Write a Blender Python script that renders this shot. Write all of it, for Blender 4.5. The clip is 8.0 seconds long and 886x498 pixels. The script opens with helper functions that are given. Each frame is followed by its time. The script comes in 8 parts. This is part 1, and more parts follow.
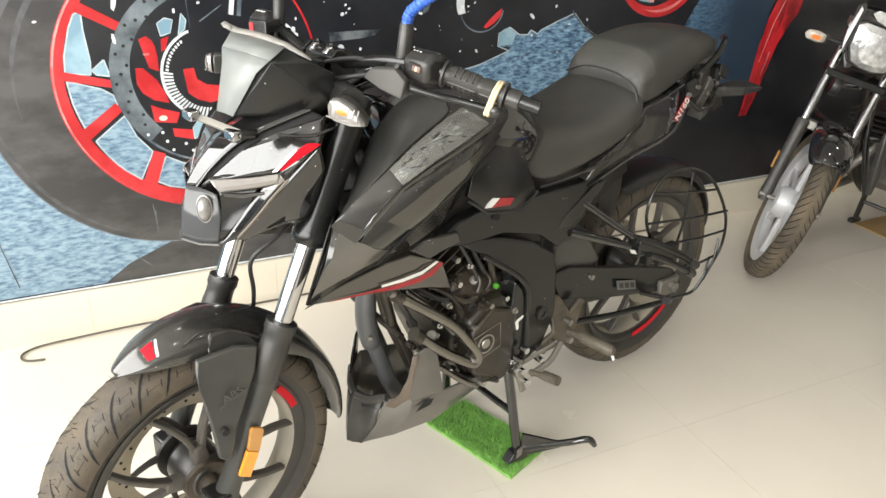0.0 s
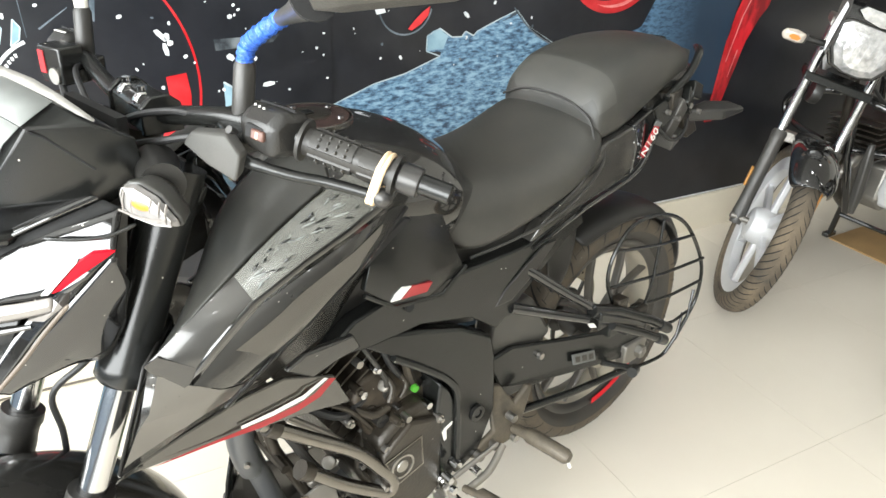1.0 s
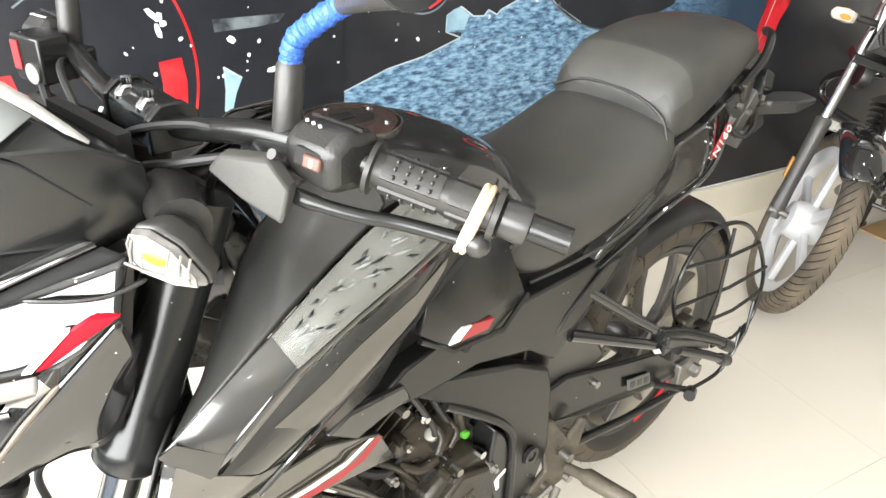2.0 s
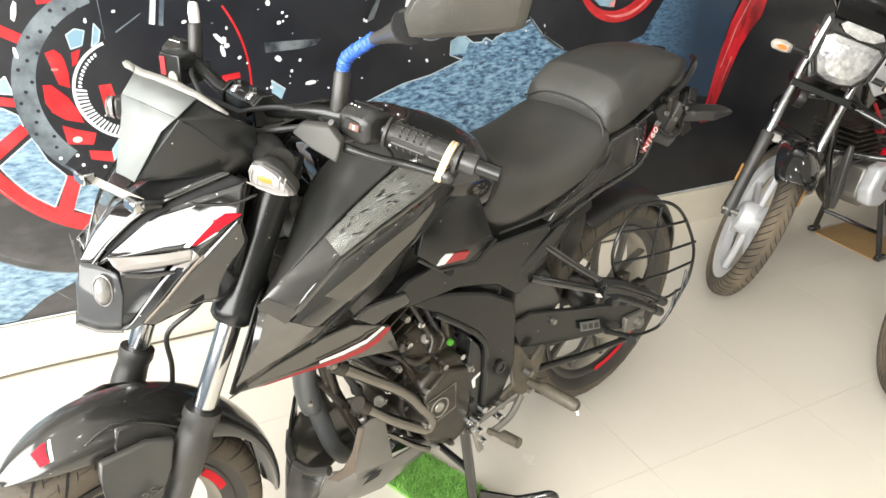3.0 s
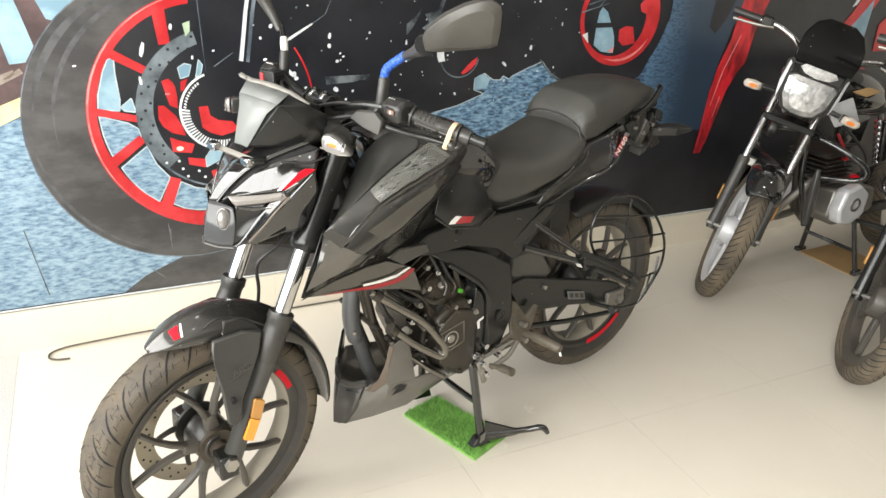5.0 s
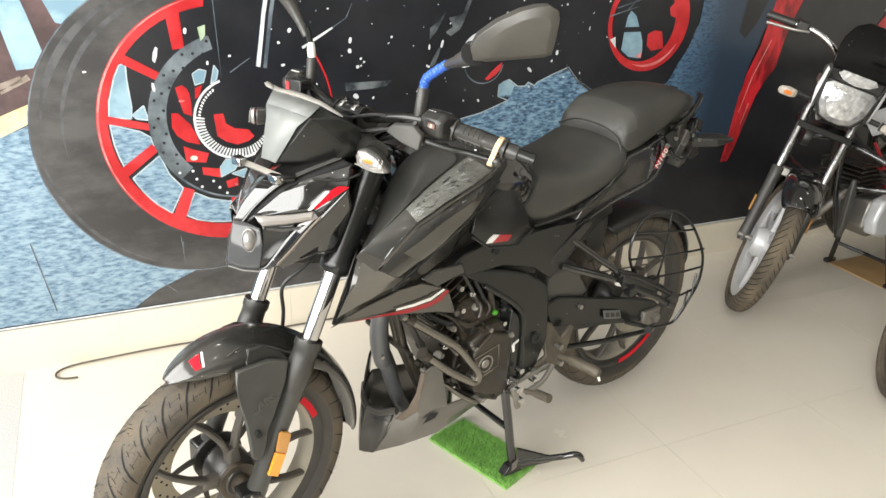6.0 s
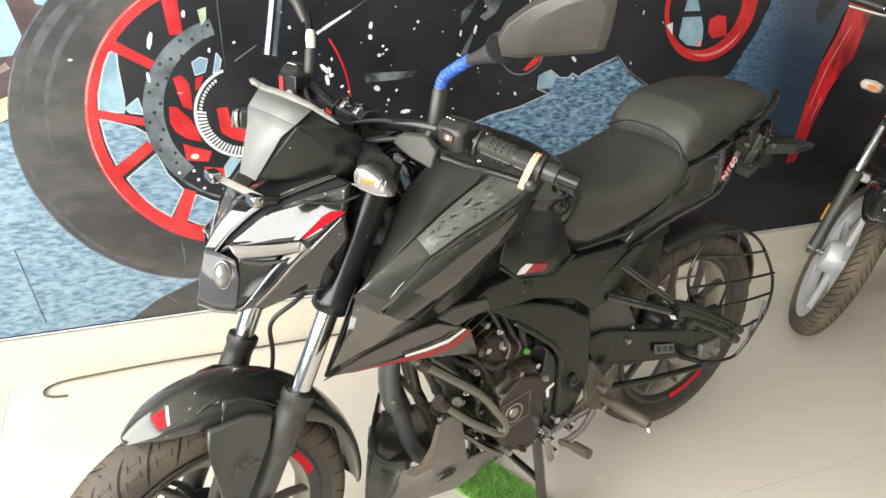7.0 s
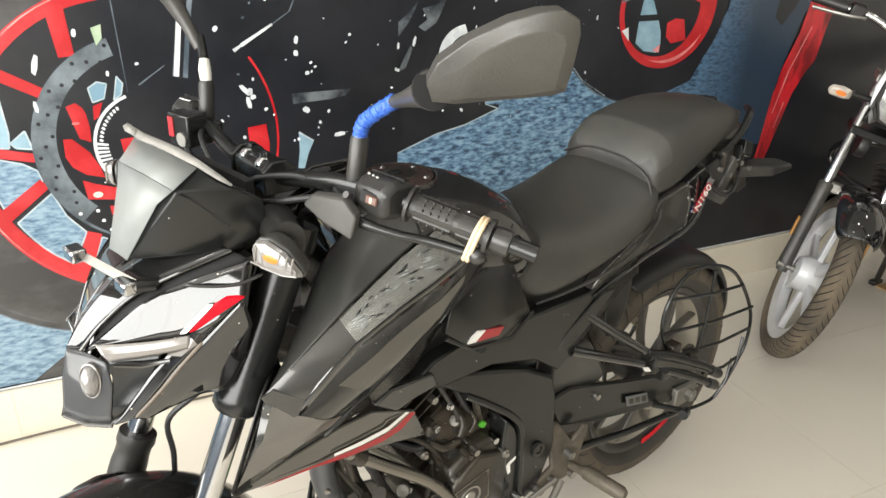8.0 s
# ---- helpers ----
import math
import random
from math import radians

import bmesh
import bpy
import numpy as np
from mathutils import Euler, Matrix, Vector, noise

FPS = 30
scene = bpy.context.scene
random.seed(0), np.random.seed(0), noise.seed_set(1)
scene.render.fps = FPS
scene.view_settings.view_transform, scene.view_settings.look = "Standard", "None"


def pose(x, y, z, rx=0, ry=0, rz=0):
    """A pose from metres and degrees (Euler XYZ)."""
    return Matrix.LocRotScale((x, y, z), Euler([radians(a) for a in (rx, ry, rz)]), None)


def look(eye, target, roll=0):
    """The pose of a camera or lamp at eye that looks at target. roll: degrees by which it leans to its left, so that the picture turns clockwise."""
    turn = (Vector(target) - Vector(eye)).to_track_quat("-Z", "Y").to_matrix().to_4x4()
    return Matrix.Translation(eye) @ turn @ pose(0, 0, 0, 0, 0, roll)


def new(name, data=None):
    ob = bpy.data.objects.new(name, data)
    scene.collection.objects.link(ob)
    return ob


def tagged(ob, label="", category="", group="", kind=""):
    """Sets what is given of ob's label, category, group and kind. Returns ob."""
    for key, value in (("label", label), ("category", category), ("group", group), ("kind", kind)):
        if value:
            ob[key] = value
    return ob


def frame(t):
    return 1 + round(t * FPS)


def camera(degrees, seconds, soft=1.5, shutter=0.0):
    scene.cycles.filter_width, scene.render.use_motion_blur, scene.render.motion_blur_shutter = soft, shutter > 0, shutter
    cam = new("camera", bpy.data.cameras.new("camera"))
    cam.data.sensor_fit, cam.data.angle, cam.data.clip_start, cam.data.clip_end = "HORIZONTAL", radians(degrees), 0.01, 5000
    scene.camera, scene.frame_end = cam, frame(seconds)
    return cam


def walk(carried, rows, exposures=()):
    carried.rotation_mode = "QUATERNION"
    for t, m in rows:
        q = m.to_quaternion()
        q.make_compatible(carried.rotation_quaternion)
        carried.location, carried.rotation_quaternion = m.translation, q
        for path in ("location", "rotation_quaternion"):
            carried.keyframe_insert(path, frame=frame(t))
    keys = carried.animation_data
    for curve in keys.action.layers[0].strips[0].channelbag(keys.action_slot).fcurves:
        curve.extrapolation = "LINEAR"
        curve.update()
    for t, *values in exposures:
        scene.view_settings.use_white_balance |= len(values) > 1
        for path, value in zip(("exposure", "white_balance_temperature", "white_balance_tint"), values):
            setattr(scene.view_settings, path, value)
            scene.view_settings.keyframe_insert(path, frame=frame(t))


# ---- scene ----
cam = camera(61.2, 8.0, soft=1.5)
PATH = [
    (0, (-0.350, -1.197, 1.376), (0.657, 0.057, 0.568), 1.85),
    (0.5, (-0.138, -1.052, 1.381), (0.895, 0.176, 0.566), 1.74),
    (1, (0.006, -0.902, 1.358), (1.082, 0.269, 0.514), 2.24),
    (1.5, (0.078, -0.737, 1.337), (1.181, 0.380, 0.457), 2.73),
    (2, (0.064, -0.685, 1.325), (1.151, 0.438, 0.432), 2.71),
    (2.2, (0.026, -0.701, 1.330), (1.099, 0.439, 0.442), 2.50),
    (3.3, (-0.302, -1.151, 1.451), (0.787, 0.017, 0.621), 3.32),
    (3.5, (-0.371, -1.205, 1.450), (0.726, -0.032, 0.638), 3.32),
    (4, (-0.499, -1.329, 1.472), (0.601, -0.129, 0.704), 3.34),
    (5.5, (-0.506, -1.510, 1.467), (0.510, -0.216, 0.736), 2.29),
    (6, (-0.494, -1.340, 1.460), (0.540, -0.061, 0.730), 2.71),
    (6.5, (-0.439, -1.215, 1.458), (0.579, 0.067, 0.711), 2.93),
    (7, (-0.282, -1.120, 1.426), (0.669, 0.200, 0.656), 2.52),
    (7.5, (-0.149, -1.042, 1.428), (0.771, 0.290, 0.641), 2.26),
    (8, (-0.102, -0.930, 1.427), (0.930, 0.326, 0.655), 1.97),
]
EXPOSURE = 0.18
walk(cam, [(t, look(eye, target, roll)) for t, eye, target, roll in PATH], [
    (0, EXPOSURE, 6500, 10), (0.5, EXPOSURE + 0.2, 6350, 10), (1.0, EXPOSURE + 0.6, 6200, 8), (1.5, EXPOSURE + 0.88, 6250, 9), (2.2, EXPOSURE + 0.9, 6300, 10), (3.3, EXPOSURE + 0.25, 6500, 10), (4.0, EXPOSURE + 0.06, 6500, 10), (8, EXPOSURE, 6500, 10)])

# ---- the room's frame: x along the mural wall, y into it ----
ROOM = Matrix.Translation((0, 1.134, 0)) @ pose(0, 0, 0, 0, 0, -13.61)
U0, U1, Y0, HIGH = -1.5, 6.2, -6.0, 3.1

# ---- light ----
world = bpy.data.worlds.new("world")
scene.world = world
world.use_nodes = True
wn = world.node_tree.nodes
sky = wn.new("ShaderNodeTexSky")
sky.sky_type, sky.sun_disc, sky.sun_elevation, sky.sun_rotation = "NISHITA", False, radians(50), radians(200)
wn["Background"].inputs["Strength"].default_value = 0.12
world.node_tree.links.new(sky.outputs[0], wn["Background"].inputs["Color"])


def area_lamp(name, m, sx, sy, watts, color):
    data = bpy.data.lights.new(name, "AREA")
    data.shape, data.size, data.size_y, data.energy, data.color = "RECTANGLE", sx, sy, watts, color
    ob = new(name, data)
    ob.matrix_world = m
    return ob


# daylight through the glazed shop front
area_lamp("daylight_side", ROOM @ pose(U0 + 0.06, -2.85, 1.72, 0, -90, 0), 1.97, 5.1, 320, (1.0, 0.985, 0.938))


# ---- materials ----
def mat(name, color, rough=0.5, metal=0.0, var=0.15, scale=14.0, bump=0.0, bscale=180.0, dust=0.0, dustcol=(0.33, 0.29, 0.23),
        coat=0.0, alpha=1.0, trans=0.0, emit=0.0, dscale=6.0, spec=0.5, specks=0.0, world_coords=False):
    m = bpy.data.materials.new(name)
    m.use_nodes = True
    n, l = m.node_tree.nodes, m.node_tree.links
    p = n["Principled BSDF"]
    p.inputs["Metallic"].default_value, p.inputs["Alpha"].default_value = metal, alpha
    p.inputs["Coat Weight"].default_value, p.inputs["Coat Roughness"].default_value = coat, 0.06
    p.inputs["Transmission Weight"].default_value = trans
    p.inputs["Specular IOR Level"].default_value = spec
    co = n.new("ShaderNodeTexCoord")
    place = n.new("ShaderNodeNewGeometry").outputs["Position"] if world_coords else co.outputs["Object"]
    big = n.new("ShaderNodeTexNoise")
    big.inputs["Scale"].default_value, big.inputs["Detail"].default_value = scale, 6
    l.new(place, big.inputs["Vector"])
    mix = n.new("ShaderNodeMix")
    mix.data_type = "RGBA"
    mix.inputs["A"].default_value = (*[c * (1 - var) for c in color], 1)
    mix.inputs["B"].default_value = (*[min(1, c * (1 + var)) for c in color], 1)
    l.new(big.outputs["Fac"], mix.inputs["Factor"])
    out, rgh = mix.outputs["Result"], None
    rr = n.new("ShaderNodeMapRange")
    rr.inputs["To Min"].default_value, rr.inputs["To Max"].default_value = max(0.02, rough * 0.82), min(1, rough * 1.18)
    l.new(big.outputs["Fac"], rr.inputs["Value"])
    rgh = rr.outputs["Result"]
    if dust > 0:
        dn = n.new("ShaderNodeTexNoise")
        dn.inputs["Scale"].default_value, dn.inputs["Detail"].default_value, dn.inputs["Roughness"].default_value = dscale, 9, 0.68
        l.new(place, dn.inputs["Vector"])
        dr = n.new("ShaderNodeMapRange")
        dr.inputs["From Min"].default_value, dr.inputs["From Max"].default_value = 0.34, 0.74
        dr.inputs["To Min"].default_value, dr.inputs["To Max"].default_value = dust * 0.25, min(1.0, dust * 1.6)
        l.new(dn.outputs["Fac"], dr.inputs["Value"])
        dm = n.new("ShaderNodeMix")
        dm.data_type = "RGBA"
        dm.inputs["B"].default_value = (*dustcol, 1)
        l.new(dr.outputs["Result"], dm.inputs["Factor"])
        l.new(out, dm.inputs["A"])
        out = dm.outputs["Result"]
        ra = n.new("ShaderNodeMath")
        ra.operation = "MULTIPLY_ADD"
        ra.use_clamp = True
        ra.inputs[1].default_value = 0.5
        l.new(dr.outputs["Result"], ra.inputs[0])
        l.new(rgh, ra.inputs[2])
        rgh = ra.outputs[0]
    if specks > 0:
        vo, lt, gt, mu, sm = n.new("ShaderNodeTexVoronoi"), n.new("ShaderNodeMath"), n.new("ShaderNodeMath"), n.new("ShaderNodeMath"), n.new("ShaderNodeMix")
        vo.inputs["Scale"].default_value = 85
        sp = n.new("ShaderNodeSeparateXYZ")
        l.new(co.outputs["Object"], vo.inputs["Vector"])
        l.new(vo.outputs["Color"], sp.inputs["Vector"])
        lt.operation, gt.operation, mu.operation = "LESS_THAN", "GREATER_THAN", "MULTIPLY"
        lt.inputs[1].default_value, gt.inputs[1].default_value = 0.085, 1 - specks
        l.new(vo.outputs["Distance"], lt.inputs[0])
        l.new(sp.outputs["X"], gt.inputs[0])
        l.new(lt.outputs[0], mu.inputs[0])
        l.new(gt.outputs[0], mu.inputs[1])
        sm.data_type = "RGBA"
        sm.inputs["B"].default_value = (0.5, 0.47, 0.42, 1)
        l.new(mu.outputs[0], sm.inputs["Factor"])
        l.new(out, sm.inputs["A"])
        out = sm.outputs["Result"]
    l.new(out, p.inputs["Base Color"])
    l.new(rgh, p.inputs["Roughness"])
    if bump > 0:
        fine = n.new("ShaderNodeTexNoise")
        fine.inputs["Scale"].default_value, fine.inputs["Detail"].default_value = bscale, 4
        l.new(place, fine.inputs["Vector"])
        b = n.new("ShaderNodeBump")
        b.inputs["Strength"].default_value, b.inputs["Distance"].default_value = bump, 0.002
        l.new(fine.outputs["Fac"], b.inputs["Height"])
        l.new(b.outputs["Normal"], p.inputs["Normal"])
    if emit > 0:
        p.inputs["Emission Color"].default_value, p.inputs["Emission Strength"].default_value = (*color, 1), emit
    return m


GLOSS = mat("gloss_black_paint", (0.009, 0.009, 0.009), 0.05, coat=0.9, dust=0.006, specks=0.16)
PAINT_GREY = mat("dark_grey_metallic_paint", (0.03, 0.03, 0.0285), 0.2, 0.35, coat=0.6, dust=0.04, specks=0.08)
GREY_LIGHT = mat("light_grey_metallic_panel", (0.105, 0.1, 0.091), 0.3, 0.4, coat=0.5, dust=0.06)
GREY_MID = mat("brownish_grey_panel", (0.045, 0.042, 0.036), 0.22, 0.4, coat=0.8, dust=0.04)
SATIN = mat("satin_black_plastic", (0.008, 0.0085, 0.008), 0.24, bump=0.06, bscale=500, dust=0.005, spec=0.45, specks=0.06)
INNER = mat("dull_dark_grey_plastic", (0.026, 0.027, 0.0255), 0.28, bump=0.1, bscale=420, dust=0.05)
PLASTIC = mat("grained_black_plastic", (0.0105, 0.0105, 0.01), 0.36, bump=0.2, bscale=420, dust=0.02)
PLASTIC_GREY = mat("worn_grey_plastic", (0.034, 0.034, 0.0325), 0.34, bump=0.2, bscale=420, dust=0.07)
GRIP_END = mat("dark_bar_end_metal", (0.035, 0.035, 0.035), 0.3, 0.4, dust=0.04)
SEAT_LIT = mat("seat_vinyl_lit_facet", (0.046, 0.0465, 0.043), 0.4, bump=0.25, bscale=650, dust=0.06, var=0.1)
ENGINE_DUST = mat("dusty_brown_engine_top", (0.024, 0.021, 0.017), 0.42, 0.2, bump=0.7, bscale=120, dust=0.3, dustcol=(0.15, 0.11, 0.07), dscale=26, specks=0.25)
SEAT = mat("black_seat_vinyl", (0.025, 0.0255, 0.0235), 0.4, bump=0.25, bscale=650, dust=0.05, var=0.1)
RUBBER = mat("black_rubber", (0.014, 0.014, 0.0135), 0.42, bump=0.15, dust=0.04)
BOOT_RUBBER = mat("dull_grey_boot_rubber", (0.03, 0.0305, 0.029), 0.6, bump=0.15, dust=0.05)
TYRE = mat("dusty_tyre_rubber", (0.03, 0.028, 0.025), 0.65, bump=0.4, bscale=160, dust=0.3, dustcol=(0.22, 0.165, 0.1), dscale=9)
TYRE_OLD = mat("worn_dusty_tyre_rubber", (0.046, 0.041, 0.034), 0.8, bump=0.5, bscale=160, dust=0.4, dustcol=(0.27, 0.21, 0.14), dscale=9)
SIDEWALL = mat("tyre_sidewall_rubber", (0.024, 0.0235, 0.022), 0.6, bump=0.25, bscale=160, dust=0.1, dustcol=(0.2, 0.16, 0.11), dscale=14)
GROOVE = mat("tread_groove_black", (0.008, 0.008, 0.008), 0.9)
RIM = mat("black_alloy", (0.012, 0.012, 0.012), 0.28, dust=0.08, dustcol=(0.24, 0.21, 0.17))
SPOKE_FACE = mat("dusty_spoke_paint", (0.045, 0.043, 0.04), 0.36, dust=0.18, dustcol=(0.2, 0.165, 0.12))
RIM_DUST = mat("dusty_rim_barrel", (0.22, 0.21, 0.185), 0.55, 0.2, dust=0.45, dustcol=(0.46, 0.4, 0.3))
CHROME = mat("chrome", (0.5, 0.5, 0.5), 0.13, 1.0, var=0.06)
STEEL = mat("dull_steel", (0.35, 0.34, 0.32), 0.38, 1.0, dust=0.2)
ALLOY = mat("cast_alloy_grey", (0.24, 0.232, 0.215), 0.42, 0.8, bump=0.3, dust=0.25)
TUBE_GREY = mat("worn_bare_metal_tube", (0.2, 0.19, 0.175), 0.2, 1.0, dust=0.08, dustcol=(0.25, 0.21, 0.16))
ENGINE = mat("black_engine_paint", (0.013, 0.0125, 0.0115), 0.26, 0.35, bump=0.35, bscale=220, dust=0.12, dustcol=(0.2, 0.155, 0.1), specks=0.2)
HEAT = mat("grey_heat_shield", (0.085, 0.09, 0.095), 0.4, 0.2, dust=0.08)
CAST = mat("dull_cast_footrest_metal", (0.05, 0.045, 0.037), 0.45, 0.4, bump=0.4, bscale=220, dust=0.3, dustcol=(0.3, 0.25, 0.18), dscale=18)
DISC = mat("drilled_disc_steel", (0.42, 0.39, 0.33), 0.42, 0.8, dust=0.3, dustcol=(0.42, 0.36, 0.25))
RED = mat("red_decal", (0.6, 0.004, 0.016), 0.4, var=0.08, spec=0.2)
SWITCH_RED = mat("faded_red_switch", (0.075, 0.026, 0.018), 0.4, dust=0.1)
FILLER_REFLECT = mat("gloss_filler_ring_brown_reflection", (0.03, 0.014, 0.012), 0.16, coat=0.4, dust=0.03)
DARK_RED = mat("dark_red_decal", (0.3, 0.008, 0.014), 0.35, dust=0.03)
WHITE = mat("white_decal", (0.72, 0.71, 0.68), 0.35, dust=0.1)
AMBER = mat("amber_reflector", (0.75, 0.28, 0.02), 0.2, coat=0.6, var=0.1)
AMBER_DULL = mat("weathered_amber_reflector", (0.42, 0.2, 0.045), 0.3, coat=0.3, var=0.15)
LENS = mat("clear_lamp_lens", (0.24, 0.23, 0.22), 0.2, 0.3, coat=0.5, var=0.6, scale=60, bump=0.5, bscale=110)
LENS_BRIGHT = mat("fluted_reflector_lens", (0.46, 0.46, 0.455), 0.16, 0.6, coat=0.4, var=0.9, scale=45, bump=1.0, bscale=70)
LENS_CLEAR = mat("pale_indicator_lens", (0.46, 0.41, 0.35), 0.22, coat=0.5, var=0.4, scale=60, bump=0.5, bscale=110)
LENS_GREY = mat("smoked_lamp_lens", (0.05, 0.051, 0.052), 0.16, coat=0.25, var=0.2, spec=0.3)
LENS_STRIP = mat("grey_strip_lens", (0.2, 0.185, 0.17), 0.15, coat=0.7, var=0.2)
BULB = mat("amber_bulb", (0.62, 0.17, 0.02), 0.35, var=0.2)
BLUE_TAPE = mat("blue_wrapping_tape", (0.03, 0.1, 0.42), 0.4, var=0.5, scale=150, bump=1.0, bscale=260)
WHITE_TAPE = mat("white_wrapping_tape", (0.7, 0.68, 0.62), 0.5, var=0.15, bump=0.6, bscale=120)
BAND = mat("beige_rubber_band", (0.62, 0.47, 0.3), 0.6, var=0.15)
GREEN_CAP = mat("green_cap", (0.1, 0.42, 0.04), 0.4)
SCREEN = mat("dark_tinted_screen", (0.004, 0.004, 0.004), 0.12, spec=0.2, specks=0.2)
FILM = mat("creased_protective_film", (0.24, 0.24, 0.215), 0.26, var=0.12, scale=8, bump=0.05, bscale=10, alpha=0.42)
FILM_GREY = mat("cloudy_film", (0.25, 0.262, 0.252), 0.36, var=0.25, scale=14, bump=0.12, bscale=16, alpha=0.66)
FILM_EDGE = mat("peeling_film_edge", (0.27, 0.26, 0.235), 0.5, var=0.4, scale=40, bump=0.8, bscale=60, alpha=0.7)
EAR_BROWN = mat("brown_stain_and_reflection", (0.07, 0.05, 0.036), 0.5, dust=0.15, var=0.3, scale=20)
STICKER = mat("faded_grey_sticker", (0.11, 0.115, 0.112), 0.5)
GRASS = mat("green_artificial_grass", (0.2, 0.42, 0.09), 0.65, var=0.6, scale=45)
BOARD = mat("brown_board", (0.42, 0.27, 0.12), 0.6, var=0.2)
SILVER = mat("silver_alloy_paint", (0.62, 0.63, 0.65), 0.38, 0.25, dust=0.1)
BLUE_PAINT = mat("blue_paint", (0.02, 0.08, 0.45), 0.2, coat=0.6)
FLOOR_WIRE = mat("dusty_brown_cable", (0.075, 0.064, 0.05), 0.6, dust=0.1)
CABLE = mat("black_cable", (0.014, 0.014, 0.014), 0.5)
TILE = mat("cream_vitrified_tile", (0.7, 0.65, 0.56), 0.22, var=0.05, scale=1.3, dust=0.07, dustcol=(0.36, 0.3, 0.2), dscale=1.7, world_coords=True, bump=0.03, bscale=60)
GROUT = mat("grey_grout", (0.6, 0.555, 0.475), 0.7)
GRANITE = mat("grey_speckled_granite", (0.5, 0.49, 0.47), 0.3, var=0.5, scale=210)
SKIRT = mat("cream_skirting", (0.74, 0.68, 0.56), 0.3, var=0.05, dust=0.06, dscale=4)
WALLPAINT = mat("grey_wall_paint", (0.26, 0.255, 0.24), 0.7, var=0.05, bump=0.1)
CEIL = mat("pale_grey_ceiling", (0.56, 0.555, 0.535), 0.8, var=0.04)
BOUNCE_WALL = mat("pale_cream_bounce_paint", (0.66, 0.635, 0.58), 0.7, var=0.05, bump=0.1)
FRAME_AL = mat("grey_window_frame", (0.3, 0.3, 0.31), 0.4, 0.6)
GLASS = mat("window_glass", (0.9, 0.95, 0.95), 0.02, var=0.02, trans=1.0)
PANEL_LIGHT = mat("lamp_diffuser", (1.0, 0.98, 0.93), 0.5, var=0.0, emit=34.0)


# ---- mesh helpers: a shape is (vertices, faces) ----
def cat(*gs):
    v, f = [], []
    for gv, gf in gs:
        k = len(v)
        v += [tuple(p) for p in gv]
        f += [tuple(i + k for i in q) for q in gf]
    return v, f


def xf(g, m):
    return [tuple(m @ Vector(p)) for p in g[0]], g[1]


def mirror(g):
    return [(x, -y, z) for x, y, z in g[0]], [tuple(reversed(q)) for q in g[1]]


def box(c, s):
    x, y, z = c
    a, b, d = s[0] / 2, s[1] / 2, s[2] / 2
    v = [(x + i * a, y + j * b, z + k * d) for k in (-1, 1) for j in (-1, 1) for i in (-1, 1)]
    return v, [(0, 2, 3, 1), (4, 5, 7, 6), (0, 1, 5, 4), (2, 6, 7, 3), (0, 4, 6, 2), (1, 3, 7, 5)]


def tube(pts, r, n=10, closed=False):
    """A tube along points; r is one radius, or one for each point."""
    pts = [Vector(p) for p in pts]
    rs = r if isinstance(r, (list, tuple)) else [r] * len(pts)
    v, f, side = [], [], None
    k = len(pts)
    for i, p in enumerate(pts):
        a = pts[(i - 1) % k] if closed or i else p
        b = pts[(i + 1) % k] if closed or i < k - 1 else p
        d = (b - a).normalized()
        if side is None:
            side = d.orthogonal().normalized()
        side = (side - side.dot(d) * d).normalized()
        up = d.cross(side)
        v += [tuple(p + rs[i] * (math.cos(2 * math.pi * j / n) * side + math.sin(2 * math.pi * j / n) * up)) for j in range(n)]
    for i in range(k if closed else k - 1):
        for j in range(n):
            q, w = i * n, ((i + 1) % k) * n
            f.append((q + j, q + (j + 1) % n, w + (j + 1) % n, w + j))
    if not closed:
        f += [tuple(reversed(range(n))), tuple(range((k - 1) * n, k * n))]
    return v, f


def bend(pts, steps=6, closed=False):
    """Points of a smooth curve through the given ones."""
    p = [Vector(q) for q in pts]
    k, out = len(p), []
    for i in range(k if closed else k - 1):
        a, b, c, d = (p[(i + s) % k] if closed else p[max(0, min(k - 1, i + s))] for s in (-1, 0, 1, 2))
        for j in range(steps):
            t = j / steps
            out.append(0.5 * (2 * b + (c - a) * t + (2 * a - 5 * b + 4 * c - d) * t * t + (3 * b - a - 3 * c + d) * t ** 3))
    return out if closed else out + [p[-1]]


def lathe(c, profile, n=48, axis="y"):
    """A closed ring of (radius, along) turned round an axis through c."""
    v, f, k = [], [], len(profile)
    for i in range(n):
        a = 2 * math.pi * i / n
        for r, s in profile:
            v.append((c[0] + r * math.cos(a), c[1] + s, c[2] + r * math.sin(a)) if axis == "y" else (c[0] + r * math.cos(a), c[1] + r * math.sin(a), c[2] + s))
    for i in range(n):
        for j in range(k):
            a, b = i * k, ((i + 1) % n) * k
            f.append((a + j, b + j, b + (j + 1) % k, a + (j + 1) % k) if axis == "y" else (a + j, a + (j + 1) % k, b + (j + 1) % k, b + j))
    return v, f


def drum(p, q, r, n=20, r2=None):
    return tube([p, q], [r, r if r2 is None else r2], n)


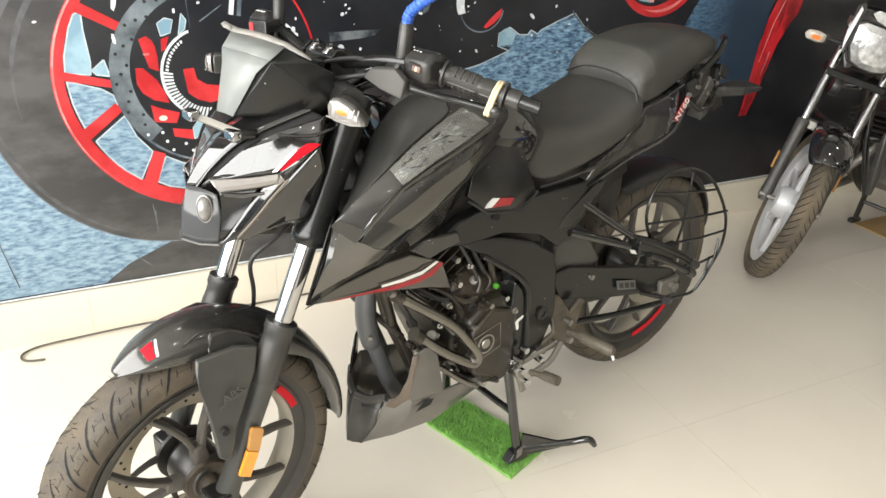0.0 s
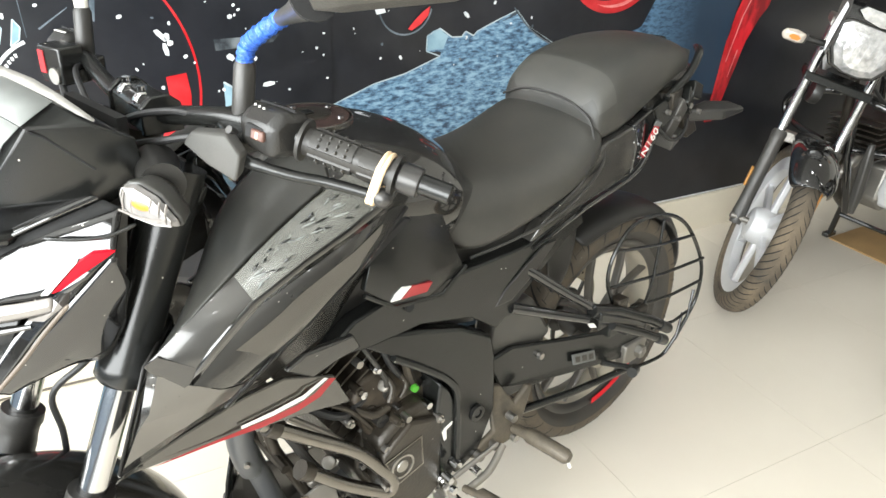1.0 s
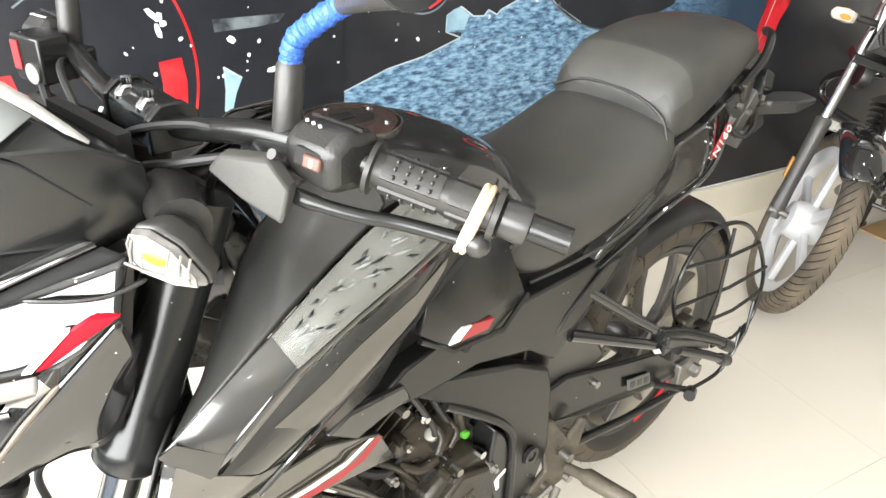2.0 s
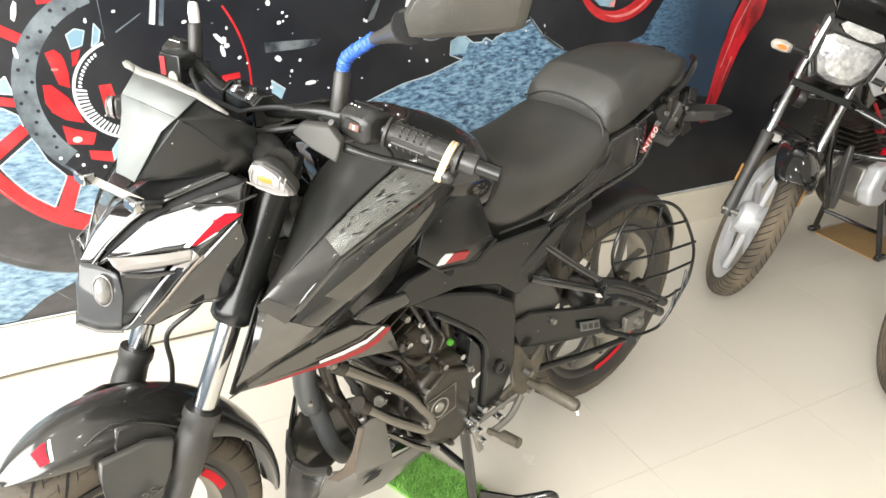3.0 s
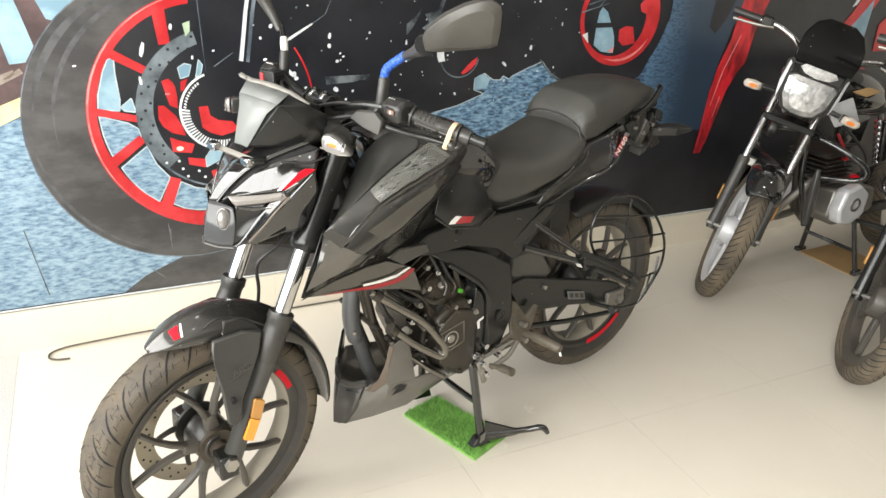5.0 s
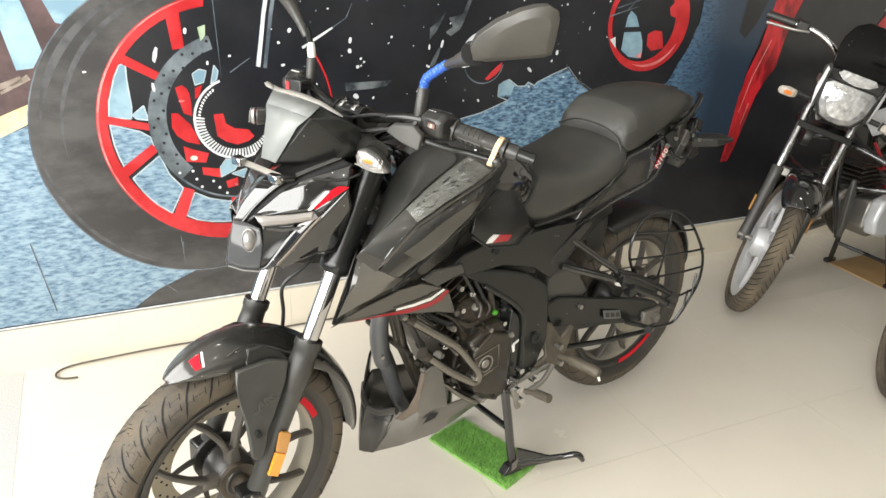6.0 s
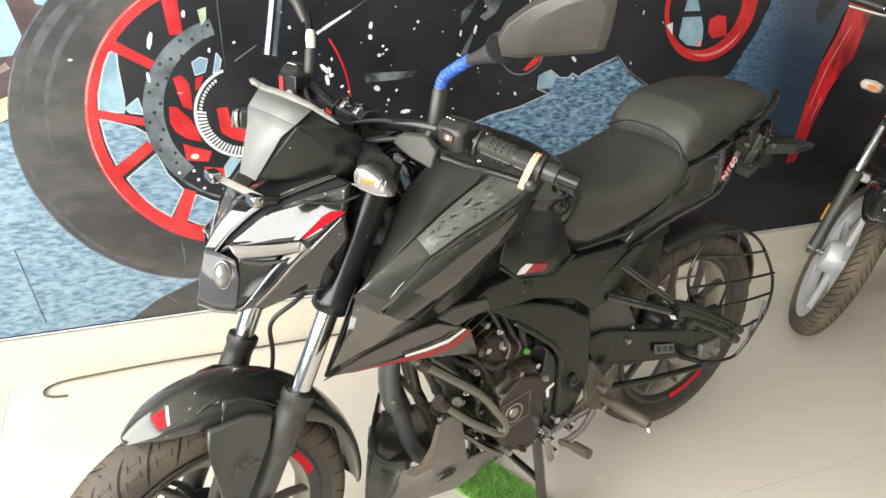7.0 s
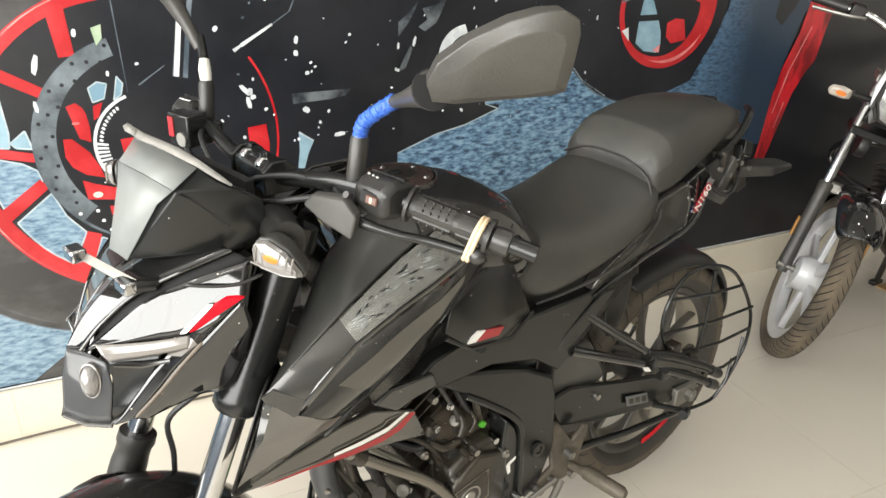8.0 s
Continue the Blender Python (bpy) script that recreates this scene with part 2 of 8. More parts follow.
def hull(pts):
    bm = bmesh.new()
    for p in pts:
        bm.verts.new(p)
    got = bmesh.ops.convex_hull(bm, input=bm.verts)
    bmesh.ops.delete(bm, geom=list({g for g in got["geom_interior"] + got["geom_unused"] if isinstance(g, bmesh.types.BMVert)}), context="VERTS")
    bmesh.ops.dissolve_limit(bm, angle_limit=0.05, verts=bm.verts, edges=bm.edges)
    bm.verts.index_update()
    g = [tuple(v.co) for v in bm.verts], [tuple(v.index for v in q.verts) for q in bm.faces]
    bm.free()
    return g


def plate(pts, push):
    """A flat or nearly flat outline given a thickness by the vector push."""
    k, d = len(pts), Vector(push)
    v = [tuple(p) for p in pts] + [tuple(Vector(p) + d) for p in pts]
    return v, [tuple(range(k)), tuple(reversed(range(k, 2 * k)))] + [(i + k, (i + 1) % k + k, (i + 1) % k, i) for i in range(k)]


def side(poly, y, thick):
    """An outline of (x, z) or (x, z, y) on the bike's flank, thick towards the middle."""
    return plate([(p[0], p[2] if len(p) > 2 else y, p[1]) for p in poly], (0, thick, 0))


def patch(rows):
    """A sheet through rows of points."""
    n = len(rows[0])
    return [tuple(p) for r in rows for p in r], [(i * n + j, i * n + j + 1, (i + 1) * n + j + 1, (i + 1) * n + j) for i in range(len(rows) - 1) for j in range(n - 1)]


def loft(rings):
    n = len(rings[0])
    f = [(i * n + j, i * n + (j + 1) % n, (i + 1) * n + (j + 1) % n, (i + 1) * n + j) for i in range(len(rings) - 1) for j in range(n)]
    return [tuple(p) for r in rings for p in r], f + [tuple(reversed(range(n))), tuple(range((len(rings) - 1) * n, len(rings) * n))]


def arc(c, r, a0, a1, n, y=0.0):
    return [(c[0] + r * math.cos(radians(a0 + (a1 - a0) * i / n)), y, c[2] + r * math.sin(radians(a0 + (a1 - a0) * i / n))) for i in range(n + 1)]


def part(name, g, material, parent=None, label="", bevel=0.0, sub=0, solid=0.0, sharp=38, flip=True):
    """One mesh object, under its thing or part where one is given."""
    me = bpy.data.meshes.new(name)
    me.from_pydata([tuple(p) for p in g[0]], [], [tuple(q) for q in g[1]])
    if flip:
        bm = bmesh.new()
        bm.from_mesh(me)
        bmesh.ops.recalc_face_normals(bm, faces=bm.faces)
        bm.to_mesh(me)
        bm.free()
    me.materials.append(material)
    me.polygons.foreach_set("use_smooth", [True] * len(me.polygons))
    if not sub:
        me.set_sharp_from_angle(angle=radians(sharp))
    ob = new(name, me)
    if solid:
        m = ob.modifiers.new("thick", "SOLIDIFY")
        m.thickness, m.offset = solid, -1
    if bevel:
        m = ob.modifiers.new("edge", "BEVEL")
        m.width, m.segments, m.limit_method, m.angle_limit = bevel, 2, "ANGLE", radians(28)
    if sub:
        m = ob.modifiers.new("round", "SUBSURF")
        m.levels = m.render_levels = sub
    if parent is not None:
        ob.parent = parent
        ob.matrix_parent_inverse = parent.matrix_basis.inverted() if parent.parent is None else Matrix()
    if label:
        ob["label"] = label
    return ob


def thing(name, base, label, category, group="", kind=""):
    ob = new(name)
    ob.empty_display_size = 0.05
    ob.matrix_basis = Matrix.Translation(base)
    return tagged(ob, label, category, group, kind)


def lettering(name, text, size, m, material, parent, depth=0.0006):
    cu = bpy.data.curves.new(name, "FONT")
    cu.body, cu.size, cu.extrude, cu.align_x, cu.align_y = text, size, depth, "CENTER", "CENTER"
    tmp = bpy.data.objects.new(name, cu)
    me = bpy.data.meshes.new_from_object(tmp)
    bpy.data.objects.remove(tmp)
    me.materials.clear()
    me.materials.append(material)
    me.transform(m)
    ob = new(name, me)
    ob.parent = parent
    ob.matrix_parent_inverse = parent.matrix_basis.inverted() if parent.parent is None else Matrix()
    return ob


# ---- the room ----
def structure(name, g, material, label, category, bevel=0.0):
    return tagged(part(name, xf(g, ROOM), material, bevel=bevel), label, category, kind="structure")


structure("wall_back", box(((U0 + U1) / 2, 0.1, HIGH / 2), (U1 - U0, 0.2, HIGH)), WALLPAINT, "painted plaster wall behind the printed mural", "wall")
# unseen wall, kept pale so that it throws light back on the right
structure("wall_east", box((U1 + 0.1, Y0 / 2, HIGH / 2), (0.2, -Y0 + 0.4, HIGH)), BOUNCE_WALL, "unseen plain wall, made pale to bounce light to the right", "wall")
structure("ceiling", box(((U0 + U1) / 2, Y0 / 2, HIGH + 0.08), (U1 - U0 + 0.4, -Y0 + 0.4, 0.15)), CEIL, "plain pale grey showroom ceiling", "ceiling")


def glazed_wall(name, m, length, label):
    """A wall with a wide glazed opening, along x from 0 to length, its inner face at y = 0."""
    low, top, a, b = 0.1, 2.8, 0.22, length - 0.45
    g = cat(box((length / 2, -0.1, low / 2), (length, 0.2, low)), box((length / 2, -0.1, (top + HIGH) / 2), (length, 0.2, HIGH - top)),
            box((a / 2, -0.1, (low + top) / 2), (a, 0.2, top - low)), box(((b + length) / 2, -0.1, (low + top) / 2), (length - b, 0.2, top - low)))
    wall = structure(name, xf(g, m), WALLPAINT, label, "wall")
    win = tagged(part("window_frame", xf(xf(cat(box((length / 2, -0.1, low + 0.03), (b - a, 0.06, 0.06)), box((length / 2, -0.1, top - 0.03), (b - a, 0.06, 0.06))), m), ROOM), FRAME_AL, wall), kind="structure")
    k = 4
    for i in range(k + 1):
        x = a + (b - a) * i / k
        part("mullion", xf(xf(box((min(max(x, a + 0.03), b - 0.03), -0.1, (low + top) / 2), (0.06, 0.062, top - low - 0.12)), m), ROOM), FRAME_AL, wall)
    for i in range(k):
        x0, x1 = a + (b - a) * i / k + 0.06, a + (b - a) * (i + 1) / k - 0.06
        pane = part("pane", xf(xf(box(((x0 + x1) / 2, -0.1, (low + top) / 2), (x1 - x0, 0.008, top - low - 0.12)), m), ROOM), GLASS, wall)
        pane.visible_shadow = False


glazed_wall("wall_west", Matrix.Translation((U0, 0, 0)) @ pose(0, 0, 0, 0, 0, -90), -Y0, "wall with the wide glazed shop front")
# unseen wall that shuts out the sky and darkens what the bike mirrors
structure("wall_front", box(((U0 + U1) / 2, Y0 - 0.1, HIGH / 2), (U1 - U0 + 0.4, 0.2, HIGH)), WALLPAINT, "unseen plain grey wall, added to keep the bike's reflections dark", "wall")

# ceiling lamps: small round downlights
for i, (u, y) in enumerate([(0.2 + 1.25 * i - 0.9, -0.9 - 1.5 * j) for j in range(3) for i in range(5)]):
    lamp = thing("ceiling_light", tuple(ROOM @ Vector((u, y, HIGH))), "small round white LED ceiling downlight", "ceiling light", "ceiling downlights")
    part("trim_ring", xf(lathe((u, y, HIGH - 0.006), [(0.062, -0.008), (0.085, -0.004), (0.085, 0.006), (0.062, 0.006)], 28, axis="z"), ROOM), CEIL, lamp)
    part("diffuser", xf(lathe((u, y, HIGH - 0.005), [(0.0, -0.005), (0.061, -0.005), (0.061, 0.005), (0.0, 0.005)], 28, axis="z"), ROOM), PANEL_LIGHT, lamp)

# ground outside the windows
tagged(part("ground", box((0, 0, -0.12), (400, 400, 0.1)), GRANITE), "pale paved ground outside the showroom", "ground", kind="structure")

# skirting, in lengths with fine joints
skirting = structure("skirting", box(((U0 + U1) / 2, -0.004, 0.076), (U1 - U0, 0.008, 0.152)), GROUT, "cream tiled skirting under the mural", "skirting")
skirt_tile = None
for i in range(13):
    u = -1.44 + 0.6 * i
    if skirt_tile is None:
        skirt_tile = part("skirting_tile", xf(box((0, -0.012, 0.0775), (0.5994, 0.016, 0.155)), Matrix()), SKIRT, skirting, bevel=0.0)
        skirt_tile.matrix_basis = ROOM @ Matrix.Translation((u, 0, 0))
    else:
        t = new("skirting_tile", skirt_tile.data)
        t.parent, t.matrix_parent_inverse, t.matrix_basis = skirting, Matrix(), ROOM @ Matrix.Translation((u, 0, 0))


# ---- the mural: a flat print, its shapes laid over one another ----
def print_mat(name, a, b, scale, rough=0.3, stretch=(1, 1, 1), lo=0.42, hi=0.6, c=None, gloss=0.5, fade=None, dim=(0.01, 0.012, 0.018)):
    m = bpy.data.materials.new(name)
    m.use_nodes = True
    n, l = m.node_tree.nodes, m.node_tree.links
    p = n["Principled BSDF"]
    p.inputs["Roughness"].default_value, p.inputs["Coat Weight"].default_value, p.inputs["Coat Roughness"].default_value = rough, gloss, 0.25
    co, mp, no = n.new("ShaderNodeTexCoord"), n.new("ShaderNodeMapping"), n.new("ShaderNodeTexNoise")
    mp.inputs["Scale"].default_value = stretch
    no.inputs["Scale"].default_value, no.inputs["Detail"].default_value, no.inputs["Roughness"].default_value = scale, 8, 0.62
    l.new(co.outputs["Object"], mp.inputs["Vector"])
    l.new(mp.outputs["Vector"], no.inputs["Vector"])
    ramp = n.new("ShaderNodeValToRGB")
    ramp.color_ramp.elements[0].position, ramp.color_ramp.elements[1].position = lo, hi
    ramp.color_ramp.elements[0].color, ramp.color_ramp.elements[1].color = (*a, 1), (*b, 1)
    if c is not None:
        e = ramp.color_ramp.elements.new(hi + 0.12)
        e.color = (*c, 1)
    l.new(no.outputs["Fac"], ramp.inputs["Fac"])
    if fade is None:
        l.new(ramp.outputs["Color"], p.inputs["Base Color"])
        return m
    sep, rng_n, mx = n.new("ShaderNodeSeparateXYZ"), n.new("ShaderNodeMapRange"), n.new("ShaderNodeMix")
    l.new(co.outputs["Object"], sep.inputs["Vector"])
    rng_n.inputs["From Min"].default_value, rng_n.inputs["From Max"].default_value = fade
    l.new(sep.outputs["X"], rng_n.inputs["Value"])
    mx.data_type = "RGBA"
    l.new(rng_n.outputs["Result"], mx.inputs["Factor"])
    l.new(ramp.outputs["Color"], mx.inputs["A"])
    mx.inputs["B"].default_value = (*dim, 1)
    l.new(mx.outputs["Result"], p.inputs["Base Color"])
    return m


P_DARK = print_mat("print_dark", (0.007, 0.008, 0.011), (0.014, 0.015, 0.019), 5)
# tyre grey is lifted: the window's haze on the vinyl is in the colour
P_TYRE_HAZE = print_mat("print_tyre_grey_hazed", (0.034, 0.033, 0.034), (0.075, 0.072, 0.071), 3.5, stretch=(1, 1, 2))
P_WATER = print_mat("print_water_blue", (0.02, 0.045, 0.085), (0.11, 0.21, 0.32), 36, stretch=(1, 1, 2.6), lo=0.37, hi=0.5, c=(0.25, 0.39, 0.51))
P_WET = print_mat("print_wet_ground", (0.07, 0.13, 0.2), (0.17, 0.27, 0.36), 34, stretch=(1, 1, 3), lo=0.34, hi=0.48, c=(0.27, 0.38, 0.46))
P_DEEP = print_mat("print_deep_blue", (0.02, 0.045, 0.085), (0.1, 0.19, 0.3), 44, stretch=(1, 1, 2.6), lo=0.37, hi=0.56, fade=(2.26, 2.5), dim=(0.022, 0.04, 0.068))
P_SKY = print_mat("print_pale_blue", (0.17, 0.29, 0.37), (0.28, 0.42, 0.5), 7)
P_RED = print_mat("print_red", (0.42, 0.012, 0.016), (0.58, 0.035, 0.04), 7)
P_RED2 = print_mat("print_deep_red", (0.2, 0.006, 0.01), (0.62, 0.02, 0.03), 16, stretch=(1, 1, 0.4), lo=0.4, hi=0.58)
P_WHITE = print_mat("print_white", (0.55, 0.58, 0.6), (0.75, 0.77, 0.78), 30)
P_GREY = print_mat("print_mid_grey", (0.06, 0.08, 0.1), (0.16, 0.19, 0.22), 9)
P_MAROON = print_mat("print_maroon_shadow", (0.05, 0.03, 0.03), (0.1, 0.06, 0.06), 6)
P_YELLOW = print_mat("print_road_yellow", (0.6, 0.5, 0.22), (0.7, 0.6, 0.35), 14)
P_MAROON2 = print_mat("print_brown_stain", (0.2, 0.16, 0.13), (0.34, 0.3, 0.26), 14)
P_TREAD = print_mat("print_tyre_sheen", (0.045, 0.047, 0.05), (0.088, 0.09, 0.094), 12)
P_DISC = print_mat("print_steel_disc", (0.05, 0.06, 0.068), (0.17, 0.2, 0.22), 9, lo=0.38, hi=0.62)
P_ROSE = print_mat("print_pale_red", (0.6, 0.12, 0.12), (0.75, 0.3, 0.28), 9)
P_FRINGE = print_mat("print_pale_fringe", (0.34, 0.42, 0.46), (0.5, 0.56, 0.58), 30)
P_CREAM = print_mat("print_cream", (0.6, 0.58, 0.46), (0.7, 0.68, 0.56), 30)
P_GREEN = print_mat("print_pale_green", (0.3, 0.42, 0.26), (0.42, 0.5, 0.36), 20)
P_SMOKE = print_mat("print_smoke_grey", (0.02, 0.024, 0.03), (0.15, 0.17, 0.18), 14, lo=0.4, hi=0.68)
INKS = [P_DARK, P_TYRE_HAZE, P_WATER, P_WET, P_DEEP, P_SKY, P_RED, P_RED2, P_WHITE, P_GREY, P_MAROON, P_YELLOW, P_MAROON2, P_TREAD, P_DISC, P_ROSE, P_FRINGE, P_CREAM, P_GREEN, P_SMOKE]
mural_v, mural_f, mural_m = [], [], []


def ink(poly, material, layer):
    """One printed shape, in metres along the wall and up it."""
    k = len(mural_v)
    mural_v.extend(tuple(ROOM @ Vector((u, -0.004 - 0.00025 * layer, z))) for u, z in poly)
    mural_f.append(tuple(range(k, k + len(poly))))
    mural_m.append(INKS.index(material))


def ring(c, r, c2, r2, material, layer, a0=0, a1=360, n=72):
    """A band between two circles that need not share a centre."""
    for i in range(n):
        a, b = radians(a0 + (a1 - a0) * i / n), radians(a0 + (a1 - a0) * (i + 1) / n)
        ink([(c[0] + r * math.cos(a), c[1] + r * math.sin(a)), (c[0] + r * math.cos(b), c[1] + r * math.sin(b)),
             (c2[0] + r2 * math.cos(b), c2[1] + r2 * math.sin(b)), (c2[0] + r2 * math.cos(a), c2[1] + r2 * math.sin(a))], material, layer)


def disc(c, r, material, layer, n=72, squash=1.0):
    ink([(c[0] + r * math.cos(2 * math.pi * i / n), c[1] + squash * r * math.sin(2 * math.pi * i / n)) for i in range(n)], material, layer)


def stroke(a, b, w0, w1, material, layer):
    d = Vector((b[0] - a[0], b[1] - a[1])).normalized()
    s = Vector((-d.y, d.x))
    ink([(a[0] + s.x * w0, a[1] + s.y * w0), (b[0] + s.x * w1, b[1] + s.y * w1), (b[0] - s.x * w1, b[1] - s.y * w1), (a[0] - s.x * w0, a[1] - s.y * w0)], material, layer)


LOW, TOP = 0.16, 2.6


def splinter(u, z, s, a, thin, material, layer):
    """One torn fleck of print, s long, turned by a degrees."""
    ca, sa = math.cos(radians(a)), math.sin(radians(a))
    ink([(u + s * (p * ca - q * thin * sa), z + s * (p * sa + q * thin * ca)) for p, q in ((-0.5, -0.3), (-0.15, -0.55), (0.42, -0.38), (0.5, 0.25), (0.1, 0.55), (-0.38, 0.4))], material, layer)


def streaks(c, r, a0, a1, w, material, layer, n=24):
    """A tapered arc of light, as on polished bodywork."""
    for i in range(n):
        t0, t1 = i / n, (i + 1) / n
        p, q = radians(a0 + (a1 - a0) * t0), radians(a0 + (a1 - a0) * t1)
        w0, w1 = w * math.sin(math.pi * t0), w * math.sin(math.pi * t1)
        ink([(c[0] + (r + w0) * math.cos(p), c[1] + (r + w0) * math.sin(p)), (c[0] + (r + w1) * math.cos(q), c[1] + (r + w1) * math.sin(q)),
             (c[0] + (r - w1) * math.cos(q), c[1] + (r - w1) * math.sin(q)), (c[0] + (r - w0) * math.cos(p), c[1] + (r - w0) * math.sin(p))], material, layer)


ink([(U0 + 0.02, LOW), (U1 - 0.02, LOW), (U1 - 0.02, TOP), (U0 + 0.02, TOP)], P_DARK, 0)
# wet ground and pale sky past the wheel
ink([(U0 + 0.02, LOW + 0.008), (0.12, LOW + 0.008), (0.2, 0.225), (0.354, 0.289), (0.26, 0.34), (0.0, 0.6), (-0.08, 0.84), (-0.18, 0.8), (U0 + 0.02, 0.42)], P_WET, 1)
ink([(U0 + 0.02, 0.42), (-0.18, 0.8), (-0.08, 0.86), (0.1, 1.3), (0.2, TOP), (U0 + 0.02, TOP)], P_MAROON, 1)
ink([(-0.6, 0.66), (-0.18, 0.8), (-0.08, 0.845), (-0.08, 0.9), (-0.18, 0.86), (-0.6, 0.74)], P_YELLOW, 2)
ink([(-0.2, 1.45), (-0.1, 1.3), (-0.06, 1.16), (-0.034, 1.049), (-0.064, 1.0), (-0.109, 0.995), (-0.13, 1.11), (-0.16, 1.24), (-0.32, 1.45)], P_SKY, 2)
ink([(-0.06, 1.4), (-0.012, 1.191), (0.012, 1.129), (0.045, 1.12), (0.13, 1.19), (0.16, 1.4)], P_SKY, 2)
for i in range(3):
    ink([(-0.9 + 0.22 * i, 1.0), (-0.72 + 0.2 * i, 1.5), (-0.62 + 0.2 * i, 1.5), (-0.8 + 0.22 * i, 1.0)], P_SKY, 2)
for a, b in (((-0.4, 0.9), (-0.16, 0.985)), ((-0.5, 0.83), (-0.1, 0.97)), ((-0.16, 0.93), (-0.08, 0.975))):
    stroke(a, b, 0.004, 0.009, P_MAROON2, 3)
ink([(0.12, LOW + 0.004), (0.2, 0.225), (0.354, 0.289), (0.6, 0.3), (1.0, LOW + 0.004)], P_TYRE_HAZE, 2)
# front wheel of the printed machine
ring((0.395, 0.78), 0.504, (0.395, 0.78), 0.496, P_GREY, 3)
disc((0.395, 0.78), 0.5, P_TYRE_HAZE, 4)
streaks((0.395, 0.78), 0.468, 112, 176, 0.012, P_TREAD, 5)
streaks((0.395, 0.78), 0.482, 180, 250, 0.006, P_TREAD, 5)
streaks((0.43, 0.785), 0.445, 95, 190, 0.008, P_TREAD, 5)
disc((0.494, 0.801), 0.413, P_RED, 6)
streaks((0.494, 0.801), 0.408, 95, 235, 0.003, P_ROSE, 7)
disc((0.48, 0.81), 0.366, P_DARK, 7)
for poly, ink_mat in (([(0.187, 1.009), (0.168, 1.0), (0.15, 0.965), (0.126, 0.89), (0.12, 0.841), (0.185, 0.833), (0.19, 0.87), (0.185, 0.958)], P_SKY), ([(0.189, 0.845), (0.225, 0.873), (0.235, 0.826), (0.2, 0.832)], P_SKY),
                      ([(0.12, 0.819), (0.122, 0.79), (0.125, 0.755), (0.134, 0.715), (0.147, 0.672), (0.242, 0.742), (0.235, 0.77), (0.205, 0.791)], P_WET), ([(0.167, 0.638), (0.18, 0.612), (0.196, 0.586), (0.215, 0.56), (0.236, 0.537), (0.275, 0.504), (0.319, 0.589), (0.28, 0.64), (0.256, 0.707)], P_WET),
                      ([(0.319, 0.491), (0.355, 0.47), (0.4, 0.458), (0.449, 0.452), (0.52, 0.45), (0.53, 0.53), (0.463, 0.526), (0.4, 0.543), (0.354, 0.569)], P_WET)):
    ink(poly, ink_mat, 8)
    for p, q in zip(poly, poly[1:] + poly[:1]):
        stroke(p, q, 0.0022, 0.0022, P_FRINGE, 9)
for a, b, w in (((0.17, 1.025), (0.285, 0.957), 0.013), ((0.336, 1.16), (0.346, 1.045), 0.018), ((0.105, 0.836), (0.24, 0.802), 0.011), ((0.14, 0.655), (0.245, 0.735), 0.015), ((0.295, 0.48), (0.338, 0.585), 0.018), ((0.5, 0.43), (0.49, 0.56), 0.018)):
    stroke(a, b, w * 1.15, w, P_RED, 10)
disc((0.512, 0.816), 0.279, P_GREY, 11)
disc((0.514, 0.816), 0.273, P_DARK, 12)
ring((0.512, 0.816), 0.276, (0.521, 0.822), 0.232, P_DISC, 13, 98, 225)
for i in range(40):
    a, r = radians(95 + i * 6.3), (0.232, 0.248, 0.264)[i % 3]
    disc((0.512 + r * math.cos(a), 0.816 + r * math.sin(a)), 0.005, P_WHITE if i > 19 else P_DARK, 14, n=8)
for poly in ([(0.324, 0.925), (0.346, 0.933), (0.36, 0.92), (0.366, 0.905), (0.37, 0.87), (0.368, 0.831), (0.343, 0.842)], [(0.305, 0.844), (0.325, 0.843), (0.36, 0.805), (0.378, 0.765), (0.386, 0.734), (0.343, 0.747), (0.315, 0.77), (0.303, 0.798)],
             [(0.332, 0.733), (0.36, 0.72), (0.411, 0.703), (0.405, 0.685), (0.399, 0.671), (0.337, 0.68)], [(0.385, 0.656), (0.453, 0.644), (0.441, 0.615), (0.387, 0.63)],
             [(0.436, 0.832), (0.467, 0.834), (0.473, 0.8), (0.5, 0.782), (0.546, 0.775), (0.564, 0.75), (0.545, 0.735), (0.506, 0.725), (0.47, 0.738), (0.443, 0.759)], [(0.385, 0.922), (0.408, 0.93), (0.395, 0.894), (0.382, 0.886)], [(0.46, 0.6), (0.5, 0.61), (0.5, 0.58), (0.465, 0.575)]):
    ink(poly, P_RED, 14)
disc((0.34, 0.882), 0.009, P_ROSE, 15, n=12, squash=0.4)
disc((0.362, 0.69), 0.012, P_CREAM, 15, n=12, squash=0.7)
for poly in ([(0.38, 0.967), (0.402, 0.981), (0.424, 0.975), (0.413, 0.939), (0.386, 0.931)], [(0.449, 0.992), (0.461, 0.973), (0.454, 0.946), (0.435, 0.933)], [(0.444, 0.651), (0.465, 0.679), (0.511, 0.665), (0.49, 0.636), (0.445, 0.616)], [(0.48, 0.625), (0.53, 0.64), (0.54, 0.6)]):
    ink(poly, P_SKY, 15)
    for p, q in zip(poly, poly[1:] + poly[:1]):
        stroke(p, q, 0.0016, 0.0016, P_FRINGE, 16)
ink([(0.408, 1.11), (0.432, 1.118), (0.43, 1.085), (0.415, 1.068)], P_GREEN, 15)
ring((0.51, 0.814), 0.139, (0.51, 0.814), 0.131, P_WHITE, 15, 110, 330, 48)
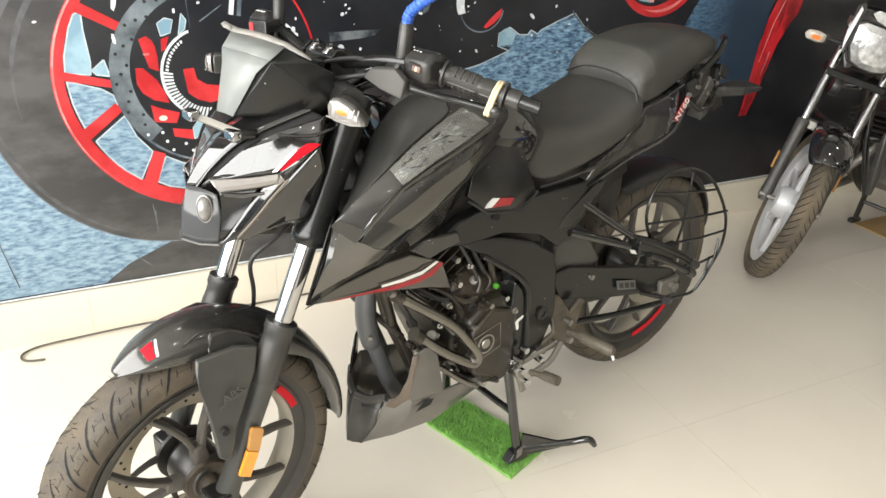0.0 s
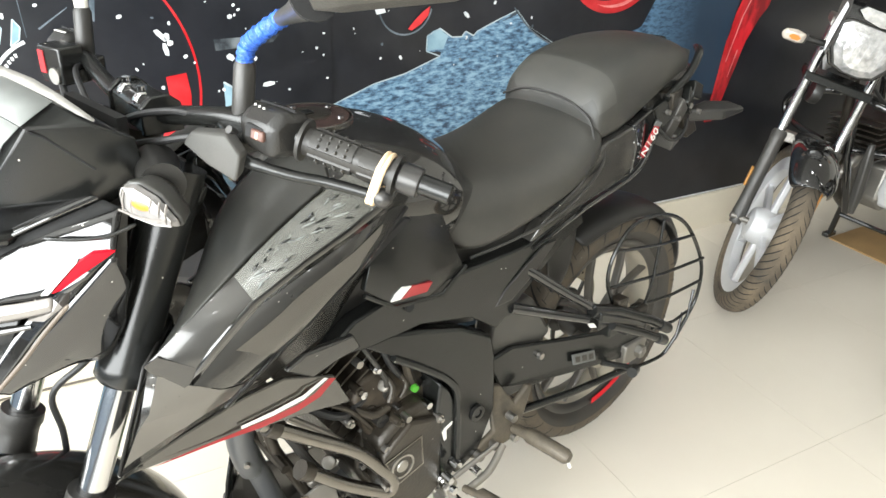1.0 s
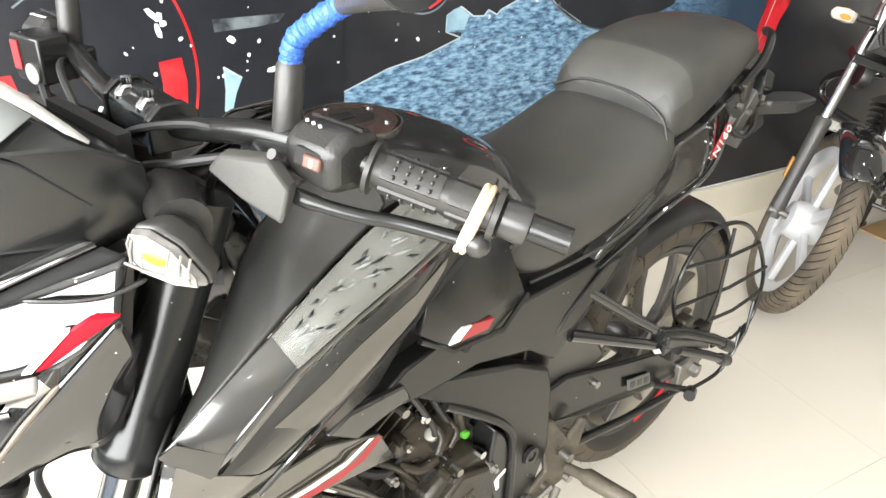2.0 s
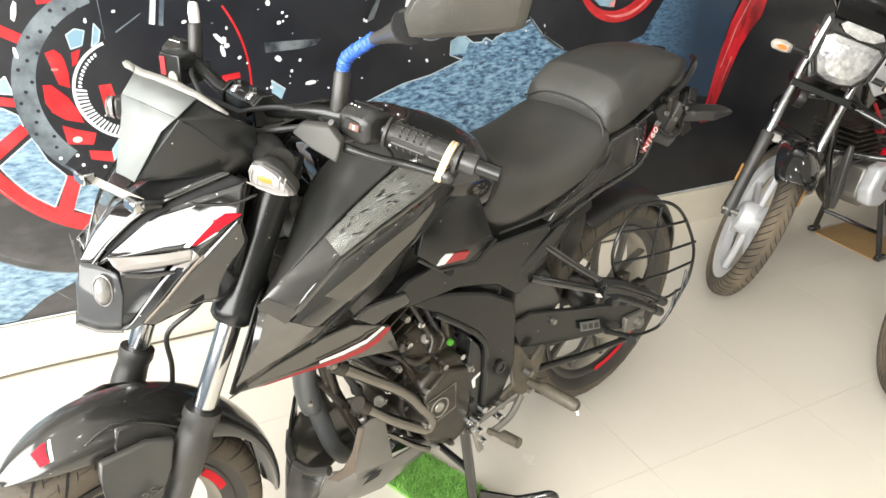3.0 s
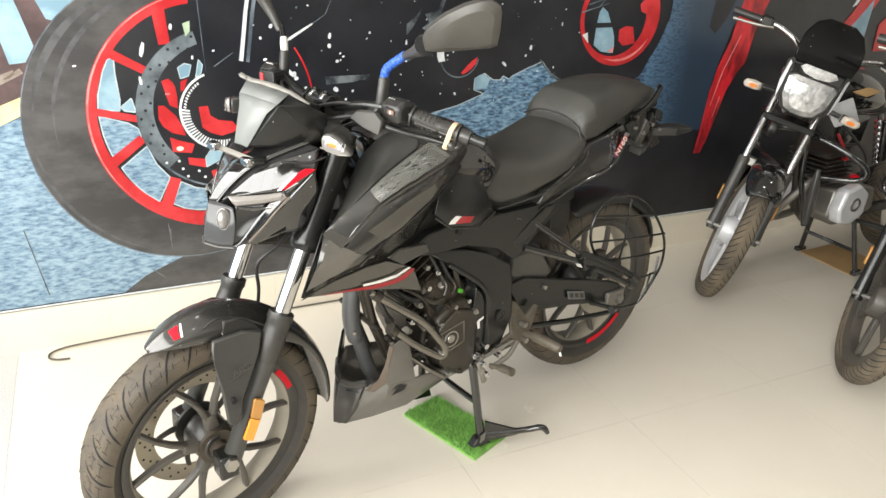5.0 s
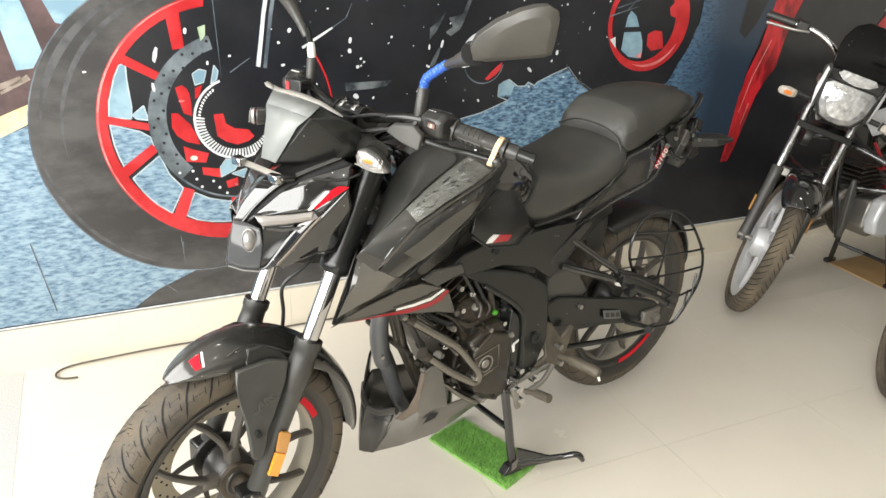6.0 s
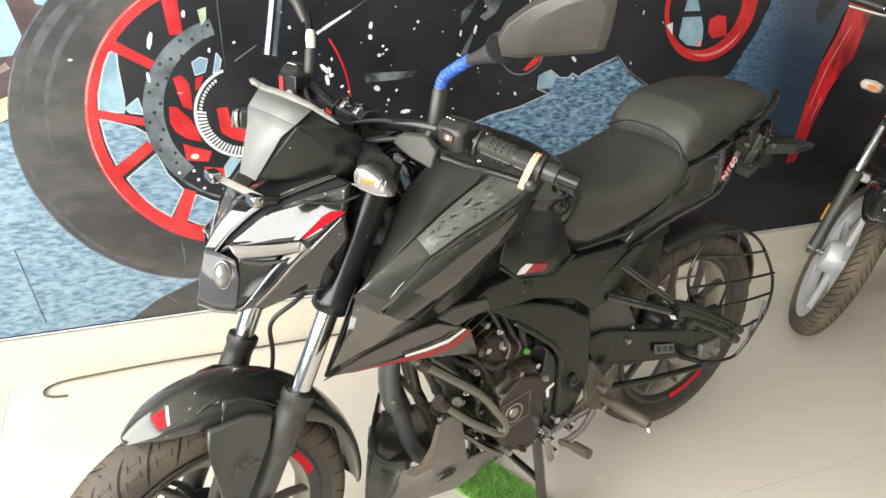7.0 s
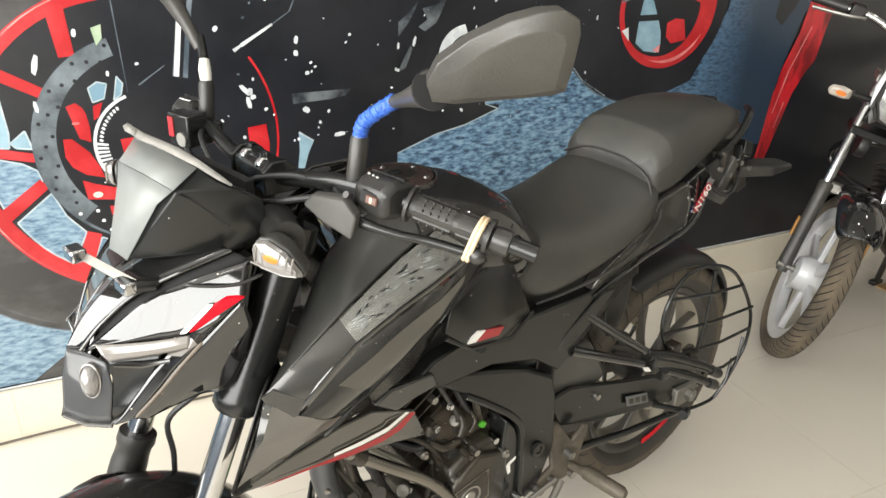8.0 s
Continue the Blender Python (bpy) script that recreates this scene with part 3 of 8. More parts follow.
for i in range(40):
    a = radians(125 + i * 5.0)
    p, q = (0.124, 0.116) if i < 10 else (0.133, 0.104)
    stroke((0.51 + p * math.cos(a), 0.814 + p * math.sin(a)), (0.51 + q * math.cos(a + 0.03), 0.814 + q * math.sin(a + 0.03)), 0.0034, 0.0026, P_WHITE, 16)
# its fork, lamp, tank and engine, mostly lost in black
ink([(0.43, 1.12), (0.46, 1.0), (0.47, 0.9), (0.48, 0.83), (0.6, 0.75), (0.64, 0.72), (0.66, 0.6), (0.62, 0.48), (0.585, 0.36), (0.7, 0.3), (1.2, 0.5), (1.2, 1.7), (0.45, 1.7)], P_DARK, 14)
ink([(0.7, 1.6), (0.736, 1.6), (0.645, 1.148), (0.618, 0.977), (0.581, 0.984), (0.609, 1.153)], P_GREY, 17)
ink([(0.7, 1.6), (0.714, 1.6), (0.622, 1.148), (0.597, 0.981), (0.584, 0.984), (0.61, 1.153)], P_WHITE, 18)
ink([(0.714, 1.6), (0.722, 1.6), (0.632, 1.148), (0.606, 0.98), (0.597, 0.981), (0.622, 1.148)], P_DARK, 18)
stroke((0.46, 1.2), (0.47, 0.95), 0.0016, 0.0008, P_GREY, 16)
ring((0.461, 0.81), 0.383, (0.461, 0.81), 0.377, P_RED, 16, -16, 34, 40)
ink([(0.759, 0.832), (0.81, 0.838), (0.816, 0.78), (0.81, 0.72), (0.756, 0.735), (0.762, 0.78)], P_RED, 17)
ink([(0.736, 0.687), (0.79, 0.7), (0.775, 0.655), (0.725, 0.666)], P_RED, 17)
for a, b in (((0.739, 1.039), (0.759, 1.052)), ((0.759, 1.052), (0.844, 1.103)), ((0.844, 1.103), (0.891, 1.134)), ((0.891, 1.134), (0.912, 1.18))):
    stroke(a, b, 0.005 if a[0] < 0.8 else 0.002, 0.003 if a[0] < 0.8 else 0.001, P_WHITE if a[0] < 0.8 else P_GREY, 16)
stroke((0.498, 0.967), (0.565, 1.012), 0.0022, 0.001, P_GREY, 16)
ink([(0.886, 0.916), (1.057, 0.918), (1.04, 0.9), (0.99, 0.892), (0.889, 0.887)], P_SMOKE, 16)
ink([(0.9, 0.805), (0.942, 0.776), (0.925, 0.74), (0.912, 0.697), (0.893, 0.699), (0.9, 0.75)], P_SKY, 16)
for p, q in (((0.9, 0.805), (0.942, 0.776)), ((0.893, 0.685), (0.93, 0.69)), ((0.915, 0.665), (0.9, 0.685))):
    stroke(p, q, 0.003, 0.002, P_FRINGE, 17)
ring((1.426, 0.973), 0.085, (1.426, 0.973), 0.08, P_GREY, 12, 190, 350, 40)
ring((1.42, 0.99), 0.092, (1.428, 0.985), 0.07, P_WHITE, 13, 95, 205, 24)
ink([(1.433, 0.906), (1.445, 0.901), (1.475, 0.918), (1.498, 0.941), (1.503, 0.966), (1.48, 0.952), (1.455, 0.93)], P_RED, 14)
streaks((1.0, 1.3), 0.3, 265, 330, 0.02, P_SMOKE, 12)
streaks((1.6, 1.3), 0.42, 290, 345, 0.012, P_SMOKE, 12)
streaks((1.72, 1.22), 0.22, 275, 350, 0.016, P_SMOKE, 12)
ink([(1.239, 1.029), (1.245, 1.02), (1.225, 0.966), (1.2, 0.955), (1.215, 0.99)], P_SMOKE, 15)
ink([(1.273, 1.13), (1.325, 1.144), (1.35, 1.2), (1.365, 1.2), (1.335, 1.12), (1.318, 1.089), (1.283, 1.067), (1.262, 1.08), (1.29, 1.1)], P_SMOKE, 15)
# splash of water and the rear wheel
ink([(0.95, 0.58), (1.1, 0.66), (1.2, 0.71), (1.284, 0.742), (1.325, 0.757), (1.425, 0.778), (1.49, 0.8), (1.54, 0.82), (1.544, 0.832), (1.494, 0.838), (1.5, 0.855), (1.496, 0.882), (1.515, 0.895), (1.538, 0.901), (1.56, 0.882), (1.578, 0.873), (1.611, 0.872), (1.624, 0.887),
     (1.652, 0.872), (1.665, 0.885), (1.7, 0.897), (1.739, 0.915), (1.802, 0.938), (1.849, 0.888), (1.9, 0.855), (1.948, 0.829), (2.05, 0.805), (2.2, 0.81), (2.25, 0.7), (1.9, 0.5), (1.6, 0.42), (1.25, 0.42)], P_WATER, 12)
edge = [(1.1, 0.66), (1.2, 0.71), (1.325, 0.757), (1.425, 0.778), (1.54, 0.82), (1.494, 0.838), (1.496, 0.882), (1.538, 0.901), (1.578, 0.873), (1.611, 0.872), (1.624, 0.887), (1.652, 0.872), (1.665, 0.885), (1.739, 0.915), (1.802, 0.938), (1.849, 0.888), (1.948, 0.829)]
for a, b in zip(edge, edge[1:]):
    stroke(a, b, 0.0018, 0.0018, P_FRINGE, 13)
ink([(1.497, 0.84), (1.496, 0.882), (1.515, 0.895), (1.538, 0.899), (1.565, 0.876), (1.55, 0.84)], P_SKY, 13)
ink([(2.2, 0.82), (2.311, 0.857), (2.36, 0.95), (2.43, 1.1), (2.45, 1.6), (3.05, 1.6), (2.9, 1.19), (2.8, 1.06), (2.755, 0.9), (2.727, 0.74), (2.72, 0.58), (2.5, 0.62), (2.3, 0.7)], P_DEEP, 12)
disc((2.076, 1.146), 0.347, P_DARK, 13)
ring((2.076, 1.146), 0.35, (2.076, 1.146), 0.345, P_GREY, 14, 215, 275, 24)
disc((2.168, 1.11), 0.202, P_RED, 14)
disc((2.142, 1.106), 0.157, P_DARK, 15)
streaks((2.168, 1.11), 0.18, 250, 330, 0.006, P_ROSE, 15)
ink([(2.048, 1.067), (2.129, 1.068), (2.145, 1.03), (2.151, 0.991), (2.137, 0.962), (2.084, 0.97), (2.045, 0.998)], P_SKY, 16)
ink([(2.056, 1.13), (2.07, 1.15), (2.098, 1.13), (2.119, 1.088), (2.05, 1.087)], P_SKY, 16)
ink([(2.167, 1.058), (2.2, 1.072), (2.238, 1.068), (2.257, 1.0), (2.195, 0.99), (2.17, 1.013)], P_RED, 16)
ink([(2.26, 1.16), (2.29, 1.19), (2.33, 1.16), (2.3, 1.12), (2.27, 1.13)], P_RED, 16)
ink([(1.983, 1.04), (2.009, 1.05), (2.016, 1.006)], P_WHITE, 16)
ink([(2.12, 0.97), (2.15, 0.99), (2.148, 0.962)], P_ROSE, 17)
for a, b in (((1.97, 1.13), (2.1, 1.165)), ((2.0, 1.16), (2.14, 1.2)), ((2.05, 1.15), (2.12, 1.22))):
    stroke(a, b, 0.003, 0.0015, P_GREY, 17)
# red leg of a second machine, and its tank
ink([(2.7, 0.47), (2.74, 0.47), (2.765, 0.53), (2.79, 0.614), (2.834, 0.77), (2.88, 0.85), (2.919, 0.895), (2.935, 1.0), (2.952, 1.069), (3.0, 1.19), (3.1, 1.5), (2.95, 1.5), (2.84, 1.19), (2.802, 0.998), (2.753, 0.876), (2.726, 0.724), (2.718, 0.606), (2.706, 0.526)], P_RED2, 14)
stroke((2.712, 0.5), (2.74, 0.78), 0.004, 0.008, P_RED, 15)
stroke((2.74, 0.78), (2.86, 1.12), 0.007, 0.008, P_RED, 15)
for a, b in (((2.75, 0.7), (2.79, 0.86)), ((2.79, 0.86), (2.86, 1.02)), ((2.775, 0.64), (2.8, 0.74))):
    stroke(a, b, 0.002, 0.003, P_ROSE, 16)
ink([(2.66, 1.06), (2.7, 1.03), (2.75, 1.09), (2.8, 1.2), (2.9, 1.5), (2.7, 1.5)], P_DARK, 16)
ink([(3.4, 0.94), (3.443, 0.983), (3.558, 1.109), (3.7, 1.3), (3.83, 1.3), (3.686, 1.108), (3.529, 0.976)], P_RED, 14)
ink([(3.486, 0.965), (3.611, 1.082), (3.7, 1.18), (3.69, 1.0), (3.66, 0.94)], P_SKY, 15)
ink([(3.55, 1.14), (3.7, 1.36), (3.72, 1.36), (3.58, 1.15)], P_WHITE, 15)
ink([(3.781, 0.92), (3.776, 1.053), (3.84, 1.107), (3.95, 1.3), (4.1, 1.3), (3.954, 1.106), (3.88, 0.92)], P_RED, 15)
# flecks
rng = random.Random(5)
for i in range(120):
    u, z = rng.uniform(0.62, 2.0), rng.uniform(0.76, 1.4)
    splinter(u, z, rng.uniform(0.004, 0.011), rng.uniform(0, 180), rng.uniform(0.4, 0.9), P_WHITE if rng.random() < 0.7 else P_GREY, 17)
for u, z, s, a, thin in ((0.76, 0.935, 0.04, -50, 0.3), (0.773, 0.93, 0.02, 80, 0.7), (0.768, 0.9, 0.034, 100, 0.35), (0.78, 0.915, 0.016, 10, 0.8), (0.813, 0.879, 0.012, 30, 0.7), (0.925, 0.868, 0.022, -40, 0.7), (0.905, 1.06, 0.022, 80, 0.5), (0.903, 1.025, 0.016, 90, 0.8), (0.932, 0.97, 0.013, 10, 0.8), (0.955, 0.986, 0.01, 20, 0.6),
                         (0.963, 0.829, 0.01, 70, 0.8), (1.02, 0.789, 0.035, 5, 0.35), (0.672, 0.985, 0.014, 15, 0.6), (0.697, 1.097, 0.016, 50, 0.7), (0.5, 1.02, 0.01, 10, 0.7), (1.347, 0.83, 0.008, 30, 0.8), (1.41, 0.827, 0.014, -60, 0.6), (1.624, 0.935, 0.026, -45, 0.4), (1.741, 0.996, 0.02, 80, 0.6), (1.72, 0.965, 0.012, 60, 0.7), (1.88, 1.085, 0.016, 85, 0.4),
                         (0.26, 0.93, 0.03, 95, 0.3), (0.275, 1.03, 0.05, 75, 0.25), (0.37, 1.1, 0.02, 80, 0.5), (0.43, 1.0, 0.014, 85, 0.5), (0.07, 0.985, 0.012, 5, 0.5), (1.2, 1.03, 0.02, 85, 0.35), (1.25, 1.04, 0.03, 75, 0.3)):
    splinter(u, z, s, a, thin, P_WHITE, 18)
# scuffs on the vinyl, and its pale hem
for a, b, w in (((0.295, 0.42), (0.3, 0.315), 0.0014), ((0.3, 0.395), (0.298, 0.35), 0.0022), ((-0.16, 0.45), (-0.12, 0.2), 0.0014), ((0.22, 0.25), (0.27, 0.2), 0.0014)):
    stroke(a, b, w, w, P_SMOKE, 8)
ink([(U0 + 0.02, LOW), (U1 - 0.02, LOW), (U1 - 0.02, LOW + 0.006), (U0 + 0.02, LOW + 0.006)], P_WHITE, 18)
me = bpy.data.meshes.new("mural")
me.from_pydata(mural_v, [], mural_f)
for m in INKS:
    me.materials.append(m)
me.polygons.foreach_set("material_index", mural_m)
tagged(new("mural", me), "printed vinyl mural of a red and black motorcycle in splashing water", "mural", kind="structure")


# ---- the motorcycle: forward is -x, its left is -y ----
bike = thing("motorcycle", (0.75, 0, 0), "dusty black and grey naked motorcycle on its centre stand", "motorcycle")
AF, AR = (-0.006, 0.0, 0.293), (1.318, 0.0, 0.35)


def both(name, g, material, parent, label="", **kw):
    """A part on each flank."""
    return part(name, g, material, parent, label, **kw), part(name, mirror(g), material, parent, label, **kw)


# the fork stands turned a little to the left, about its raked axis
def turned(degrees):
    pivot, axis = Vector((0.045, 0, 0.293)), Vector((0.39, 0, 0.92))
    return Matrix.Translation(pivot) @ Matrix.Rotation(radians(degrees), 4, axis) @ Matrix.Translation(-pivot)


STEER, STEER_FAR = turned(6.5), turned(13)


def fork_at(z, y=-0.108, off=0.0):
    return Vector((0.008 + off + 0.424 * (z - 0.293), y, z))


def tyre_profile(r, w, bead):
    half = [(bead, w * 0.30), (bead + 0.012, w * 0.40), (bead + 0.03, w * 0.47), (r - 0.035, w * 0.5), (r - 0.02, w * 0.46), (r - 0.009, w * 0.36), (r - 0.003, w * 0.2), (r, w * 0.06)]
    return half + [(a, -b) for a, b in reversed(half)]


def tread(c, r, w, count, a0=0.0, wide=0.0095, ticks=True):
    """Curved grooves with short cross cuts, as dark strips on both shoulders."""
    prof = [(b, a) for a, b in reversed(tyre_profile(r, w, r * 0.76)[3:8])]
    prof.append((w * 0.49, r - 0.049))
    run = [0.0]
    for (s0, r0), (s1, r1) in zip(prof, prof[1:]):
        run.append(run[-1] + math.hypot(s1 - s0, r1 - r0))
    v, f = [], []

    def ribbon(line, sgn):
        k = len(v)
        for i, (a, t, h, e) in enumerate(line):
            for d in (-1, 1):
                q = min(max(t + d * e, 0.0), 1.0) * run[-1]
                s, rr, aa = float(np.interp(q, run, [p[0] for p in prof])), float(np.interp(q, run, [p[1] for p in prof])), a + d * h
                v.append((c[0] + (rr + 0.0011) * math.cos(aa), c[1] + sgn * (s + 0.0008 * (s > w * 0.42)), c[2] + (rr + 0.0011) * math.sin(aa)))
            if i:
                f.append((k + 2 * i - 2, k + 2 * i - 1, k + 2 * i + 1, k + 2 * i))

    def bow(t):
        return 0.2 * t ** 0.75

    for k in range(count):
        for sgn in (-1, 1):
            base, step = 2 * math.pi * (k + (0.5 if sgn > 0 else 0)) / count + a0, 2 * math.pi / count
            ribbon([(base + bow(i / 20), 0.02 + 0.93 * i / 20, wide * min(1.0, 0.35 + i * 0.2, 0.25 + (20 - i) * 0.15), 0.0) for i in range(21)], sgn)
            if ticks:
                for t, a1, a2 in ((0.3, 0.3, 0.7), (0.56, 0.26, 0.74)):
                    a = base + bow(t)
                    ribbon([(a + step * (a1 + (a2 - a1) * q / 5), t, 0.0, 0.0045) for q in range(6)], sgn)
                    for edge in (a1, a2):
                        ribbon([(a + step * edge + 0.01 * q / 3, t + 0.026 * q, 0.003, 0.0) for q in range(-3, 4)], sgn)
    return v, f


def tread_band(c, r, w, bead, n=96):
    half = [(r - 0.047, w * 0.49), (r - 0.035, w * 0.5), (r - 0.027, w * 0.485), (r - 0.02, w * 0.46), (r - 0.014, w * 0.415), (r - 0.009, w * 0.36), (r - 0.0055, w * 0.28), (r - 0.003, w * 0.2), (r - 0.001, w * 0.13), (r, w * 0.06)]
    ring = half + [(a, -b) for a, b in reversed(half)] + [(r - 0.05, -w * 0.46), (r - 0.03, 0.0), (r - 0.05, w * 0.46)]
    return lathe(c, ring, n)


def side_band(c, r, w, bead, far, n=96):
    ring = [(r - 0.0465, w * 0.4895), (bead + 0.02, w * 0.455), (bead + 0.012, w * 0.4), (bead, w * 0.3), (bead, w * 0.24), (bead + 0.015, w * 0.32), (r - 0.0475, w * 0.43)]
    return lathe(c, ring if far else [(a, -b) for a, b in ring], n)


def rubber_hairs(c, r, w, count, seed):
    """Short moulding hairs that stand off a new tyre."""
    rng, out = random.Random(seed), []
    half = sorted((b, a) for a, b in tyre_profile(r, w, r * 0.76)[3:8])
    for _ in range(count):
        a, s = rng.uniform(0, 2 * math.pi), rng.uniform(-0.48, 0.48) * w
        rr = float(np.interp(abs(s), [b for b, _ in half], [q for _, q in half]))
        d = Vector((math.cos(a), rng.uniform(-0.5, 0.5) + 2 * s / w, math.sin(a))).normalized()
        p = Vector((c[0] + rr * math.cos(a), c[1] + s, c[2] + rr * math.sin(a)))
        out.append(tube([p - d * 0.001, p + d * rng.uniform(0.003, 0.008)], [0.0006, 0.0003], 3))
    return cat(*out)


def spoke(c, a, r0, r1, w0, w1, y0, y1, thick, lean=0.0):
    """One tapered spoke, from the hub outwards at a degrees; lean turns its outer end."""
    rows = []
    for t in (0.0, 0.35, 0.7, 1.0):
        r, w, y = r0 + (r1 - r0) * t, w0 + (w1 - w0) * t, y0 + (y1 - y0) * t
        aa = radians(a + lean * t)
        d, s = Vector((math.cos(aa), 0, math.sin(aa))), Vector((-math.sin(aa), 0, math.cos(aa)))
        m = Vector(c) + d * r
        rows.append([m + s * w + Vector((0, y - thick * 0.6, 0)), m + s * w * 0.55 + Vector((0, y - thick, 0)), m - s * w * 0.55 + Vector((0, y - thick, 0)), m - s * w + Vector((0, y - thick * 0.6, 0)),
                     m - s * w + Vector((0, y + thick, 0)), m + s * w + Vector((0, y + thick, 0))])
    return loft(rows)


def arc_band(c, r0, r1, y, a0, a1, n=14):
    rows = [[(c[0] + r * math.cos(radians(a0 + (a1 - a0) * i / n)), y, c[2] + r * math.sin(radians(a0 + (a1 - a0) * i / n))) for i in range(n + 1)] for r in (r0, r1)]
    return patch(rows)


def wheel(name, c, r, w, bead, parent, twist, disc_y, disc_r, red_arcs, out=0.0, turn=Matrix()):
    def piece(part_name, g, *a, **kw):
        return part(part_name, xf(g, turn), *a, **kw)

    hub = piece(name, cat(lathe(c, [(0.016, -w * 0.5), (0.036, -w * 0.5), (0.05, -w * 0.3), (0.052, w * 0.3), (0.036, w * 0.5), (0.016, w * 0.5)], 28)), RIM, parent, "black alloy wheel with a dusty tyre", bevel=0.002)
    piece("tyre", tread_band(c, r, w, bead), TYRE, hub, "dusty black road tyre")
    for e in (0, 1):
        piece("sidewall", side_band(c, r, w, bead, e), SIDEWALL, hub)
    tagged(piece("tread_pattern", tread(c, r, w, 31), GROOVE, hub, flip=False), kind="stuff")
    tagged(piece("rubber_hair", rubber_hairs(c, r, w, 420, 5), RUBBER, hub), kind="stuff")
    y = w * 0.36
    piece("rim", lathe(c, [(bead + 0.004, -y), (bead + 0.004, -y + 0.006), (bead - 0.012, -y * 0.72), (bead - 0.02, -y * 0.3), (bead - 0.02, y * 0.3), (bead - 0.012, y * 0.72), (bead + 0.004, y - 0.006), (bead + 0.004, y),
                          (bead - 0.004, y), (bead - 0.018, y * 0.78), (bead - 0.026, y * 0.2), (bead - 0.026, -y * 0.2), (bead - 0.018, -y * 0.78), (bead - 0.004, -y)], 84), RIM, hub, bevel=0.0)
    piece("rim_barrel", lathe(c, [(bead - 0.006, -y * 0.96), (bead - 0.019, -y * 0.76), (bead - 0.0268, -y * 0.2), (bead - 0.0268, y * 0.2), (bead - 0.019, y * 0.76), (bead - 0.0095, y * 0.9), (bead - 0.021, y * 0.72), (bead - 0.029, y * 0.2), (bead - 0.029, -y * 0.2), (bead - 0.021, -y * 0.72), (bead - 0.0095, -y * 0.9)], 84), RIM_DUST, hub)
    for k in range(5):
        a = twist + 72 * k
        for lean in (-15, 15):
            piece("spoke", spoke(c, a + lean * 0.3, 0.066, bead - 0.022, 0.0076, 0.0058, -w * 0.24, -w * 0.2, 0.0095, lean), SPOKE_FACE, hub, bevel=0.002)
        piece("spoke_web", spoke(c, a, 0.035, 0.084, 0.018, 0.0135, -w * 0.24, -w * 0.23, 0.013), SPOKE_FACE, hub, bevel=0.004)
    for a0, a1 in red_arcs:
        piece("rim_stripe", arc_band(c, bead - 0.002 + out, bead - 0.017 + 0.4 * out, -y * 0.98 - 0.002 - 0.6 * out, a0, a1), RED, hub, flip=False)
    n = 26
    piece("brake_disc", lathe((c[0], disc_y, c[2]), [(disc_r * 0.72, -0.002), (disc_r, -0.002), (disc_r, 0.002), (disc_r * 0.72, 0.002)], 72), DISC, hub, "drilled brake disc, dull with dust")
    piece("disc_holes", cat(*[drum((c[0] + disc_r * q * math.cos(a), disc_y - 0.0026, c[2] + disc_r * q * math.sin(a)), (c[0] + disc_r * q * math.cos(a), disc_y + 0.0026, c[2] + disc_r * q * math.sin(a)), 0.0032, 8)
                             for i in range(n) for q, a in (((0.8, 0.86, 0.93)[i % 3], 2 * math.pi * i / n), ((0.93, 0.8, 0.86)[i % 3], 2 * math.pi * (i + 0.5) / n))]), GROOVE, hub)
    piece("disc_carrier", cat(lathe((c[0], disc_y, c[2]), [(0.03, -0.004), (0.06, -0.004), (0.06, 0.004), (0.03, 0.004)], 30), *[spoke((c[0], disc_y, c[2]), 72 * k + 20, 0.05, disc_r * 0.75, 0.009, 0.006, 0, 0, 0.003, 18) for k in range(5)]), RIM, hub)
    return hub


fw = wheel("front_wheel", AF, 0.298, 0.104, 0.226, bike, 24, 0.058, 0.158, [(19, 39)], turn=STEER)
rw = wheel("rear_wheel", AR, 0.306, 0.128, 0.228, bike, 50, 0.07, 0.12, [(-88, -44)], 0.005)
part("axle_nut", cat(drum((AF[0], -0.135, AF[2]), (AF[0], 0.135, AF[2]), 0.012, 12), drum((AF[0], -0.142, AF[2]), (AF[0], -0.13, AF[2]), 0.017, 6)), STEEL, fw)
part("hub_ring", cat(lathe((AF[0], -0.052, AF[2]), [(0.02, -0.006), (0.045, -0.006), (0.045, 0.006), (0.02, 0.006)], 24), drum((AF[0], -0.085, AF[2]), (AF[0], -0.05, AF[2]), 0.022, 18)), ENGINE_DUST, fw)
part("sprocket", lathe((AR[0], -0.075, AR[2]), [(0.05, -0.003), (0.088, -0.003), (0.088, 0.003), (0.05, 0.003)], 44), RIM_DUST, rw)

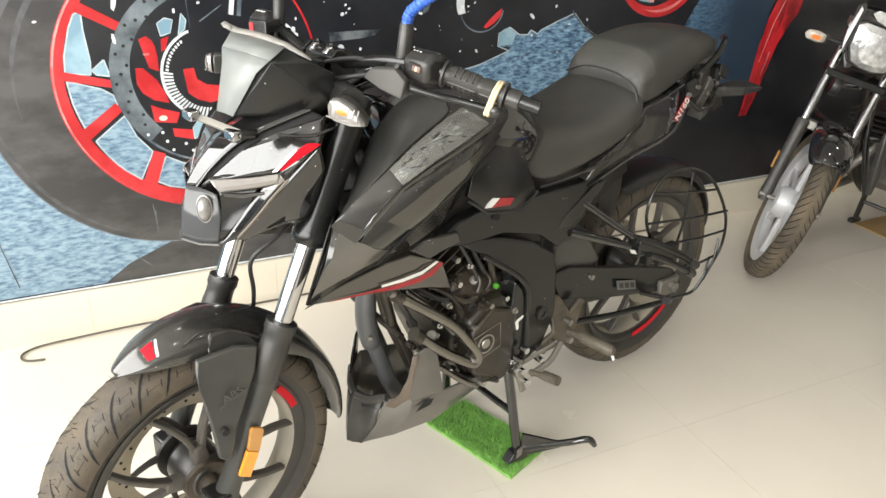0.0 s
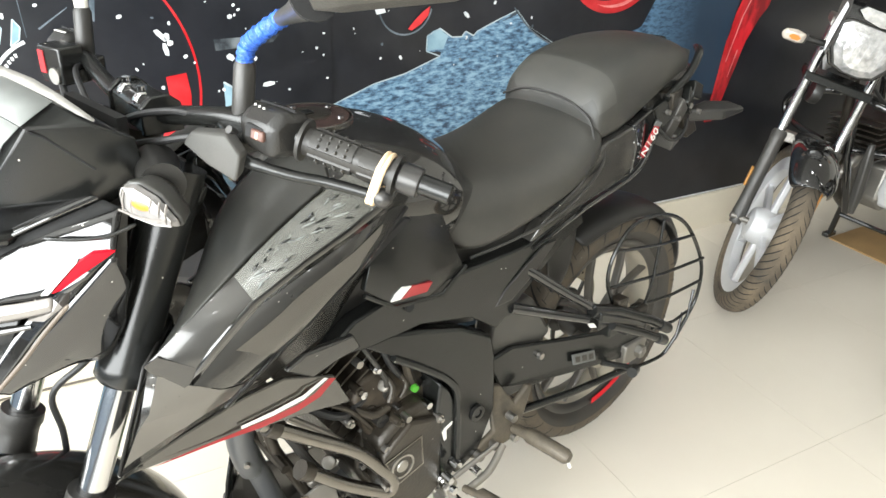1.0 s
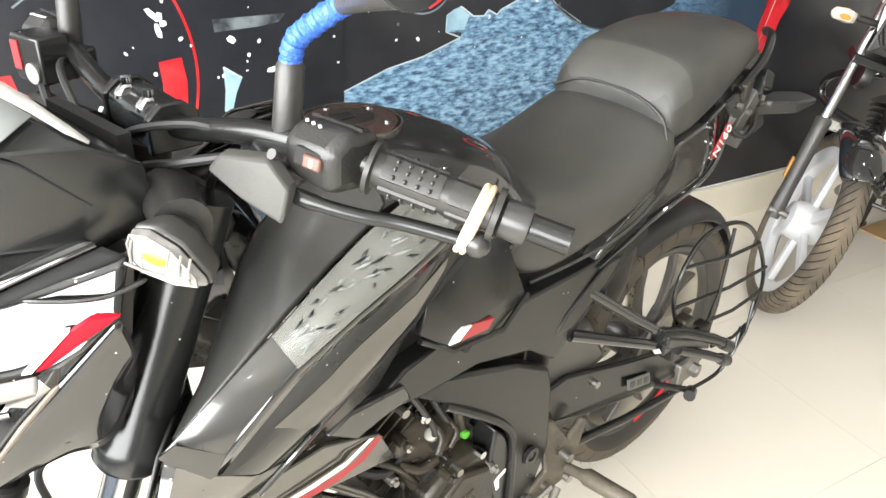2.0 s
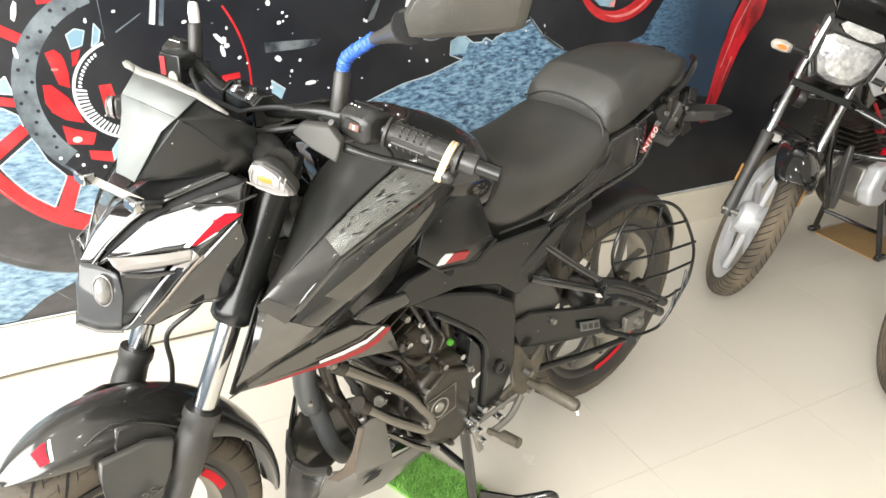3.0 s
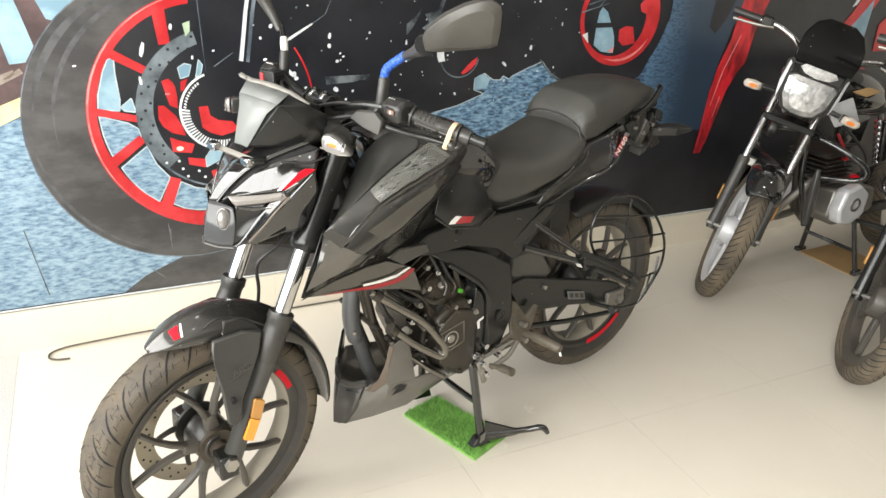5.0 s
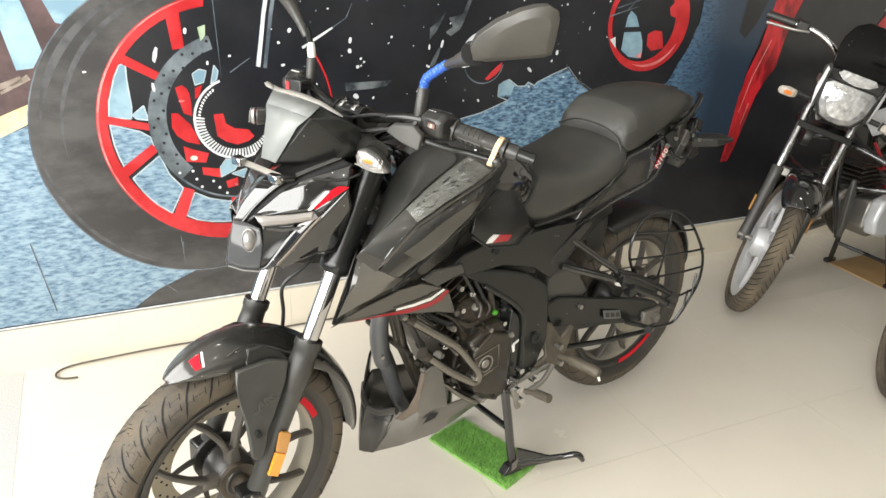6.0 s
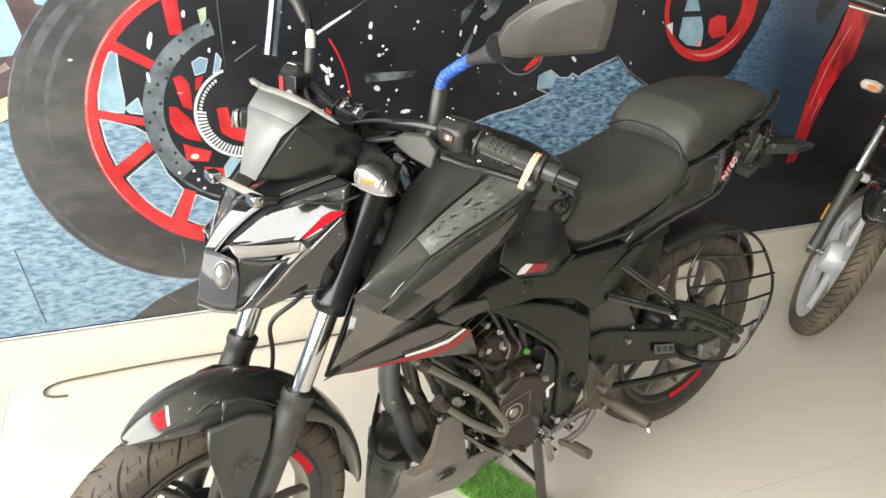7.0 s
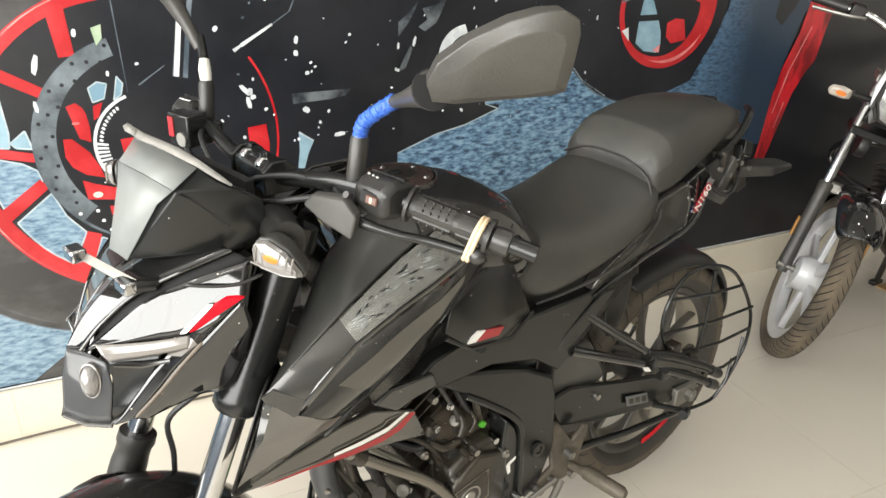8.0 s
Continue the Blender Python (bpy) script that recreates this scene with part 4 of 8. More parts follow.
# fork
for s in (1, -1):
    f = (lambda g: g) if s > 0 else (lambda g: xf(mirror(g), STEER_FAR))
    leg = part("fork_leg", f(drum(fork_at(0.5), fork_at(0.93), 0.0185, 24)), CHROME, bike, "chrome fork tube")
    lo = [fork_at(z) for z in (0.262, 0.30, 0.34, 0.45, 0.54, 0.575)]
    part("slider", f(tube(lo, [0.02, 0.0235, 0.0215, 0.0225, 0.024, 0.026], 22)), INNER, leg, "satin black fork slider")
    part("dust_boot", f(tube([fork_at(z) for z in (0.522, 0.532, 0.565, 0.582, 0.598, 0.612, 0.618, 0.633)], [0.0245, 0.0275, 0.0285, 0.0285, 0.0268, 0.027, 0.0298, 0.029], 24)), RUBBER, leg, "ribbed rubber dust boot")
    part("fork_cover", f(tube([fork_at(z) for z in (0.776, 0.782, 0.8, 0.806, 1.03)], [0.029, 0.034, 0.034, 0.0315, 0.0315], 24)), SATIN, leg, "black upper fork sleeve")
    part("axle_clamp", f(hull([tuple(fork_at(0.262) + Vector((a, b, c))) for a in (-0.026, 0.02) for b in (-0.024, 0.026) for c in (-0.012, 0.05)])), SATIN, leg, bevel=0.006)
part("triple_clamp", hull([(x + 0.424 * (z - 0.99), y, z) for x in (0.27, 0.34) for y in (-0.125, 0.125) for z in (0.982, 1.006)] + [(0.37, y, 0.99) for y in (-0.04, 0.04)]), SATIN, bike, bevel=0.006)
part("lower_clamp", hull([(x, y, z) for x in (0.21, 0.28) for y in (-0.13, 0.13) for z in (0.795, 0.815)] + [(0.31, y, 0.8) for y in (-0.04, 0.04)]), SATIN, bike, bevel=0.006)
part("steering_stem", drum((0.26, 0, 0.8), (0.35, 0, 1.0), 0.03, 18), ENGINE, bike)
refl = part("side_reflector", side([(0.026, 0.352), (0.048, 0.338), (0.07, 0.389), (0.047, 0.402)], -0.141, 0.008), AMBER, bike, "amber fork reflector", bevel=0.0015)
part("upper_reflector", side([(0.048, 0.4035), (0.071, 0.3905), (0.084, 0.435), (0.079, 0.442), (0.064, 0.449), (0.058, 0.446)], -0.141, 0.008), AMBER_DULL, refl, "dull brownish reflector", bevel=0.0015)
part("reflector_bracket", hull([(x, y, z) for x, z in ((0.03, 0.355), (0.048, 0.345), (0.062, 0.44), (0.078, 0.43)) for y in (-0.133, -0.118)]), SATIN, refl)


# front mudguard: sections round the tyre, from its nose back to its tail
def guard_ring(a, r, w, drop, peak):
    ca, sa = math.cos(radians(a)), math.sin(radians(a))
    cross = [(-w, -drop), (-w * 1.0, -drop * 0.45), (-w * 0.86, -0.004), (-w * 0.45, peak * 0.7), (0, peak), (w * 0.45, peak * 0.7), (w * 0.86, -0.004), (w, -drop * 0.45), (w, -drop)]
    return [(AF[0] + (r + h) * ca, y, AF[2] + (r + h) * sa) for y, h in cross]


rings = [guard_ring(113.5, 0.326, 0.01, 0.003, 0.002), guard_ring(110.5, 0.331, 0.028, 0.01, 0.006), guard_ring(102, 0.34, 0.054, 0.028, 0.018), guard_ring(90, 0.343, 0.066, 0.042, 0.026), guard_ring(77, 0.341, 0.07, 0.05, 0.026),
         guard_ring(62, 0.338, 0.07, 0.05, 0.02), guard_ring(45, 0.335, 0.066, 0.03, 0.012), guard_ring(28, 0.335, 0.06, 0.024, 0.008), guard_ring(10, 0.336, 0.052, 0.02, 0.006), guard_ring(-4, 0.338, 0.042, 0.014, 0.004), guard_ring(-8, 0.338, 0.025, 0.004, 0.002)]
fender = part("front_mudguard", xf(patch(rings), STEER), PAINT_GREY, bike, "dark grey front mudguard with a red and white mark", sub=2, solid=0.004)
for s in (1, -1):
    f = (lambda g: xf(g, STEER)) if s > 0 else (lambda g: xf(mirror(g), STEER))
    part("side_flap", f(side([(0.022, 0.634, -0.055), (0.056, 0.634, -0.058), (0.092, 0.612, -0.07), (0.11, 0.59, -0.08), (0.104, 0.566, -0.086), (0.072, 0.548, -0.09), (0.034, 0.55, -0.09), (0.021, 0.54, -0.088), (0.016, 0.565, -0.083), (0.012, 0.59, -0.078), (0.009, 0.615, -0.064)], -0.08, 0.012)), PAINT_GREY, fender, bevel=0.006)
    if s > 0:
        part("flap_crease", f(tube(bend([(-0.03, -0.0655, 0.642), (0.006, -0.0645, 0.652), (0.056, -0.0705, 0.638), (0.112, -0.083, 0.6)], 5), [0.001] + [0.0026] * 14 + [0.001], 8)), PAINT_GREY, fender)


for sgn in (-1,):
    for mark, ink_m, (a, b, c, d) in (("red_mark", RED, ((-0.1, 0.026, 0.64), (-0.073, 0.024, 0.645), (-0.0965, 0.053, 0.624), (-0.0825, 0.055, 0.626))), ("white_mark", WHITE, ((-0.069, 0.024, 0.646), (-0.0635, 0.023, 0.646), (-0.079, 0.056, 0.626), (-0.074, 0.056, 0.627)))):
        a, b, c, d = (STEER @ Vector((q[0], sgn * q[1], q[2] + 0.01)) for q in (a, b, c, d))
        ob = part(mark, patch([[a.lerp(c, i / 6).lerp(b.lerp(d, i / 6), j / 4) for j in range(5)] for i in range(7)]), ink_m, fender, flip=False)
        wrapm = ob.modifiers.new("laid", "SHRINKWRAP")
        wrapm.target, wrapm.wrap_mode, wrapm.offset = fender, "ABOVE_SURFACE", 0.0012
guard = part("fork_guard", side([(-0.01, 0.604, -0.1), (-0.016, 0.583, -0.11), (-0.016, 0.555, -0.122), (-0.01, 0.49, -0.132), (-0.006, 0.433, -0.136), (-0.005, 0.41, -0.138), (0.006, 0.398, -0.138), (0.02, 0.396, -0.137), (0.028, 0.42, -0.137), (0.035, 0.459, -0.136), (0.056, 0.507, -0.135), (0.085, 0.56, -0.126), (0.1, 0.6, -0.112), (0.06, 0.61, -0.104)], -0.12, 0.012),
             INNER, bike, "black plastic fork guard", bevel=0.004)
part("screw", drum((0.012, -0.141, 0.464), (0.012, -0.122, 0.464), 0.007, 14), GROOVE, guard)
lettering("lettering", "ABS", 0.024, pose(0.036, -0.1315, 0.532, 90, 4, 0) @ pose(0, 0, 0, 0, 0, 20), PLASTIC_GREY, guard)
part("letter_bar", side([(0.01, 0.513), (0.064, 0.535), (0.064, 0.5325), (0.01, 0.5105)], -0.1315, 0.002), PLASTIC_GREY, guard)
caliper = part("brake_caliper", hull([(x, y, z) for x, z in ((0.06, 0.33), (0.13, 0.35), (0.13, 0.43), (0.08, 0.45)) for y in (0.085, 0.125)]), ENGINE, bike, bevel=0.008)
part("brake_hose", tube(bend([(0.1, 0.11, 0.43), (0.15, 0.06, 0.5), (0.16, 0.03, 0.62), (0.157, 0.02, 0.7), (0.2, 0.0, 0.745), (0.25, 0.0, 0.78)], 6), 0.0045, 8), CABLE, caliper)

# headlamp cowl: built square to the steering, then turned with it
NOSE = Matrix.Translation((0.33, 0, 0)) @ pose(0, 0, 0, 0, 0, 6.5) @ Matrix.Translation((-0.33, 0, 0))


def nose(g, s=1):
    return xf(g if s > 0 else mirror(g), NOSE)


def sheet(lines, across=5, along=6):
    """A fine sheet through rows of points, smooth along each row and straight from row to row."""
    rows = [bend(r, along) for r in lines]
    return patch([[a.lerp(b, i / across) for a, b in zip(p, q)] for p, q in zip(rows, rows[1:]) for i in range(across)] + [rows[-1]])


RIDGE = [(0.033, 0.0, 0.903), (0.06, 0.0, 0.943), (0.098, 0.0, 0.978), (0.142, 0.0, 0.998), (0.2, 0.0, 1.016)]
CHAN = [(0.046, -0.012, 0.901), (0.07, -0.031, 0.938), (0.103, -0.056, 0.975), (0.146, -0.084, 1.0), (0.206, -0.118, 1.026)]
SIDE_TOP = [(0.05, -0.022, 0.905), (0.078, -0.045, 0.937), (0.112, -0.07, 0.97), (0.155, -0.098, 0.992), (0.222, -0.134, 1.014)]
STRIP_TOP = [(0.0546, -0.041, 0.92), (0.082, -0.066, 0.922), (0.112, -0.09, 0.925), (0.142, -0.112, 0.93), (0.2, -0.147, 0.974)]
STRIP_LOW = [(0.061, -0.06, 0.9), (0.086, -0.077, 0.902), (0.112, -0.096, 0.906), (0.138, -0.116, 0.913)]
cowl = part("headlamp_cowl", nose(cat(sheet([RIDGE, CHAN]), mirror(sheet([RIDGE, CHAN])))), GLOSS, bike, "glossy black headlamp cowl with red and white marks", solid=0.004)
for s in (1, -1):
    part("channel", nose(sheet([[(p[0] + 0.004, p[1], p[2] - 0.005) for p in CHAN], [(p[0] + 0.004, p[1], p[2] - 0.004) for p in SIDE_TOP]], 2), s), GROOVE, cowl, solid=0.002)
    part("channel_lip", nose(tube(bend([(p[0], p[1], p[2] - 0.001) for p in CHAN], 5), 0.0022, 8), s), GLOSS, cowl)
    part("upper_cheek", nose(sheet([SIDE_TOP, STRIP_TOP], 6), s), GLOSS, cowl, solid=0.004)
    part("cheek_fill", nose(patch([[(0.141, -0.1135, 0.9295), (0.17, -0.13, 0.952), (0.201, -0.1475, 0.9745)], [(0.148, -0.12, 0.9165), (0.174, -0.133, 0.946), (0.202, -0.1465, 0.972)]]), s), GLOSS, cowl, solid=0.003)
    part("cheek_line", nose(tube(bend([(0.15, -0.1, 0.99), (0.175, -0.122, 0.988), (0.2, -0.14, 0.99), (0.226, -0.152, 0.999)], 5), [0.0008] + [0.0024] * 14 + [0.0012], 8), s), SATIN, cowl)
    part("daytime_lamp", nose(sheet([[(p[0] - 0.001, p[1] - 0.002, p[2] - 0.001) for p in STRIP_TOP[:4]], [tuple((Vector(p) + Vector(q)) / 2 + Vector((-0.003, -0.004, 0))) for p, q in zip(STRIP_TOP[:4], STRIP_LOW)], STRIP_LOW], 3), s), LENS_STRIP, cowl, "clear strip of daytime lamp", solid=0.006)
    part("lamp_end", nose(plate([(0.142, -0.115, 0.929), (0.15, -0.12, 0.932), (0.146, -0.121, 0.917), (0.128, -0.112, 0.903), (0.116, -0.1, 0.904), (0.136, -0.117, 0.913)], (0.004, 0.006, 0)), s), LENS_STRIP, cowl)
    # the cheek under the strip: a hollow, a blade that sweeps down to the chin, and the flank behind it
    part("lamp_hollow", nose(sheet([[(0.061, -0.058, 0.9), (0.086, -0.075, 0.901), (0.112, -0.094, 0.905)], [(0.062, -0.056, 0.872), (0.082, -0.068, 0.872), (0.1, -0.084, 0.872)], [(0.052, -0.054, 0.812), (0.056, -0.06, 0.818), (0.062, -0.066, 0.826)]], 3), s), SATIN, cowl, solid=0.003)
    part("hollow_bar", nose(tube([(0.064, -0.066, 0.897), (0.09, -0.082, 0.893), (0.118, -0.102, 0.897)], [0.003, 0.0045, 0.003], 8), s), GLOSS, cowl)
    part("cheek_blade", nose(sheet([[(0.116, -0.1, 0.904), (0.098, -0.09, 0.88), (0.08, -0.079, 0.852), (0.062, -0.067, 0.822), (0.052, -0.058, 0.809)], [(0.15, -0.123, 0.917), (0.126, -0.111, 0.893), (0.1, -0.096, 0.857), (0.073, -0.077, 0.82), (0.055, -0.061, 0.808)]], 4), s), GLOSS, cowl, solid=0.004)
    # the light line that gloss reflects along the blade, drawn as a brown tube
    part("blade_edge", nose(tube(bend([(0.152, -0.125, 0.92), (0.128, -0.114, 0.893), (0.101, -0.099, 0.857), (0.074, -0.079, 0.82)], 5), [0.001] + [0.0026] * 14 + [0.001], 8), s), EAR_BROWN, cowl)
    part("cheek_flank", nose(sheet([[(0.2, -0.146, 0.973), (0.15, -0.121, 0.918), (0.126, -0.108, 0.892), (0.1, -0.093, 0.856), (0.073, -0.074, 0.819)], [(0.213, -0.138, 0.93), (0.17, -0.122, 0.88), (0.145, -0.112, 0.858), (0.115, -0.098, 0.838), (0.084, -0.08, 0.816)], [(0.206, -0.12, 0.872), (0.182, -0.116, 0.836), (0.15, -0.105, 0.836), (0.118, -0.094, 0.828), (0.086, -0.079, 0.815)]], 4), s), GLOSS, cowl, solid=0.004)
    part("flank_slot", nose(plate([(0.17, -0.1225, 0.885), (0.176, -0.1235, 0.886), (0.187, -0.118, 0.846), (0.18, -0.117, 0.846)], (0.002, 0.004, 0)), s), GROOVE, cowl)
    part("red_mark", nose(plate([(0.141, -0.1145, 0.933), (0.15, -0.1195, 0.936), (0.2, -0.1495, 0.975), (0.18, -0.1415, 0.977), (0.168, -0.1335, 0.968)], (0.004, 0.006, 0)), s), RED, cowl, "bright red flash")
    part("white_mark", nose(plate([(0.132, -0.108, 0.9315), (0.138, -0.1125, 0.932), (0.166, -0.1325, 0.968), (0.161, -0.1285, 0.967)], (0.004, 0.006, 0)), s), WHITE, cowl)
    part("lens_cover", nose(sheet([[(0.033, 0.0, 0.902), (0.046, -0.014, 0.9), (0.06, -0.05, 0.893)], [(0.021, 0.0, 0.862), (0.036, -0.032, 0.86), (0.06, -0.057, 0.862)], [(0.014, 0.0, 0.812), (0.029, -0.033, 0.809), (0.05, -0.056, 0.809)]], 4), s), LENS_GREY, cowl, "clear headlamp lens cover", solid=0.002)
    part("lens_rim", nose(tube([(0.014, -0.001, 0.81), (0.029, -0.034, 0.807), (0.051, -0.058, 0.807)], 0.0028, 8), s), PLASTIC_GREY, cowl)
part("projector", lathe((0, 0, 0), [(0.0, -0.02), (0.011, -0.018), (0.02, -0.012), (0.025, -0.003), (0.026, 0.004), (0.0, 0.004)], 28), LENS, cowl, "round projector lamp").matrix_basis = NOSE @ pose(0.044, -0.035, 0.868, 0, 0, -52) @ pose(0, 0, 0, -8, 0, 0) @ Matrix.Diagonal((0.5, 0.7, 0.84, 1))
part("projector_ring", lathe((0, 0, 0), [(0.026, -0.005), (0.0285, -0.004), (0.0285, 0.004), (0.026, 0.004)], 28), LENS_STRIP, cowl).matrix_basis = NOSE @ pose(0.044, -0.035, 0.868, 0, 0, -52) @ pose(0, 0, 0, -8, 0, 0) @ Matrix.Diagonal((0.5, 0.7, 0.84, 1))
part("cowl_back", nose(hull([(0.1, y, 0.955) for y in (-0.045, 0.045)] + [(0.24, y, 1.005) for y in (-0.11, 0.11)] + [(0.22, y, 0.86) for y in (-0.095, 0.095)] + [(0.085, y, 0.83) for y in (-0.05, 0.05)])), PLASTIC, cowl)
part("cowl_underside", nose(patch([[(0.018, 0, 0.812), (0.1, 0, 0.818), (0.21, 0, 0.845)], [(0.05, -0.056, 0.81), (0.1, -0.085, 0.824), (0.2, -0.115, 0.85)]])), PLASTIC, cowl, solid=0.003)
bar_p = part("plate_bar", nose(plate([(0.076, 0.052, 1.0), (0.084, 0.052, 1.007), (0.11, -0.07, 0.996), (0.102, -0.07, 0.988)], (0.003, 0, -0.004))), ALLOY, cowl, "grey number plate bracket")
for y, x, z in ((0.044, 0.079, 1.003), (-0.052, 0.1, 0.988)):
    part("plate_clip", nose(box((x, y, z), (0.02, 0.03, 0.017))), CHROME, cowl, bevel=0.003)
part("bracket_arm", nose(tube([(0.105, -0.066, 0.99), (0.122, -0.072, 0.989), (0.15, -0.06, 0.985)], [0.008, 0.0085, 0.006], 10)), SATIN, bar_p)

# instrument hood, still in its cloudy film
hood_pts = [(0.115, -0.034, 1.012), (0.115, 0.013, 1.011), (0.152, -0.058, 1.081), (0.152, 0.044, 1.081), (0.164, -0.078, 1.1), (0.163, 0.062, 1.099), (0.178, -0.082, 1.092), (0.206, -0.06, 1.111), (0.216, 0.1, 1.111), (0.222, -0.099, 1.097),
            (0.26, -0.112, 1.076), (0.262, 0.112, 1.08), (0.216, -0.1, 1.05), (0.216, 0.1, 1.05), (0.2, -0.1, 1.018), (0.2, 0.1, 1.018), (0.24, -0.08, 0.99), (0.24, 0.08, 0.99), (0.272, -0.1, 1.03), (0.272, 0.1, 1.03)]
hood = part("instrument_hood", nose(hull(hood_pts)), SATIN, bike, "black instrument hood still wrapped in cloudy film", bevel=0.0025)
film_low = [(0.111, 0.016, 1.01), (0.111, -0.01, 1.012), (0.111, -0.035, 1.012)]
film_mid = [(0.146, 0.046, 1.081), (0.146, -0.006, 1.082), (0.147, -0.058, 1.082)]
film_top = [(0.158, 0.064, 1.102), (0.158, -0.006, 1.104), (0.159, -0.079, 1.103)]
film_rim = [(0.203, 0.106, 1.118), (0.202, 0.02, 1.119), (0.204, -0.056, 1.115)]
part("wrapping_film", nose(patch([film_low, film_mid, film_top])), FILM_GREY, hood, "cloudy grey protective film", solid=0.001, sharp=10)
part("film_fold", nose(patch([[(p[0] + 0.001, p[1], p[2] + 0.0005) for p in film_top], film_rim])), FILM_GREY, hood, solid=0.001, sharp=10)
part("film_edge", nose(patch([[(0.2, 0.116, 1.119), (0.199, 0.09, 1.117), (0.2, 0.05, 1.119), (0.201, 0.0, 1.119), (0.205, -0.05, 1.116), (0.214, -0.084, 1.106), (0.224, -0.1, 1.099)], [(0.206, 0.124, 1.128), (0.21, 0.092, 1.123), (0.208, 0.05, 1.126), (0.211, 0.0, 1.126), (0.213, -0.05, 1.121), (0.22, -0.084, 1.11), (0.226, -0.099, 1.101)]])), FILM_EDGE, hood, "peeling pale film edge", solid=0.001)
part("film_scrap", nose(patch([[(0.2, 0.104, 1.119), (0.196, 0.122, 1.122), (0.199, 0.134, 1.126)], [(0.206, 0.108, 1.124), (0.206, 0.122, 1.129), (0.204, 0.13, 1.13)]])), FILM_EDGE, hood, solid=0.001)
part("hood_crease", nose(tube([(0.165, -0.081, 1.097), (0.178, -0.0845, 1.089), (0.216, -0.1015, 1.049)], 0.0014, 6)), GROOVE, hood)
part("display", nose(box((0.27, 0, 1.06), (0.012, 0.13, 0.05))), GROOVE, hood)

# handlebar and controls; the bar stands turned a little to the left
FAR = Matrix.Translation((0.33, 0, 0)) @ pose(0, 0, 0, 0, 0, 13.0) @ Matrix.Translation((-0.33, 0, 0))


def far_bar(g):
    return xf(mirror(g), FAR)


bar_l = [(0.332, 0.0, 1.072), (0.334, -0.05, 1.073), (0.342, -0.1, 1.083), (0.362, -0.165, 1.094), (0.39, -0.245, 1.092), (0.43, -0.31, 1.073), (0.482, -0.392, 1.05)]
bar = part("handlebar", cat(tube(bend(bar_l, 5), 0.0112, 14), far_bar(tube(bend(bar_l, 5), 0.0112, 14))), SATIN, bike, "black tubular handlebar")
part("bar_clamp", hull([(0.33 + a, b, z) for a in (-0.022, 0.024) for b in (-0.044, 0.044) for z in (1.052, 1.084)] + [(0.33 + a, b, 1.093) for a in (-0.01, 0.012) for b in (-0.04, 0.04)]), SATIN, bar, bevel=0.004)
for y in (-0.048, 0.048):
    part("clamp_cheek", hull([(0.33 + a, y + b, z) for a in (-0.024, 0.026) for b in (-0.0045, 0.0045) for z in (1.05, 1.084)] + [(0.33 + a, y + b, 1.096) for a in (-0.01, 0.012) for b in (-0.0045, 0.0045)]), SATIN, bar, bevel=0.002)
    # chrome blocks stand for the window's reflection on the black clamp
    part("clamp_cap", hull([(0.318 + a, y * 0.5 + b, z) for a in (-0.009, 0.008) for b in (-0.0065, 0.0065) for z in (1.07, 1.088)] + [(0.32 + a, y * 0.5 + b, 1.097) for a in (-0.003, 0.006) for b in (-0.0055, 0.0055)]), CHROME, bar, "chrome block drawn for the window's glint on the black clamp", bevel=0.003)
    part("clamp_bolt", drum((0.322, y * 0.5, 1.094), (0.322, y * 0.5, 1.103), 0.005, 10), CHROME, bar)
BOOT_FACE = [(0.312, -0.147, 1.069), (0.316, -0.164, 1.087), (0.332, -0.209, 1.094), (0.331, -0.24, 1.079), (0.326, -0.235, 1.049), (0.318, -0.19, 1.056)]
gi, go = Vector((0.395, -0.258, 1.089)), Vector((0.468, -0.37, 1.056))
gd = (go - gi).normalized()
